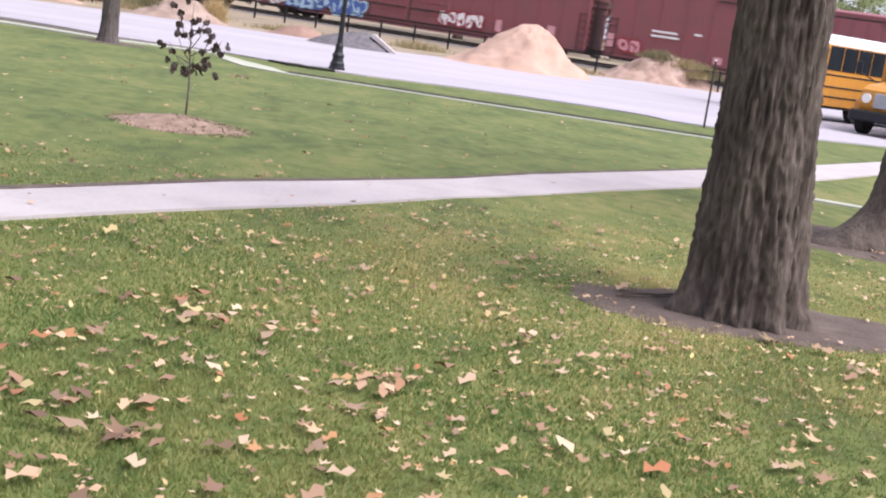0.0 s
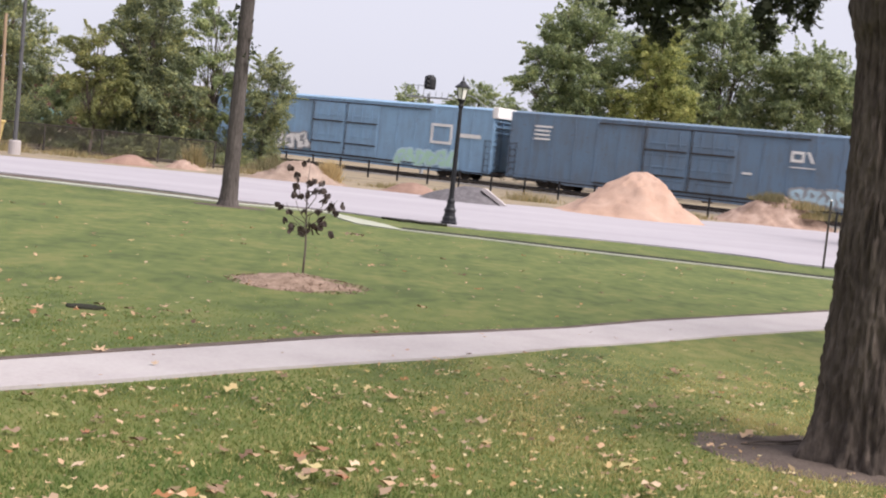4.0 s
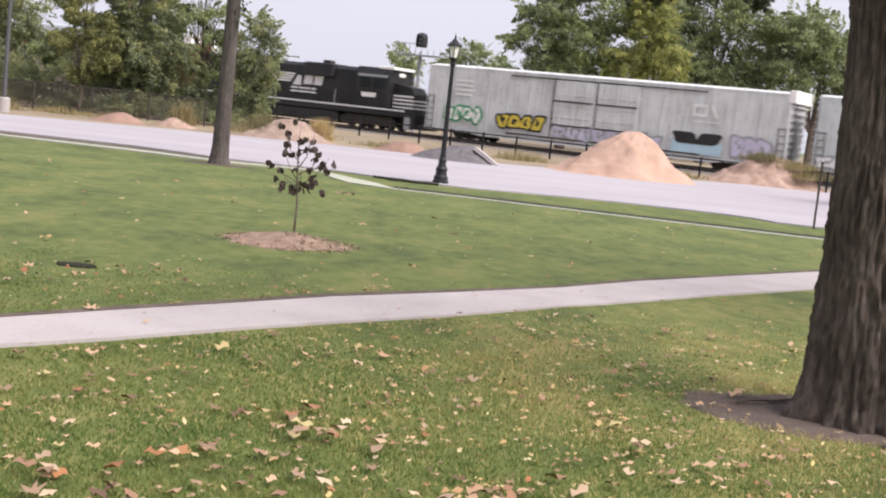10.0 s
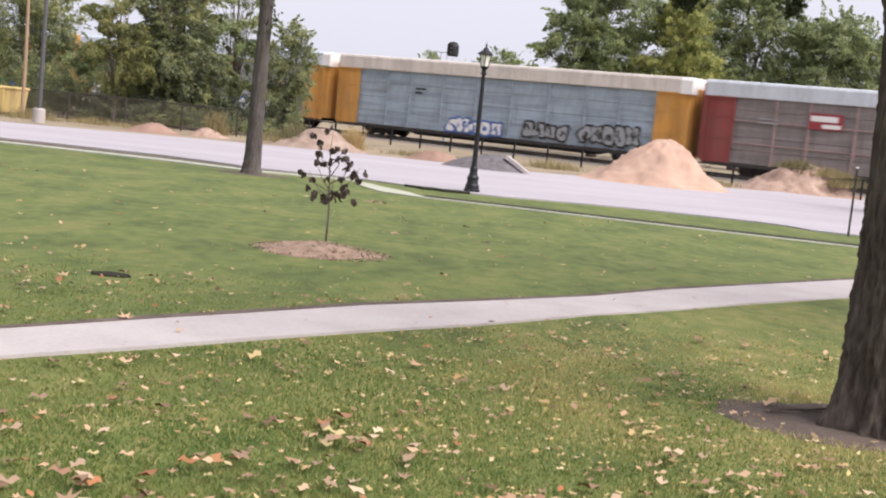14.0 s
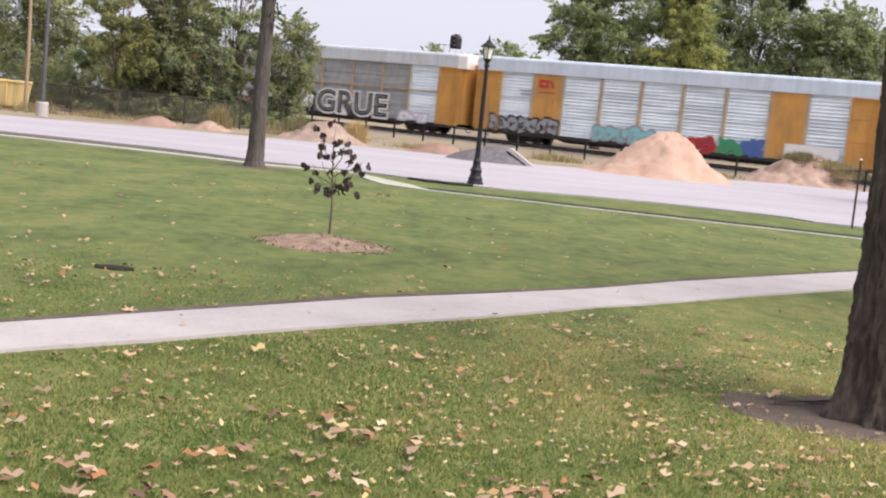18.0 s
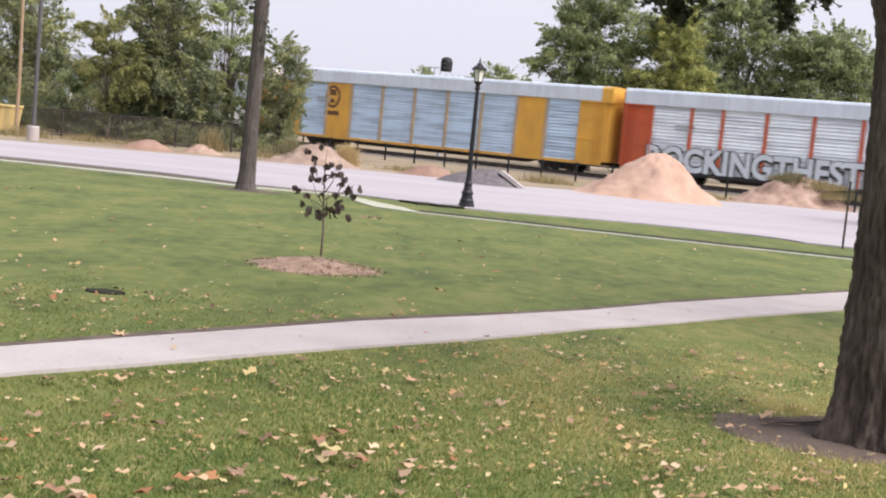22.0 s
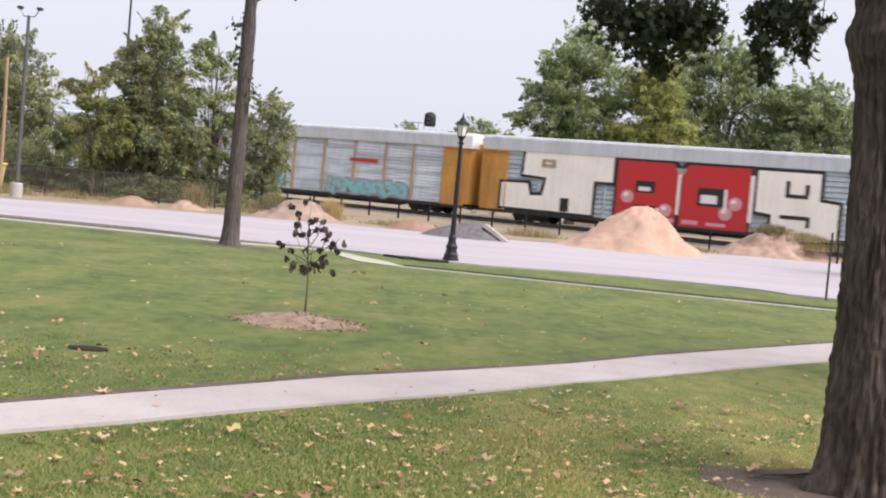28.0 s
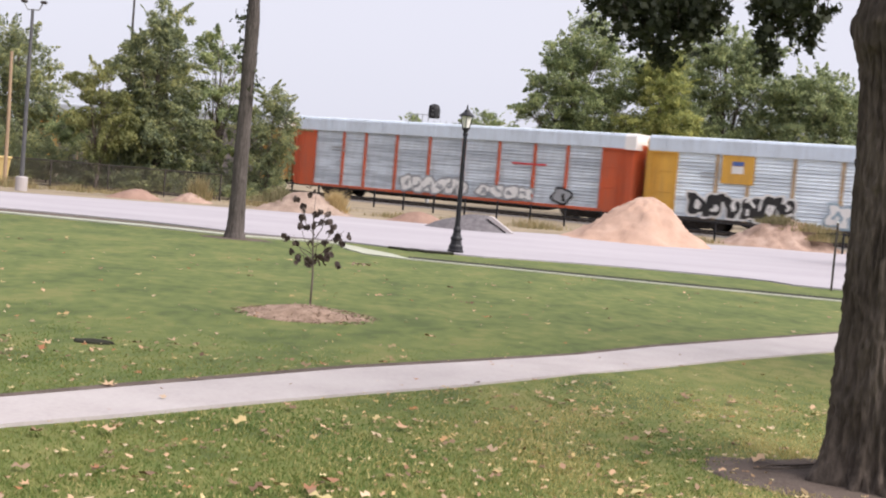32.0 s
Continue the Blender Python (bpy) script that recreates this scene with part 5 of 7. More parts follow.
def autorack(place, label, rib, ends, panel, roof, ridges=13, depth=0.09, bays=(0.92, 0.71, 0.97, 1, 1, 1, 0.97, 0.86, 0.9), wide=(), rib_w=0.21, sill=None, flat_bays=(), flat_panel=None, plate=None, tiers=()):
    """A tall enclosed car carrier of nine bays between end posts."""
    L, h = BODY_AR, BODY_AR / 2
    car = thing("autorack_car", label, "railway car", group="cars of the train")
    end_w = 1.7
    unit = (L - 2 * end_w) / sum(bays)
    x = -h + end_w
    edges = [x]
    for i, b in enumerate(bays):
        w = b * unit
        pm = flat_panel if i in flat_bays else panel
        if i in wide:
            part("side_panel", Geo().box(x, x + w, NEAR_Y - 0.03, NEAR_Y + 0.05, 0.98, 4.86, 0.01), ends, car, "painted solid bay")
        else:
            me = louvre_mesh(round(w, 3), pm.name, ridges if i not in flat_bays else 4, depth if i not in flat_bays else 0.02)
            part("side_panel", me, None, car, m=pose(x + w / 2, NEAR_Y + 0.06, 0))
        part("side_panel", louvre_mesh(round(w, 3), panel.name, ridges, depth), None, car, m=pose(x + w / 2, -NEAR_Y - 0.06, 0, 0, 0, 180))
        x += w
        edges.append(x)
    rib_mesh = mesh_of("post", Geo().box(-rib_w / 2, rib_w / 2, -0.035, 0.05, 0.95, 4.88, 0.012), rib)
    for e in edges[1:-1]:
        part("post", rib_mesh, None, car, m=pose(e, NEAR_Y - 0.025, 0))
        part("post", rib_mesh, None, car, m=pose(e, -NEAR_Y + 0.025, 0, 0, 0, 180))
    for sx in (-1, 1):
        for sy in (-1, 1):
            a, b = sorted((sx * h, sx * (h - end_w)))
            y0, y1 = sorted((sy * 1.50, sy * 1.575))
            panel_ob = part("end_panel", Geo().box(a, b, y0, y1, 0.92, 4.78, 0.02), ends, car)
            if sy < 0:
                part("lip", Geo().box(a - 0.02, b + 0.02, -1.70, -1.57, 4.66, 4.74, 0.01), ends, panel_ob)
                for k in (0.0, 1.0):
                    e = a + (b - a) * k
                    part("edge_post", Geo().box(e - 0.06, e + 0.06, -1.625, -1.57, 0.92, 4.68, 0.01), ends, panel_ob)
                for z in (2.35, 3.6):
                    part("seam", Geo().box(a + 0.08, b - 0.08, -1.60, -1.574, z - 0.03, z + 0.03, 0.006), ends, panel_ob)
        # radial end doors, bulging a little, with a seam and a handrail
        g = Geo()
        ring = [(-1.48, 0), (-1.42, 0.30), (-1.1, 0.46), (-0.6, 0.52), (-0.02, 0.53), (-0.02, 0.0)]
        for m1 in (1, -1):
            g.prism([(sx * (h + d), m1 * yy) for yy, d in ring], 1.05, 5.05, "z")
        part("end_door", g, ends, car)
        part("ladder", ladder(sx * (h - 0.34), 0.75, 4.55, -1.60, 0.44), ends, car)
    g = Geo()
    prof = [(-1.66, 4.78), (-1.68, 5.52), (-1.63, 5.64), (-1.45, 5.69), (0, 5.73), (1.45, 5.69), (1.63, 5.64), (1.68, 5.52), (1.66, 4.78)]
    xs = [-h - 0.15 + (L + 0.3) * i / 24 for i in range(25)]
    for a, b in zip(xs, xs[1:]):
        g.prism(prof, a + 0.012, b - 0.012, "x")
    g.prism([(y * 0.985, z - 0.03) for y, z in prof], -h - 0.1, h + 0.1, "x")
    part("roof", g, roof, car)
    part("roof_end", Geo().prism([(-1.70, 4.70), (-1.71, 5.50), (-1.64, 5.64), (-1.4, 5.70), (1.4, 5.70), (1.64, 5.64), (1.71, 5.50), (1.70, 4.70)], h - 0.25, h + 0.50, "x"), plate or M_WHITE, car, "" if plate else "white roof end plate")
    part("roof_end", Geo().prism([(-1.45, 4.86), (-1.5, 5.40), (-1.1, 5.62), (1.1, 5.62), (1.5, 5.40), (1.45, 4.86)], -h - 0.3, -h + 0.1, "x"), ends, car)
    for z in tiers:
        part("tier_rail", Geo().box(-h + end_w, h - end_w, NEAR_Y - 0.045, NEAR_Y + 0.02, z - 0.035, z + 0.035, 0.008), rib, car)
    part("side_sill", Geo().box(-h, h, -1.57, -1.42, 0.80, 1.0, 0.02).box(-h, h, 1.42, 1.57, 0.80, 1.0, 0.02), sill or M_STEEL, car)
    # added dark sheets that paint the unlit inside behind the slats
    part("inner_wall", Geo().box(-h + end_w, h - end_w, -1.43, -1.40, 0.98, 4.86), P_INNER, car, "added dark sheet for the shade behind the slats")
    part("inner_wall", Geo().box(-h + end_w, h - end_w, 1.40, 1.43, 0.98, 4.86), P_INNER, car, "added dark sheet for the shade behind the slats")
    part("deck", Geo().box(-h + 0.05, h - 0.05, -1.42, 1.42, 0.9, 1.02), M_STEEL, car)
    part("centre_sill", Geo().prism([(-h, 0.9), (-8.2, 0.88), (-6.8, 0.55), (6.8, 0.55), (8.2, 0.88), (h, 0.9), (h, 1.0), (-h, 1.0)], -0.35, 0.35), M_STEEL, car)
    running_gear(car, h - 0.1, 9.6)
    # small stencilled notices as bars
    plates("notice", [rect(-h + 3.2, -h + 4.4, 3.6 - 0.22 * k, 3.68 - 0.22 * k) for k in range(2)], SPRAY["grey"], car, NEAR_Y - 0.06)
    TRAIN.append((car, place + 13.175))
    return car


def placard(car, x, z, w, hgt, back, bars, y=-1.60):
    part("placard", Geo().box(x - w / 2, x + w / 2, y - 0.015, y + 0.03, z - hgt / 2, z + hgt / 2, 0.004), back, car, "painted placard")
    plates("placard_mark", [rect(x - w * a, x + w * b, z + hgt * c, z + hgt * d) for a, b, c, d in bars], SPRAY["white"], car, y - 0.025)


def boxcar(place, label, body, roof=None, door_x=(-2.75, 0.2), posts=True, rails=True):
    """A long high-cube box car with two plug doors, ribs, ladders and brake gear."""
    L, h = BODY_BOX, BODY_BOX / 2
    car = thing("boxcar", label, "railway car", group="cars of the train")
    part("body", Geo().box(-h, h, -1.5, 1.5, 0.95, 4.86, 0.03), body, car)
    part("roof", Geo().prism([(-1.52, 4.83), (-1.52, 4.93), (-0.6, 5.08), (0, 5.12), (0.6, 5.08), (1.52, 4.93), (1.52, 4.83)], -h - 0.05, h + 0.05, "x"), roof or body, car)
    rib = mesh_of("rib", Geo().box(-0.05, 0.05, -0.035, 0.01, 0.98, 4.84, 0.01), body)
    x = -h + 0.12
    n = 17
    for i in range(n):
        px = -h + 0.15 + (L - 0.3) * i / (n - 1)
        if door_x[0] - 0.2 < px < door_x[1] + 3.0:
            continue
        part("rib", rib, None, car, m=pose(px, -1.5, 0))
        part("rib", rib, None, car, m=pose(px, 1.5, 0, 0, 0, 180))
    for dx in door_x:
        door = part("door", Geo().box(dx, dx + 2.75, -1.585, -1.49, 1.05, 4.62, 0.03), body, car)
        for z in (1.6, 2.35, 3.1, 3.75):
            part("door_rib", Geo().box(dx + 0.1, dx + 2.65, -1.615, -1.58, z - 0.06, z + 0.06, 0.01), body, door)
        for k in (0.55, 1.35, 2.2):
            part("door_bar", Geo().tube([(dx + k, -1.63, 1.1), (dx + k, -1.63, 4.55)], 0.025, 6), body, door)
        part("door_rail", Geo().box(dx + 0.05, dx + 2.7, -1.66, -1.60, 3.28, 3.37, 0.01), M_STEEL, door)
        part("door_rail", Geo().box(dx + 0.05, dx + 2.7, -1.66, -1.60, 1.80, 1.88, 0.01), M_STEEL, door)
        part("door_edge", Geo().box(dx - 0.03, dx + 0.05, -1.60, -1.52, 1.05, 4.62, 0.01), M_STEEL, door)
    part("door_track", Geo().box(-h + 6.2, h - 5.0, -1.62, -1.5, 0.97, 1.05, 0.01).box(-h + 6.2, h - 5.0, -1.6, -1.5, 4.64, 4.70, 0.01), M_STEEL, car)
    part("side_sill", Geo().prism([(-h, 0.72), (-h + 3.6, 0.72), (-h + 4.3, 0.62), (h - 4.3, 0.62), (h - 3.6, 0.72), (h, 0.72), (h, 0.96), (-h, 0.96)], -1.53, -1.45).prism([(-h, 0.72), (-h + 3.6, 0.72), (h - 3.6, 0.72), (h, 0.72), (h, 0.96), (-h, 0.96)], 1.45, 1.53), body, car)
    part("centre_sill", Geo().box(-h, h, -0.4, 0.4, 0.62, 0.98, 0.02), M_STEEL, car)
    for x in (-h + 0.35, h - 0.35):
        part("ladder", ladder(x, 0.85, 3.0, -1.5), M_STEEL if rails else body, car)
    for sx in (-1, 1):
        g = Geo()
        for i in range(10):
            z = 1.2 + i * 0.38
            g.box(*sorted((sx * (h + 0.02), sx * (h + 0.16))), -1.35, 1.35, z - 0.035, z + 0.035)
        part("end_rib", g, body, car)
        part("end_platform", Geo().box(*sorted((sx * (h), sx * (h + 0.5))), -1.2, 1.2, 0.86, 0.92), M_STEEL, car)
        part("end_ladder", ladder(0, 0.9, 4.6, 0).prism([(0, 0), (0.01, 0), (0.01, 0.01)], 0, 0.01), M_STEEL, car, m=pose(sx * (h + 0.12), -0.95, 0, 0, 0, 90 * sx))
    part("roof_end", Geo().box(h - 0.20, h + 0.24, -1.56, 1.56, 4.42, 5.14, 0.03), M_WHITE, car, "white roof end plate")
    running_gear(car, h + 0.0, 8.9)
    TRAIN.append((car, place + 12.55))
    return car


def logo_stripes(car, x0, w, z, hgt=0.85):
    """A white striped mark with a solid block at its front."""
    plates("logo", [rect(x0, x0 + w * 0.55 - 0.08 * i, z + hgt * (0.02 + 0.25 * i), z + hgt * (0.16 + 0.25 * i), 0.05) for i in range(4)], SPRAY["white"], car, -1.575, "white striped emblem")
    plates("logo", [rect(x0 + w * 0.53, x0 + w * 0.74, z, z + hgt * 0.92, 0.12), rect(x0 + w * 0.77, x0 + w, z, z + hgt * 0.92, 0.12)], SPRAY["white"], car, -1.575, "white emblem block")


def logo_loop(car, x, z, w=1.45, hgt=0.62, mat="white", y=-1.575):
    """A flowing one-line emblem drawn as joined bars."""
    t = 0.16
    plates("logo", [rect(x, x + w * 0.42, z, z + t), rect(x, x + t, z, z + hgt), rect(x, x + w * 0.52, z + hgt - t, z + hgt), rect(x + w * 0.42, x + w * 0.42 + t, z, z + hgt), [(x + w * 0.60, z + hgt), (x + w * 0.72, z + hgt), (x + w * 0.94, z), (x + w * 0.82, z)], rect(x, x + w, z - 0.32, z - 0.26)], SPRAY[mat], car, y, "flowing line emblem")


def small_lines(car, x, z, n=3, w=1.1, mat="white", y=-1.56, step=0.26, bar=0.12):
    """Stencilled data as bars."""
    rng = random.Random(int(x * 10) + n)
    plates("stencil", [rect(x, x + w * rng.uniform(0.6, 1.0), z - step * i, z - step * i + bar) for i in range(n)], SPRAY[mat], car, y)


BOX0 = 274.07                                  # gap behind the first car
box_at = lambda i: BOX0 - 25.40 * (i - 1)
HB = BODY_BOX / 2

c = boxcar(box_at(1), "dark red high-cube box car with white stencils", P_BOXRED)
small_lines(c, -9.4, 2.5, 2, 2.0)
small_lines(c, -6.9, 2.6, 1, 0.5)
plates("patch", [rect(-3.3, -1.4, 1.15, 2.0), rect(-0.9, 0.3, 1.15, 1.9)], SPRAY["white"], c, -1.675)
tag(c, -11.3, -9.9, 1.2, 1.9, 2, "pink", "dark_red", 199)
plates("patch", [rect(-5.6, -5.1, 1.2, 1.6), rect(-12.0, -11.6, 1.3, 2.1)], SPRAY["pink"], c, -1.56)
c = boxcar(box_at(2), "dark red high-cube box car with blue graffiti", P_BOXRED)
small_lines(c, -11.2, 4.2, 5, 2.2, step=0.2, bar=0.1)
tag(c, -11.6, -9.2, 0.95, 2.2, 4, "pink", "white", 202)
tag(c, -9.2, -5.8, 0.85, 2.0, 3, "pale_blue", "blue", 201)
tag(c, -5.8, -3.0, 0.85, 1.9, 3, "blue", "pale_blue", 200)
plates("patch", [rect(6.2, 6.6, 1.2, 1.9), rect(7.4, 8.3, 1.15, 1.45), rect(9.6, 10.1, 1.2, 2.0)], SPRAY["pink"], c, -1.57)
plates("patch", [rect(8.9, 9.4, 1.1, 1.35)], SPRAY["yellow"], c, -1.57)
tag(c, 2.3, 5.4, 1.2, 2.0, 5, "white", "dark_red", 203)
c = boxcar(box_at(3), "dark red high-cube box car with a white striped emblem", P_BOXRED)
logo_stripes(c, -10.8, 4.0, 3.0, 0.8)
small_lines(c, -9.0, 2.2, 2, 1.6)
small_lines(c, 0.6, 4.25, 1, 1.8)
small_lines(c, 4.2, 4.3, 1, 0.8)
c = boxcar(box_at(4), "weathered blue high-cube box car with a white emblem", P_BOXBLUE)
logo_loop(c, 6.1, 3.35)
small_lines(c, -10.3, 4.1, 4, 1.6)
tag(c, 6.3, 11.4, 1.1, 1.9, 6, "pale_blue", "grey", 204)
small_lines(c, 3.4, 2.4, 1, 0.7)
c = boxcar(box_at(5), "light blue high-cube box car with graffiti", P_BOXSKY)
plates("logo", [rect(7.3, 9.0, 3.6, 3.78), rect(7.3, 7.48, 2.5, 3.7), rect(7.3, 9.0, 2.45, 2.62), rect(8.82, 9.0, 2.5, 3.7), rect(9.5, 11.2, 3.0, 3.25)], SPRAY["white"], c, -1.57, "white block emblem")
tag(c, -8.5, -3.0, 1.2, 2.25, 5, "white", "grey", 205)
plates("patch", [rect(-10.3, -9.0, 2.3, 2.9)], SPRAY["white"], c, -1.58)
tag(c, 4.6, 9.6, 0.95, 1.9, 6, "mint", "pale_blue", 206)
c = boxcar(box_at(6), "dark red high-cube box car with teal graffiti", P_BOXRED)
logo_stripes(c, -HB + 0.05, 4.1, 3.35, 1.0)
plates("patch", [rect(-HB + 0.3, -HB + 2.0, 1.05, 2.1)], SPRAY["lilac"], c, -1.58)
tag(c, -9.3, -3.4, 1.15, 2.2, 6, "cyan", "black", 207)
tag(c, -10.6, -9.4, 1.6, 2.3, 2, "pink", "white", 208)
tag(c, -4.3, -3.0, 1.3, 2.1, 2, "white", "lilac", 209)
tag(c, 2.4, 7.7, 0.95, 1.9, 7, "mint", "white", 210)
small_lines(c, 1.3, 4.2, 1, 0.9)
plates("patch", [[(10.3 + 0.35 * math.cos(a * 0.7), 2.7 + 0.35 * math.sin(a * 0.7)) for a in range(9)]], SPRAY["pink"], c, -1.58)
c = boxcar(box_at(7), "pale grey high-cube box car with a white emblem", P_BOXGREY)
logo_loop(c, 6.0, 3.25, 1.7, 0.72)
small_lines(c, -9.8, 4.0, 4, 1.0, step=0.3)
tag(c, -11.8, -3.5, 1.0, 1.7, 10, "white", "grey", 211)
tag(c, 3.0, 9.8, 0.95, 1.6, 8, "white", "grey", 212)
c = boxcar(box_at(8) - 0.3, "white-grey high-cube box car with coloured graffiti", P_BOXGREY2)
logo_loop(c, 6.4, 3.2, 1.7, 0.72)
small_lines(c, -9.9, 4.0, 4, 1.5, step=0.3)
tag(c, -10.6, -7.8, 1.5, 2.4, 4, "white", "green", 213)
tag(c, -6.6, -3.2, 1.3, 2.2, 4, "yellow", "black", 214)
plates("patch", [rect(5.3, 8.4, 1.0, 1.7)], SPRAY["pale_blue"], c, -1.6)
tag(c, 5.4, 8.3, 1.7, 2.2, 2, "black", "black", 215)
tag(c, 8.9, 11.2, 1.1, 2.2, 3, "lilac", "grey", 216)
tag(c, -2.6, 4.6, 1.0, 1.8, 8, "lilac", "grey", 217)


def locomotive(rear):
    L = 20.2
    h = L / 2
    car = thing("locomotive", "black diesel freight locomotive with white emblem and stripes", "locomotive", group="cars of the train")
    part("frame", Geo().box(-h, h, -1.5, 1.5, 1.25, 1.72, 0.02), P_LOCO, car)
    part("hood", Geo().prism([(-1.0, 1.72), (-1.0, 4.15), (-0.75, 4.38), (0.75, 4.38), (1.0, 4.15), (1.0, 1.72)], -h + 0.7, 5.2, "x"), P_LOCO, car)
    part("radiator", Geo().prism([(-1.15, 3.3), (-1.45, 3.75), (-1.45, 4.35), (-1.2, 4.5), (1.2, 4.5), (1.45, 4.35), (1.45, 3.75), (1.15, 3.3)], -h + 0.75, -4.4, "x"), P_LOCO, car)
    part("radiator_grille", Geo().box(-h + 1.2, -4.9, -1.475, -1.44, 3.8, 4.3, 0.01), M_STEEL, car)
    part("blower_housing", Geo().box(0.4, 3.0, -1.3, 1.3, 3.5, 4.45, 0.08), P_LOCO, car)
    cab = part("cab", Geo().prism([(-1.5, 1.72), (-1.5, 3.9), (-1.25, 4.45), (1.25, 4.45), (1.5, 3.9), (1.5, 1.72)], 5.2, 8.0, "x"), P_LOCO, car)
    for x in (5.6, 6.75):
        part("window", Geo().box(x, x + 0.95, -1.53, -1.48, 3.05, 3.75, 0.01), M_DARKGLASS, cab, "cab side window")
    part("window_band", Geo().box(5.4, 7.85, -1.515, -1.49, 3.78, 3.95, 0.01), SPRAY["grey"], cab)
    part("cab_roof", Geo().box(6.9, 8.2, -1.32, 1.32, 4.36, 4.56, 0.04), M_WHITE, car, "pale cab roof edge")
    part("nose", Geo().prism([(8.0, 1.72), (h - 0.4, 1.72), (h - 0.4, 2.85), (h - 0.7, 3.3), (8.0, 3.5)], -0.85, 0.85), P_LOCO, car)
    part("nose_stripes", Geo().box(8.05, h - 0.38, -0.865, -0.852, 2.6, 2.72).box(8.05, h - 0.38, -0.865, -0.852, 2.35, 2.47).box(8.05, h - 0.38, -0.865, -0.852, 2.1, 2.22).box(8.05, h - 0.38, -0.865, -0.852, 1.85, 1.97).box(h - 0.405, h - 0.388, -0.8, 0.8, 1.85, 1.97).box(h - 0.405, h - 0.388, -0.8, 0.8, 2.1, 2.22).box(h - 0.405, h - 0.388, -0.8, 0.8, 2.35, 2.47), SPRAY["white"], car, "white nose stripes")
    part("headlight", Geo().box(8.0, 8.06, -0.35, 0.35, 3.95, 4.2, 0.02), SPRAY["cream"], car)
    part("walkway_stripe", Geo().box(-h, h - 0.6, -1.525, -1.50, 1.62, 1.72), SPRAY["white"], car, "white edge stripe")
    for i in range(13):
        x = -h + 0.4 + i * 1.1
        part("stanchion", Geo().box(x - 0.02, x + 0.02, -1.47, -1.43, 1.72, 2.72), SPRAY["grey"] if i in (0, 12) else P_LOCO, car)
    part("handrail", Geo().tube([(-h + 0.4, -1.45, 2.72), (3.7, -1.45, 2.72)], 0.02, 5), P_LOCO, car)
    part("fuel_tank", Geo().box(-3.8, 3.8, -1.45, 1.45, 0.4, 1.3, 0.15), P_LOCO, car)
    for sx in (-1, 1):
        part("pilot", Geo().box(*sorted((sx * (h - 0.15), sx * (h + 0.1))), -1.45, 1.45, 0.5, 1.6, 0.03), P_LOCO, car)
        part("step", Geo().box(*sorted((sx * (h - 0.6), sx * (h - 0.15))), -1.5, -1.2, 0.45, 1.42, 0.02), SPRAY["grey"], car)
    for i in range(4):
        part("fan", Geo().lathe([(0.55, 4.36), (0.55, 4.52), (0.45, 4.55)], 16, (-7.9 + i * 1.35, 0, 0.1)), P_LOCO, car)
    part("exhaust", Geo().box(1.3, 2.0, -0.3, 0.3, 4.4, 4.7, 0.05), M_STEEL, car)
    plates("logo", [rect(-2.9 + 0.1 * i, -0.5 - 0.12 * i, 3.45 - 0.17 * i, 3.57 - 0.17 * i) for i in range(4)] + [[(-0.65, 2.75), (-0.25, 3.45), (0.05, 3.45), (0.1, 2.75)], rect(0.3, 1.05, 2.85, 3.5, 0.1), rect(1.2, 1.95, 2.85, 3.5, 0.1), rect(-0.8, 1.5, 2.5, 2.62), rect(-0.8, 1.5, 2.25, 2.37)], SPRAY["white"], car, -1.02, "white block emblem")
    plates("notice", [rect(5.8, 7.0, 2.4, 2.7)], SPRAY["white"], car, -1.52)
    for x in (-6.3, 6.3):
        g = Geo()
        for y in (-1.22, 1.04):
            g.prism([(-2.3, 0.55), (-2.3, 0.95), (-1.9, 1.12), (1.9, 1.12), (2.3, 0.95), (2.3, 0.55), (1.9, 0.5), (-1.9, 0.5)], y, y + 0.18)
            for k in (-1.65, 0, 1.65):
                g.box(k - 0.2, k + 0.2, y - 0.05, y + 0.23, 0.5, 0.9, 0.03)
        g.box(-2.0, 2.0, -1.0, 1.0, 0.6, 1.3, 0.03)
        truck = part("truck", g, M_STEEL, car, m=pose(x, 0, 0))
        for k in (-1.65, 0.0, 1.65):
            part("wheelset", wheelset(), None, truck, m=pose(k, 0, 0.70))
    part("coupler", coupler_mesh(), None, car, m=pose(h, 0, 0))
    part("coupler", coupler_mesh(), None, car, m=pose(-h, 0, 0, 0, 0, 180))
    TRAIN.append((car, rear + h))
    return car


locomotive(75.12)
AR0 = 48.2
rack_at = lambda i: AR0 - 27.34 * (i - 10)

c = autorack(rack_at(10), "brown-grey autorack with faded ribs and dark red ends", P_PINKG, P_DKRED, P_RUSTG, P_ROOFD, 5, 0.025, rib_w=0.13, tiers=(2.15, 3.45))
placard(c, -5.9, 3.75, 1.9, 0.9, SPRAY["dark_red"], [(0.45, 0.35, 0.0, 0.35), (0.1, 0.45, -0.4, -0.15)])
c = autorack(rack_at(11), "blue-grey autorack with yellow ends and cream roof", P_LOUVB, P_ORANGE, P_LOUVB, P_ROOFC, 4, 0.02, rib_w=0.1)
tag(c, -3.6, 0.7, 1.1, 1.9, 5, "white", "blue", 301)
tag(c, 2.2, 5.5, 1.2, 2.1, 4, "grey", "black", 302)
tag(c, 6.3, 10.3, 1.3, 2.4, 5, "grey", "black", 303)
small_lines(c, -6.4, 3.6, 2, 0.9, "black", -1.60)
c = autorack(rack_at(12), "dull grey autorack with thin orange ribs", P_ORANGE, P_ORANGE, P_LOUVD, P_ROOF, 4, 0.02, rib_w=0.16)
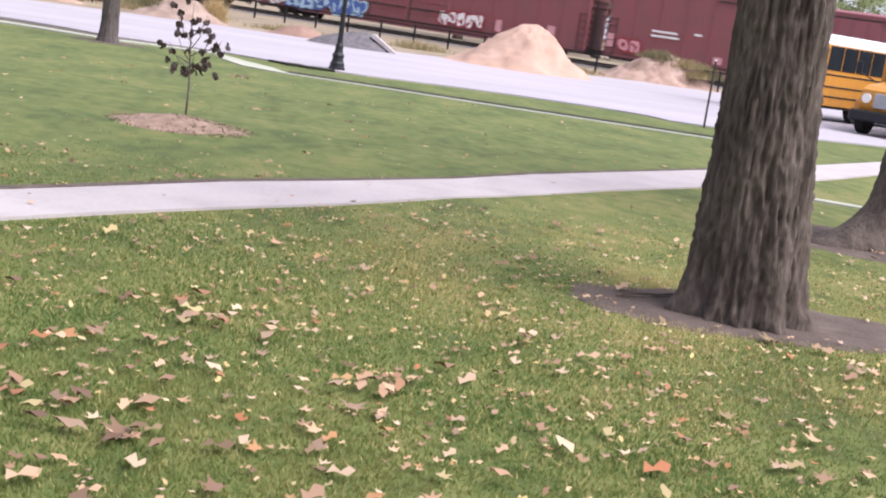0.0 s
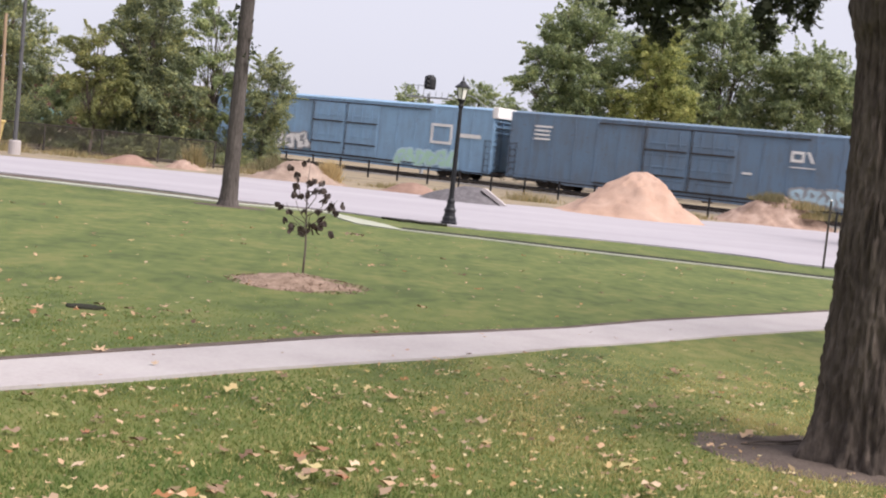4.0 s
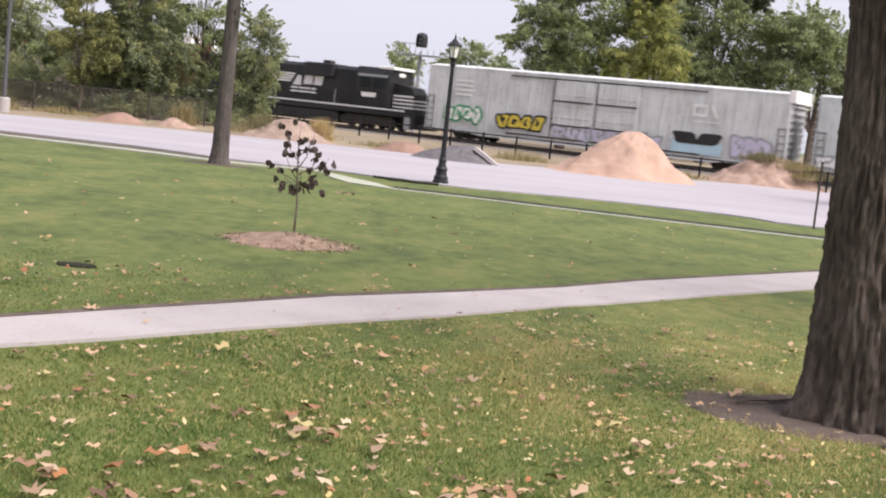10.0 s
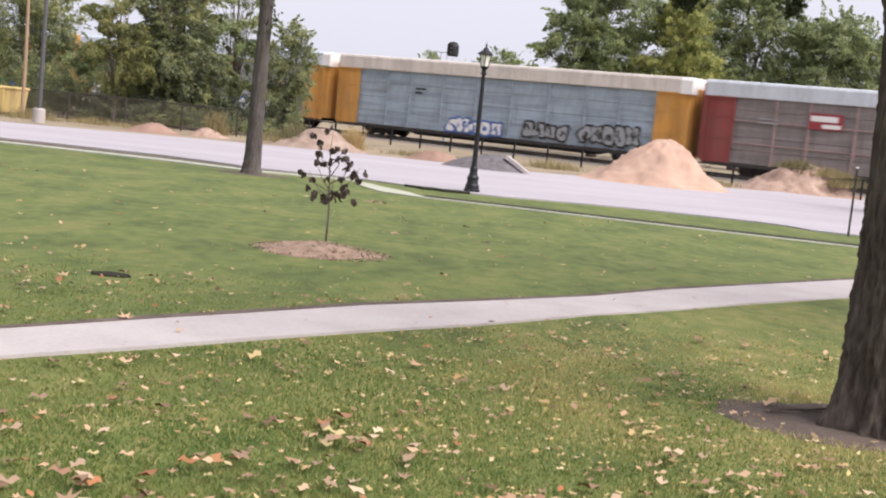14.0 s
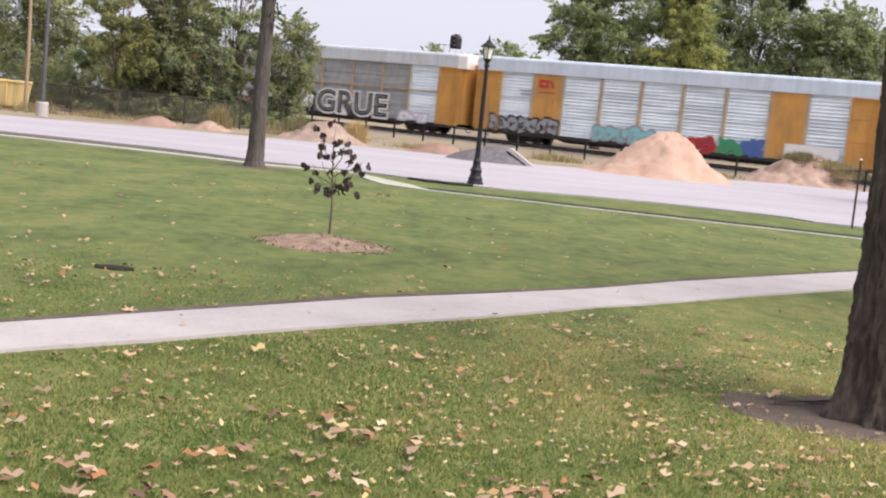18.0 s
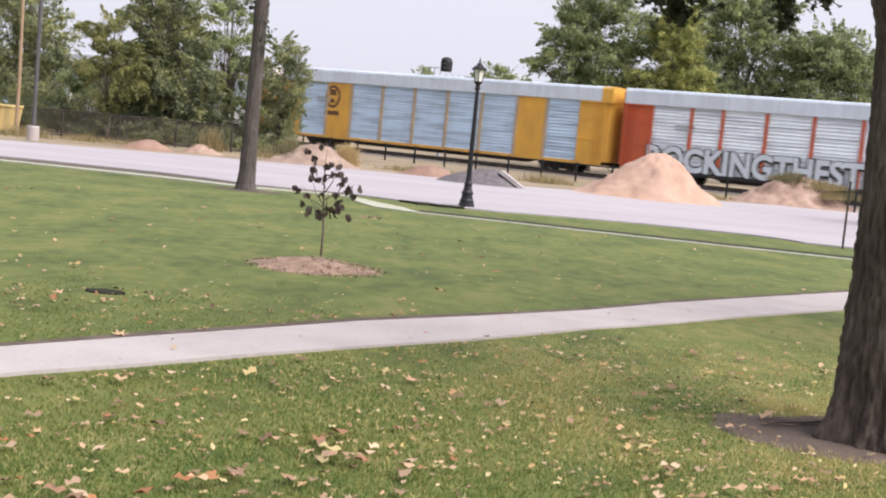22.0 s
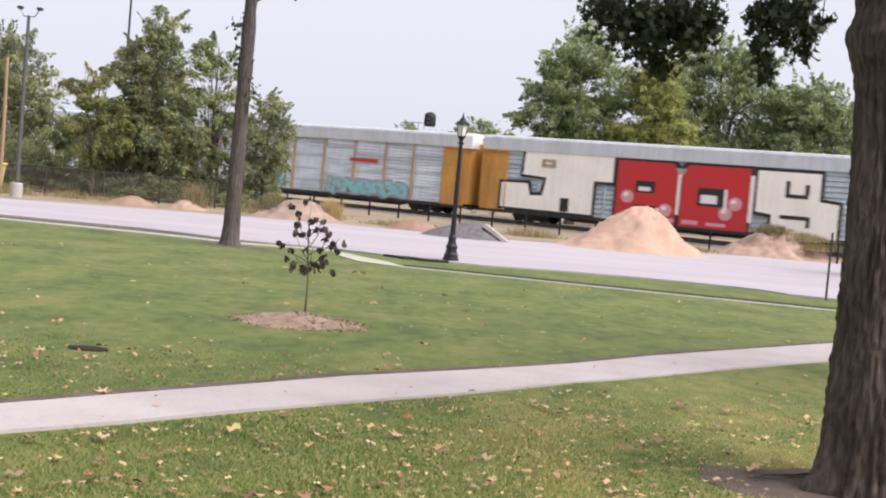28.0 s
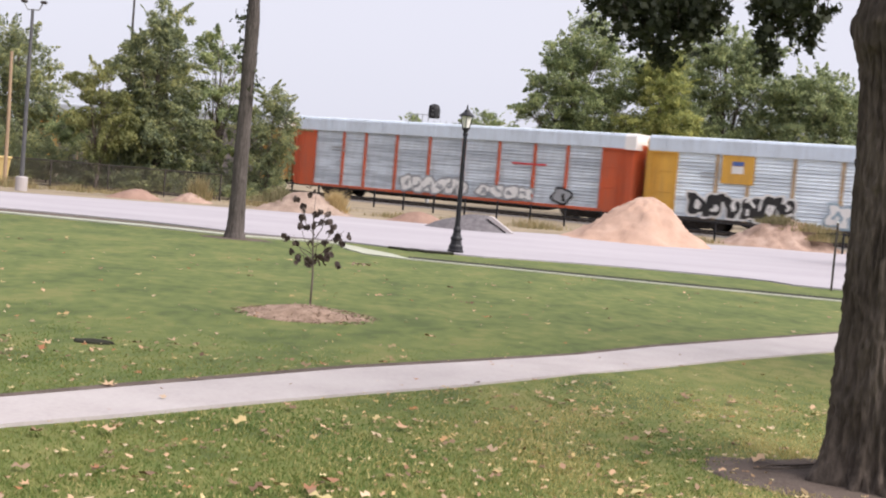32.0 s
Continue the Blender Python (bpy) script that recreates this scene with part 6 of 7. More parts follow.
tag(c, -11.4, -6.9, 1.1, 2.0, 6, "white", "grey", 304)
tag(c, -4.6, 1.3, 1.1, 2.0, 7, "lilac", "grey", 305)
tag(c, 3.3, 7.9, 1.0, 1.9, 5, "white", "blue", 306)
small_lines(c, -6.9, 3.7, 2, 1.8, "black", -1.60, bar=0.16)
c = autorack(rack_at(13), "pale louvred autorack with wide orange posts", P_TAN, P_ORANGE, P_LOUV, P_ROOF, 19, 0.065, bays=(0.9, 0.79, 1, 1, 1, 1, 1, 0.79, 0.9), wide=(1, 7), plate=P_ORANGE)
logo_loop(c, -8.4, 3.9, 1.2, 0.5, "red", -1.60)
tag(c, -11.9, -6.8, 1.0, 1.9, 7, "grey", "black", 307)
tag(c, -4.3, 0.5, 1.0, 1.9, 6, "cyan", "grey", 308)
tag(c, 1.9, 3.7, 1.0, 1.8, 2, "dark_red", "red", 309)
tag(c, 3.9, 5.2, 1.0, 1.8, 2, "green", "green", 310)
tag(c, 5.3, 6.5, 1.0, 1.8, 2, "blue", "blue", 311)
plates("patch", [rect(7.8, 10.9, 0.95, 1.9)], SPRAY["white"], c, -1.60)
c = autorack(rack_at(14), "grey autorack with orange ends and white outlined graffiti", P_TAN, P_ORANGE, P_LOUV, P_ROOFD, 19, 0.065, flat_bays=(0, 1, 2, 3, 4, 5, 6, 7), flat_panel=P_LOUVD, rib_w=0.12, tiers=(3.05,))
placard(c, -7.45, 4.0, 1.3, 1.5, SPRAY["pink"], [(0.35, 0.35, 0.1, 0.35), (0.3, 0.3, -0.1, 0.02)])
small_lines(c, -6.3, 4.1, 2, 2.0, "black", -1.60)
small_lines(c, -3.9, 4.1, 2, 2.0, "black", -1.60)
plates("graffiti_edge", [[(-5.6, 1.9), (-4.2, 2.95), (-3.2, 2.5), (-2.0, 1.6), (-1.9, 2.5), (-0.7, 2.85), (0.9, 2.1), (0.6, 0.95), (-2.2, 0.95), (-3.2, 1.5), (-4.4, 1.15)]], SPRAY["black"], c, -1.605, "white outlined graffiti")
plates("graffiti_fill", [[(-5.2, 1.9), (-4.1, 2.7), (-3.3, 2.3), (-2.3, 1.3), (-3.4, 1.7), (-4.3, 1.4)], [(-1.8, 1.5), (-1.7, 2.3), (-0.7, 2.6), (0.6, 2.0), (0.4, 1.2), (-1.4, 1.15)]], SPRAY["white"], c, -1.618)
flat_text("GRUE", SPRAY["white"], c, 0.85, 1.02, -1.606, 2.15, label="white outer edge of the letters", squeeze=1.15, grow=0.17)
flat_text("GRUE", SPRAY["black"], c, 0.85, 1.04, -1.618, 2.15, label="black spray-painted letters", squeeze=1.15, grow=0.06)
flat_text("GRUE", SPRAY["grey"], c, 0.85, 1.06, -1.630, 2.15, label="grey fill of the letters", squeeze=1.15, grow=-0.07)
tag(c, -11.0, -5.8, 1.2, 1.9, 7, "pale_blue", "pink", 312)
tag(c, 8.2, 10.6, 1.0, 1.5, 3, "white", "lilac", 313)
c = autorack(rack_at(15), "pale louvred autorack with orange-red ribs and ends", P_RED, P_RED, P_LOUV, P_ROOF, 19, 0.065)
flat_text("ROCKINGTHESTEEL KREW", SPRAY["black"], c, -11.45, 0.98, -1.606, 1.9, label="black edge of the letters", squeeze=0.912, grow=0.16)
flat_text("ROCKINGTHESTEEL KREW", SPRAY["ice"], c, -11.45, 1.02, -1.618, 1.9, label="pale spray-painted letters in one row", squeeze=0.912, grow=0.07)
plates("stripe", [rect(4.9, 7.3, 3.6, 3.76)], SPRAY["red"], c, -1.60)
c = autorack(rack_at(16), "yellow autorack with pale blue louvres and a round badge", P_TAN, P_YELLOW, P_LOUVS, P_ROOF, 19, 0.065, bays=(0.9, 0.79, 1, 1, 1, 1, 1, 0.79, 0.9), wide=(1, 7), sill=P_YELLOW, plate=P_YELLOW)
plates("badge", [[(-8.35 + 0.68 * math.cos(a * 0.524), 3.75 + 0.82 * math.sin(a * 0.524)) for a in range(12)], rect(-9.0, -7.7, 2.45, 2.75)], SPRAY["brown"], c, -1.575, "dark round badge")
plates("badge_mark", [[(-8.35 + 0.5 * math.cos(a * 0.524), 3.75 + 0.62 * math.sin(a * 0.524)) for a in range(12)]], P_YELLOW, c, -1.585)
plates("badge_mark", [rect(-8.65, -8.05, 3.85, 4.25), rect(-8.55, -8.15, 3.3, 3.6)], SPRAY["brown"], c, -1.595)
c = autorack(rack_at(17), "teal-grey louvred autorack with orange ends and bubble graffiti", P_TAN, P_ORANGE, P_LOUVT, P_ROOFD, 19, 0.065, rib_w=0.11)
tag(c, -10.2, -0.2, 0.85, 2.3, 9, "white", "black", 314)
tag(c, 0.2, 3.6, 1.0, 1.6, 4, "white", "grey", 315)
tag(c, 4.0, 12.2, 0.9, 2.2, 8, "white", "black", 316)
c = autorack(rack_at(18), "brown-grey ribbed autorack with pale blue graffiti", P_RUSTG, P_BROWN, P_RUSTG, P_ROOFD, 6, 0.03, bays=(1,) * 16, rib_w=0.1)
tag(c, -12.1, -5.8, 1.1, 2.0, 7, "steel", "lilac", 317)
tag(c, -4.5, 12.3, 1.0, 2.3, 13, "pale_blue", "steel", 318)
plates("patch", [rect(12.2, 13.0, 2.7, 3.4)], SPRAY["white"], c, -1.61)
c = autorack(rack_at(19), "grey autorack with yellow ends and huge red and white letters", P_LOUVT, P_ORANGE, P_LOUVT, P_ROOFD, 13, 0.06, rib_w=0.1)
Y = -1.606
J = [(-11.5, 1.15), (-5.0, 1.1), (-5.0, 3.2), (-3.75, 3.2), (-3.75, 4.82), (-9.9, 4.82), (-10.0, 3.3), (-8.3, 3.2), (-8.5, 2.05), (-9.4, 2.0), (-9.6, 2.75), (-11.5, 2.7)]
A = [(-3.45, 0.95), (-2.2, 0.95), (-2.2, 2.0), (-0.8, 2.0), (-0.8, 0.95), (0.45, 0.95), (0.45, 4.1), (0.1, 4.62), (-3.45, 4.62)]
O = [(0.7, 0.95), (4.85, 0.95), (4.85, 4.6), (1.1, 4.6), (0.7, 4.1)]
S = [(6.2, 0.95), (9.95, 0.95), (9.95, 2.9), (8.85, 3.0), (8.85, 4.55), (5.25, 4.55), (5.25, 2.2), (6.2, 2.1)]
def grown(p, e):
    """A letter's wider dark edge."""
    n = len(p)
    out = []
    for i in range(n):
        a, b, d = Vector(p[i - 1]), Vector(p[i]), Vector(p[(i + 1) % n])
        u, v = (b - a).normalized(), (d - b).normalized()
        k = Vector((u.y, -u.x)) + Vector((v.y, -v.x))
        out.append(tuple(b + k * e))
    return out
for shape, paint_name, text in ((J, "cream", "huge white letter"), (A, "red", "huge red letter"), (O, "red", "huge red letter"), (S, "cream", "huge white letter")):
    letter = part("graffiti_letter", Geo().prism(shape, Y - 0.014, Y), SPRAY[paint_name], c, text)
    part("outline", Geo().prism(grown(shape, 0.17), Y - 0.005 - 0.0007 * len(shape), Y + 0.006), SPRAY["black"], letter)
plates("graffiti_mark", [rect(-2.2, -0.95, 2.75, 3.45), rect(1.75, 3.35, 2.25, 3.3), rect(-7.2, -6.6, 1.15, 2.0), rect(6.9, 8.2, 3.1, 3.32), rect(6.9, 7.14, 3.3, 4.05), rect(8.0, 8.24, 3.3, 3.9), rect(6.7, 8.4, 1.9, 2.12), rect(8.2, 8.42, 1.5, 1.92)], SPRAY["black"], c, Y - 0.018)
plates("graffiti_mark", [rect(-2.0, -1.25, 2.85, 3.1), rect(1.95, 2.95, 2.4, 2.9), rect(0.45, 0.65, 1.6, 4.0), rect(4.85, 5.1, 1.5, 4.2), rect(3.35, 3.55, 2.0, 3.3), rect(-0.8, -0.6, 1.0, 1.9)], SPRAY["white"], c, Y - 0.028)
for cx, cz in ((-2.7, 2.45), (4.05, 2.5), (3.5, 1.9), (-0.2, 1.8)):
    plates("graffiti_mark", [[(cx + 0.42 * math.cos(k * 0.52), cz + 0.40 * math.sin(k * 0.52)) for k in range(12)]], SPRAY["pink"], c, Y - 0.020, "pale pink sprayed bubble")
    plates("graffiti_mark", [[(cx - 0.1 + 0.16 * math.cos(k * 0.7), cz + 0.12 + 0.14 * math.sin(k * 0.7)) for k in range(9)]], SPRAY["white"], c, Y - 0.026)
plates("graffiti_mark", [rect(-0.3, 0.4, 1.1, 1.35), rect(0.9, 1.9, 1.1, 1.35), rect(2.4, 3.6, 1.1, 1.3)], SPRAY["pink"], c, Y - 0.02)
plates("graffiti_mark", [[(0.25, 4.35), (0.95, 4.35), (0.6, 3.75)]], SPRAY["grey"], c, Y - 0.022)
placard(c, -8.2, 4.1, 1.0, 0.5, P_TAN, [(0.2, 0.2, -0.1, 0.1)], -1.64)
c = autorack(rack_at(20), "grey louvred autorack with tan posts and cyan graffiti", P_TAN, P_ORANGE, P_LOUVH, P_ROOFD, 19, 0.065)
tag(c, -10.0, -3.6, 1.1, 2.3, 5, "white", "black", 319)
tag(c, -3.6, -2.4, 1.1, 2.2, 1, "cyan", "pale_blue", 320, y=-1.65)
tag(c, 1.6, 8.5, 1.0, 2.1, 7, "cyan", "grey", 321)
plates("stripe", [rect(3.5, 5.9, 3.3, 3.52)], SPRAY["red"], c, -1.60)
c = autorack(rack_at(21), "pale louvred autorack with yellow ends and a yellow placard", P_TAN, P_YELLOW, P_LOUV, P_ROOF, 19, 0.065)
placard(c, -7.5, 3.95, 1.95, 1.7, P_YELLOW, [(0.18, 0.18, -0.15, 0.1)])
plates("placard_mark", [rect(-7.85, -7.15, 4.15, 4.4)], SPRAY["blue"], c, -1.63)
tag(c, -10.4, -3.8, 1.05, 2.4, 6, "black", "white", 322)
tag(c, -2.2, 11.0, 0.95, 2.4, 10, "white", "steel", 323)
c = autorack(rack_at(22), "pale louvred autorack with orange-red ribs and white graffiti", P_RED, P_RED, P_LOUVM, P_ROOF, 19, 0.065, sill=P_RED)
tag(c, -3.6, 1.7, 1.1, 2.0, 6, "white", "grey", 324)
tag(c, 2.4, 6.6, 1.1, 1.9, 4, "white", "grey", 325)
tag(c, 8.0, 9.3, 1.2, 2.0, 1, "grey", "black", 326)
plates("stripe", [rect(4.9, 7.4, 3.35, 3.47)], SPRAY["red"], c, -1.60)
autorack(rack_at(23), "brown-grey autorack with orange ends", P_TAN, P_ORANGE, P_RUSTG, P_ROOFD, 4, 0.02)
autorack(rack_at(24), "pale louvred autorack with orange ends", P_TAN, P_ORANGE, P_LOUV, P_ROOF, 19, 0.065)


# ---- school buses on the lot ----
def school_bus(at, turn, label):
    bus = thing("school_bus", label, "bus", at=at, turn=turn, group="school buses")
    L0, L1 = -8.8, 0.0                                       # body from rear to windscreen; hood ahead of it
    part("body", Geo().prism([(-1.2, 0.55), (-1.2, 2.70), (-1.0, 2.90), (1.0, 2.90), (1.2, 2.70), (1.2, 0.55)], L0, L1, "x"), M_BUSYEL, bus)
    part("roof", Geo().prism([(-1.21, 2.69), (-1.12, 2.87), (-0.8, 3.02), (0, 3.08), (0.8, 3.02), (1.12, 2.87), (1.21, 2.69)], L0 - 0.02, L1 + 0.1, "x"), M_WHITE, bus, "white roof")
    part("hood", Geo().prism([(L1, 0.75), (1.75, 0.75), (1.85, 0.95), (1.78, 1.38), (1.5, 1.52), (L1, 1.72)], -0.95, 0.95), M_BUSYEL, bus)
    part("grille", Geo().box(1.83, 1.89, -0.5, 0.5, 0.85, 1.3, 0.02), M_GREY, bus)
    part("bumper", Geo().box(1.7, 2.02, -1.18, 1.18, 0.42, 0.75, 0.05), M_BLACK, bus)
    part("windscreen", Geo().prism([(L1 + 0.02, 1.7), (L1 + 0.12, 1.68), (L1 + 0.06, 2.5), (L1 - 0.02, 2.5)], -1.02, 1.02), M_DARKGLASS, bus)
    for sy in (-1, 1):
        y0, y1 = sorted((sy * 1.195, sy * 1.225))
        for i in range(11):
            x = L0 + 0.5 + i * 0.74
            part("window", Geo().box(x, x + 0.69, y0, y1, 1.80, 2.64, 0.01), M_DARKGLASS, bus)
        for z in (0.85, 1.2, 1.62):
            part("rub_rail", Geo().box(L0, L1 - 0.1, y0, y1, z, z + 0.05, 0.01), M_BLACK, bus)
        part("headlight", Geo().prism([(sy * 0.74 + 0.15 * math.cos(k * math.pi / 6), 1.12 + 0.15 * math.sin(k * math.pi / 6)) for k in range(12)], 1.84, 1.9, "x"), M_LAMP, bus)
        part("fender", Geo().prism([(0.25, 0.6), (0.35, 1.0), (0.65, 1.18), (1.25, 1.18), (1.55, 1.0), (1.65, 0.6)], *sorted((sy * 0.93, sy * 1.2))), M_BUSYEL, bus)
        for x in (0.95, -6.3):
            w = part("wheel", Geo().disc_y(x, 0.48, 0.48, *sorted((sy * 0.92, sy * 1.19)), 20), M_TYRE, bus)
            part("rim", Geo().disc_y(x, 0.48, 0.24, *sorted((sy * 1.17, sy * 1.205)), 14), M_BLACK, w)
        part("mirror", Geo().box(1.3, 1.36, *sorted((sy * 1.3, sy * 1.5)), 1.85, 2.2, 0.02).tube([(0.6, sy * 1.0, 1.6), (1.33, sy * 1.4, 1.9)], 0.02, 5), M_BLACK, bus)
    part("skirt", Geo().box(L0 + 0.1, -0.2, -1.17, 1.17, 0.45, 0.6, 0.02), M_BLACK, bus)
    return bus


school_bus((18.38, 36.95, 0), 222, "yellow school bus with white roof parked on the lot")
school_bus((24.41, 46.44, 0), 25, "yellow school bus parked behind another bus")


# ---- bare soil, fallen leaves, grass ----
def soil_patch(name, at, rx, ry, label, seed, mat=M_SOIL, lift=0.0):
    """Bare ground that follows the lawn, with a ragged edge."""
    g = Geo()
    n = 72
    rings = []
    for k, z in ((1.0, -0.012), (0.93, 0.006), (0.7, 0.010), (0.4, 0.014), (0.02, 0.02)):
        ring = []
        for j in range(n):
            a = 2 * math.pi * j / n
            q = 1 + 0.2 * noise.noise((math.cos(a) * 2 + seed, math.sin(a) * 2, 0)) + 0.09 * noise.noise((math.cos(a) * 9 + seed, math.sin(a) * 9, 0))
            x, y = rx * k * q * math.cos(a), ry * k * q * math.sin(a)
            ring.append((x, y, wob(x + at[0], y + at[1]) - 0.035 + z + lift * (z > 0) + 0.008 * noise.noise((x * 6, y * 6, seed))))
        rings.append(ring)
    g.rings(rings)
    return thing(name, label, "soil", at=at, g=g, mat=mat, kind="structure", smooth=True)


soil_patch("ground_3", (3.25, 8.15, 0), 1.45, 0.72, "bare brown soil round the old tree", 2.0)
soil_patch("ground_4", (6.5, 12.5, 0), 1.75, 1.2, "bare brown soil round the dark tree", 5.0)
soil_patch("ground_5", (-3.24, 11.47, 0.0), 0.19, 0.13, "small dark hole in the lawn", 7.0, M_DARK, 0.015)
soil_patch("ground_6", (-5.1, 29.7, 0.0), 0.9, 0.6, "bare soil round the slim tree", 8.0)
stick = thing("twigs", "dark fallen twigs on the bare soil", "twig", at=(2.42, 8.25, 0.0))
part("twig", Geo().tube([(-0.14, 0.0, 0.0), (-0.05, 0.03, 0.015), (0.12, 0.05, 0.02), (0.3, 0.09, 0.04)], 0.008, 5), M_BARK, stick)
part("twig", Geo().tube([(-0.2, -0.05, 0.0), (0.0, -0.03, 0.01), (0.2, -0.01, 0.03)], 0.007, 5), M_BARK, stick)


def off_path(x, y):
    near = np.interp(x, [p[0] for p in PATH_NEAR], [p[1] for p in PATH_NEAR])
    far = np.interp(x, [p[0] for p in PATH_FAR], [p[1] for p in PATH_FAR])
    return (y < near - 0.02) | (y > far + 0.02)


def ground_z(x, y):
    return np.array([wob(a, b) for a, b in zip(x, y)]) - 0.035


rng = np.random.default_rng(101)


def fan(n, d0, d1, power):
    """Random places on the lawn ahead, thinning out with distance."""
    d = d0 + (d1 - d0) * rng.random(n) ** power
    x = d * rng.uniform(-0.46, 0.62, n) + rng.normal(0, 0.5, n)
    return x, d + rng.normal(0, 0.45, n)


# leaves lie thickest on the near lawn before the old tree
x1, y1 = fan(2100, 3.2, 12.0, 1.1)
drift = np.array([noise.noise((a * 0.8, b * 0.8, 7)) for a, b in zip(x1, y1)])
keep = (drift > -0.28) & off_path(x1, y1)
x1, y1 = x1[keep], y1[keep]
x2, y2 = fan(800, 9.0, 25.0, 0.9)
keep = off_path(x2, y2) & (rng.random(len(x2)) < 0.8)
# and thinly all round, on both sides of the path and behind
x3, y3 = rng.normal(1.0, 7.5, 2600), rng.normal(4.0, 7.0, 2600)
wide = off_path(x3, y3) & (y3 < 25) & ((np.abs(x3) > 0.45 * y3) | (y3 < 3.4)) & (np.hypot(x3, y3) > 0.8)
lx, ly = np.concatenate([x1, x2[keep], x3[wide]]), np.concatenate([y1, y2[keep], y3[wide]])
grassy = ((lx - 3.25) / 1.35) ** 2 + ((ly - 8.15) / 0.66) ** 2 > rng.uniform(0.3, 1.2, len(lx))
lx, ly = lx[grassy], ly[grassy]
lz = ground_z(lx, ly) + 0.022 + 0.012 * rng.random(len(lx))
lsize = rng.choice([0.03, 0.045, 0.065, 0.09, 0.12], len(lx), p=[0.26, 0.30, 0.24, 0.13, 0.07]) * rng.uniform(0.8, 1.2, len(lx))
lsize *= 1 + 0.12 * np.clip((6.8 - ly) / 2.5, 0, 1)
open_leaf = rng.random(len(lx)) < 0.35
at = np.stack([lx, ly, lz], 1)
fallen = new("fallen_leaves", soup("fallen_leaves", turned(MAPLE, at[open_leaf], lsize[open_leaf], rng, 0.95), [tuple(range(12))], M_FALLEN))
tagged(fallen, "tan, yellow and rust fallen maple leaves on the grass", "leaves", kind="stuff")
CURLED = [(-0.5, -0.10, 0.02), (-0.15, -0.26, 0.18), (0.30, -0.22, 0.06), (0.52, 0.02, 0.22), (0.24, 0.20, 0.28), (-0.05, 0.12, 0.06), (-0.34, 0.22, 0.24)]
curled = new("fallen_leaves", soup("fallen_leaves", turned(CURLED, at[~open_leaf], lsize[~open_leaf], rng, 0.93), [tuple(range(7))], M_FALLEN))
tagged(curled, "curled and broken brown leaves on the grass", "leaves", kind="stuff")
# many small yellow ones under the old tree
sx, sy = rng.normal(1.6, 2.1, 1150), rng.normal(7.8, 2.2, 1150)
keep = off_path(sx, sy) & (sy > 4.2) & (sy < 13) & (((sx - 3.2) / 1.0) ** 2 + ((sy - 8.1) / 0.75) ** 2 > rng.uniform(0.6, 1.3, 1150))
sx, sy = sx[keep], sy[keep]
small = new("fallen_leaves", soup("fallen_leaves", turned(CURLED, np.stack([sx, sy, ground_z(sx, sy) + 0.03], 1), rng.uniform(0.022, 0.06, len(sx)), rng, 0.8), [tuple(range(7))], M_YELLEAF))
tagged(small, "small yellow leaves scattered under the old tree", "leaves", kind="stuff")
# clusters of large curled ones on the near lawn
cx, cy = rng.uniform(-1.5, 2.2, 15), rng.uniform(4.3, 6.8, 15)
k = rng.integers(0, 15, 60)
big = np.stack([cx[k] + rng.normal(0, 0.10, 60), cy[k] + rng.normal(0, 0.09, 60), np.zeros(60)], 1)
big[:, 2] = ground_z(big[:, 0], big[:, 1]) + rng.uniform(0.035, 0.06, 60)
heaped = new("fallen_leaves", soup("fallen_leaves", turned(CURLED, big, rng.uniform(0.09, 0.13, 60), rng, 0.88), [tuple(range(7))], M_FALLEN))
tagged(heaped, "clusters of large tan maple leaves on the grass", "leaves", kind="stuff")
bx = np.stack([rng.normal(-1.62, 0.10, 14), rng.normal(23.8, 0.07, 14), np.full(14, 0.02)], 1)
clump = new("fallen_leaves", soup("fallen_leaves", turned(CURLED, bx, rng.uniform(0.07, 0.11, 14), rng, 0.5), [tuple(range(7))], M_CHIP))
tagged(clump, "small clump of brown leaves on the far lawn", "leaves", kind="stuff")
# a few on the path, and the large ones that lie apart
px = np.append(rng.uniform(-3.0, 4.0, 13), -0.15)
py = np.array([lerp2(PATH_NEAR, a) + rng.uniform(0.1, 0.9) * (lerp2(PATH_FAR, a) - lerp2(PATH_NEAR, a)) for a in px])
few = new("fallen_leaves", soup("fallen_leaves", turned(MAPLE, np.stack([px, py, np.full(14, 0.004)], 1), rng.uniform(0.03, 0.07, 14), rng, 0.85), [tuple(range(12))], M_FALLEN))
tagged(few, "few small brown leaves on the concrete path", "leaves", kind="stuff")

# grass blades on the near lawn, thinning into the far lawn's texture
n = 330000
gx, gy = fan(n, 3.0, 19.0, 1.2)
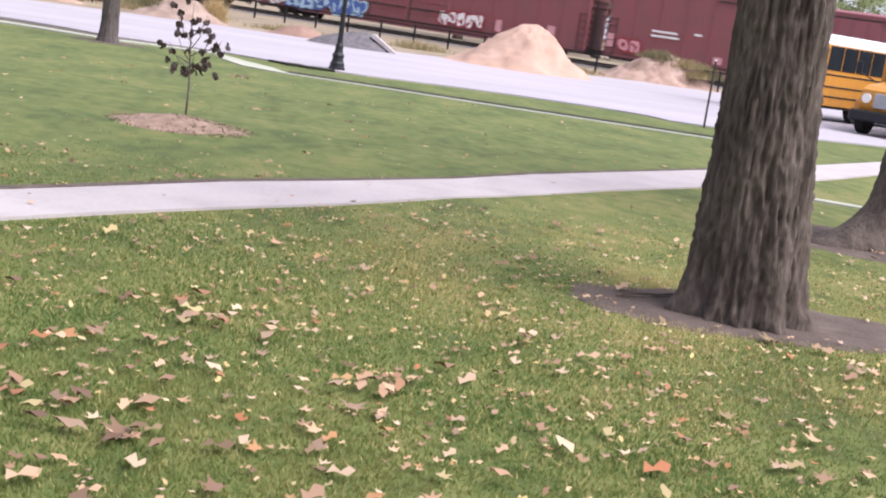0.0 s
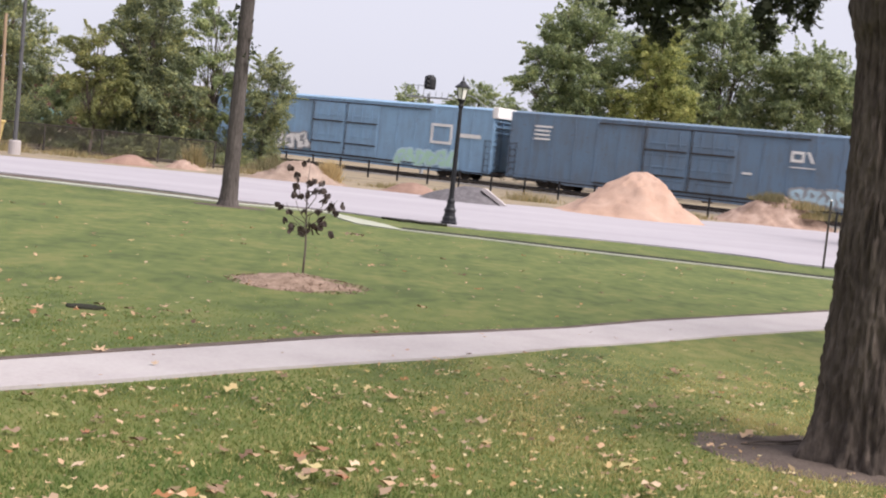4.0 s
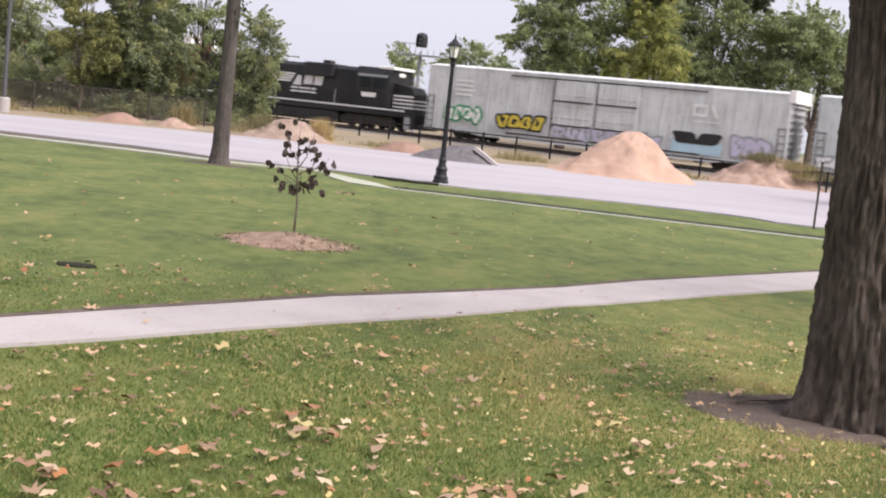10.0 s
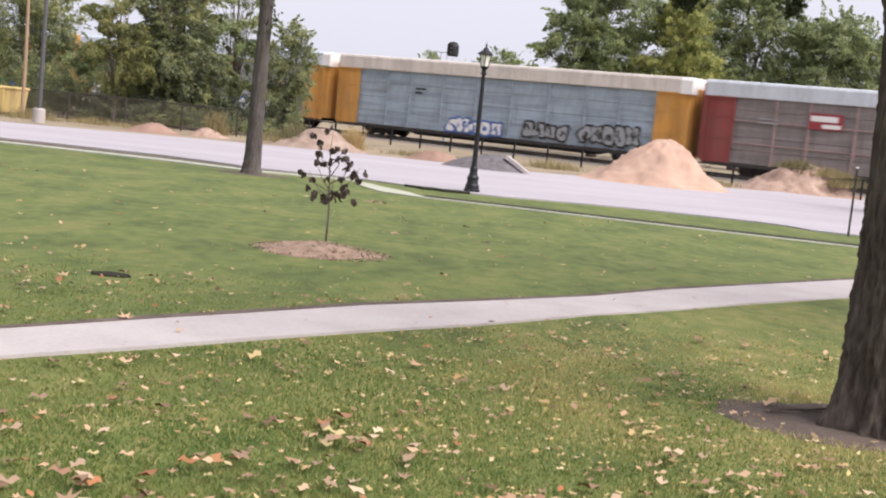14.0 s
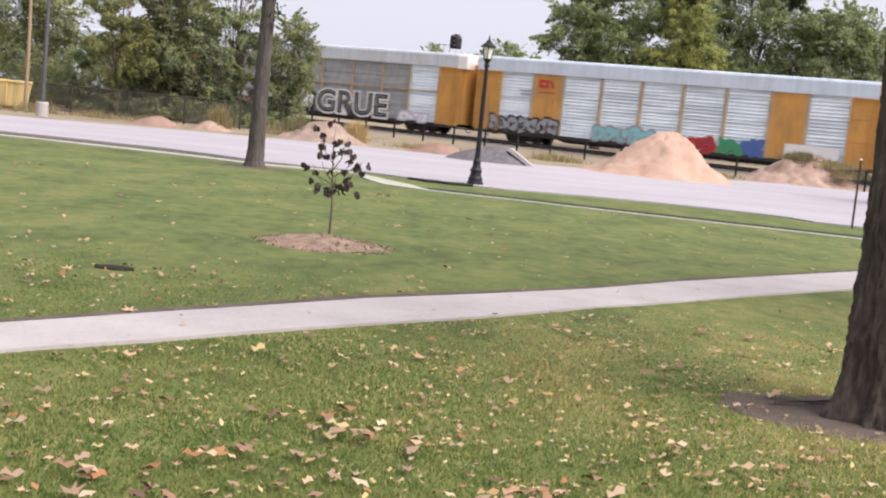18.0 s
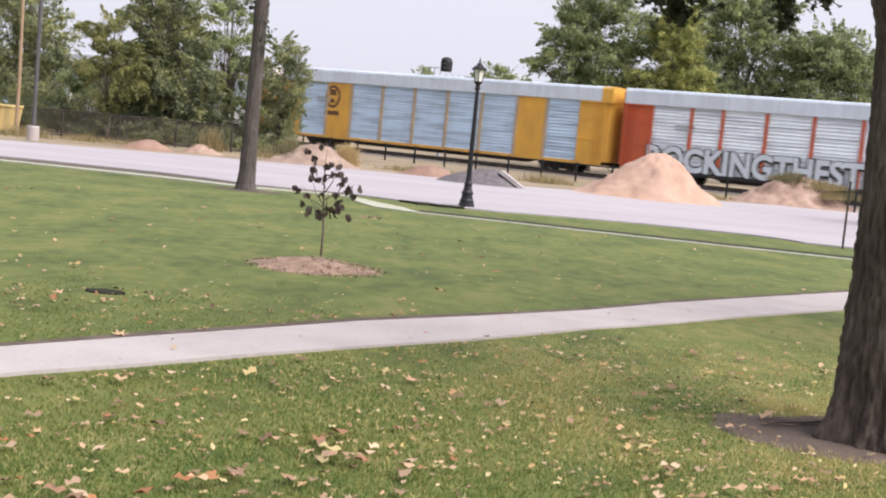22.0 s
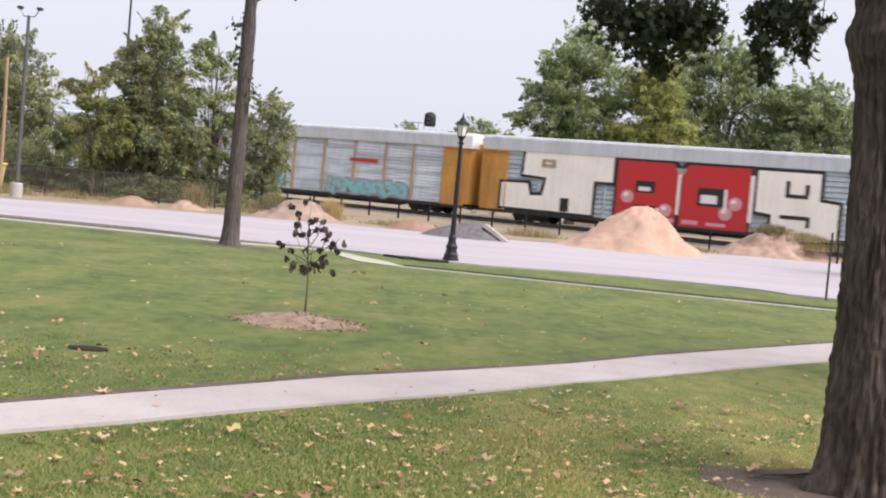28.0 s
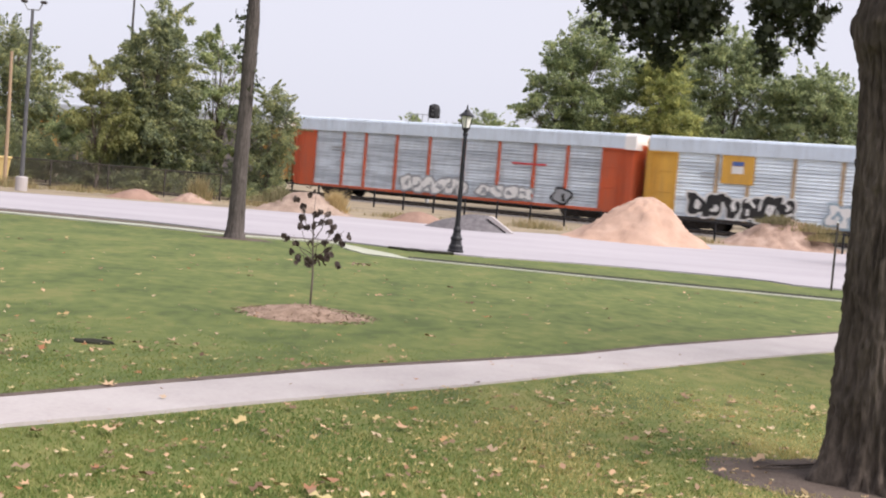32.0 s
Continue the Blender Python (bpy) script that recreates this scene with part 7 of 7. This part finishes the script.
# the rest of the lawn round about, with wider blades
ring_r, ring_a = 13.0 * np.sqrt(rng.random(240000)), rng.uniform(0, 2 * np.pi, 240000)
gx, gy = np.concatenate([gx, ring_r * np.cos(ring_a)]), np.concatenate([gy, 3.0 + ring_r * np.sin(ring_a)])
n = len(gx)
keep = (rng.random(n) < np.clip((14.5 - gy) / 7.5, 0, 1)) & off_path(gx, gy) & (((gx - 3.25) / 1.32) ** 2 + ((gy - 8.15) / 0.64) ** 2 > rng.uniform(0.8, 1.15, n)) & ((gx - SAP[0]) ** 2 + (gy - SAP[1] + 0.32) ** 2 > 0.62) & (((gx - -3.24) / 0.2) ** 2 + ((gy - 11.47) / 0.17) ** 2 > 1)
gx, gy = gx[keep], gy[keep]
n = len(gx)
gz = ground_z(gx, gy)
ha = rng.uniform(0, 2 * np.pi, n)
patchy = np.array([noise.noise((a * 0.9, b * 0.9, 11)) for a, b in zip(gx, gy)])
hh = np.clip(0.022 + 0.012 * patchy + rng.normal(0, 0.006, n), 0.010, 0.05) * np.clip(1 - (gy - 7.5) / 7.0, 0.25, 1)
ww = rng.uniform(0.0022, 0.0045, n) * (1 + gy * 0.10)
blade = np.zeros((n, 3, 3))
blade[:, 0] = np.stack([gx - np.cos(ha) * ww, gy - np.sin(ha) * ww, gz - 0.004], 1)
blade[:, 1] = np.stack([gx + np.cos(ha) * ww, gy + np.sin(ha) * ww, gz - 0.004], 1)
blade[:, 2] = np.stack([gx + rng.normal(0, 0.5, n) * hh, gy + rng.normal(0, 0.5, n) * hh, gz + hh], 1)
dry = rng.random(n) < 0.03 + 0.78 * np.exp(-((gx - 2.7) / 2.6) ** 2 - ((gy - 9.2) / 3.1) ** 2) * np.clip(1 + 1.9 * patchy, 0.15, 1.6)
straw = new("dry_grass", soup("dry_grass", blade[dry], [(0, 1, 2)], M_DRYBLADE))
tagged(straw, "dry straw-coloured grass thinning under the tree", "grass", kind="stuff")
grass = new("grass", soup("grass", blade[~dry], [(0, 1, 2)], M_BLADE))
tagged(grass, "short green lawn grass with yellowed blades", "grass", kind="stuff")


# ---- what moves: every car of the train rolls along the track ----
ALONG = [-256.72, -241.42, -225.94, -210.32, -194.57, -178.71, -162.75, -146.72, -130.63, -114.47, -98.27, -82.02, -65.72, -49.39, -33.01, -16.60, -0.05, 16.54, 33.02, 49.43, 65.93, 82.31, 98.97, 115.86, 132.41, 149.33, 166.14, 182.84, 199.45, 215.96, 232.65, 249.09, 265.40]      # metres rolled, second by second


def motions():
    for car, place in TRAIN:
        walk(car, [(float(t), Matrix.Translation(on_track(place + s)) @ pose(0, 0, 0, 0, 0, TRACK_A)) for t, s in enumerate(ALONG)])


motions()
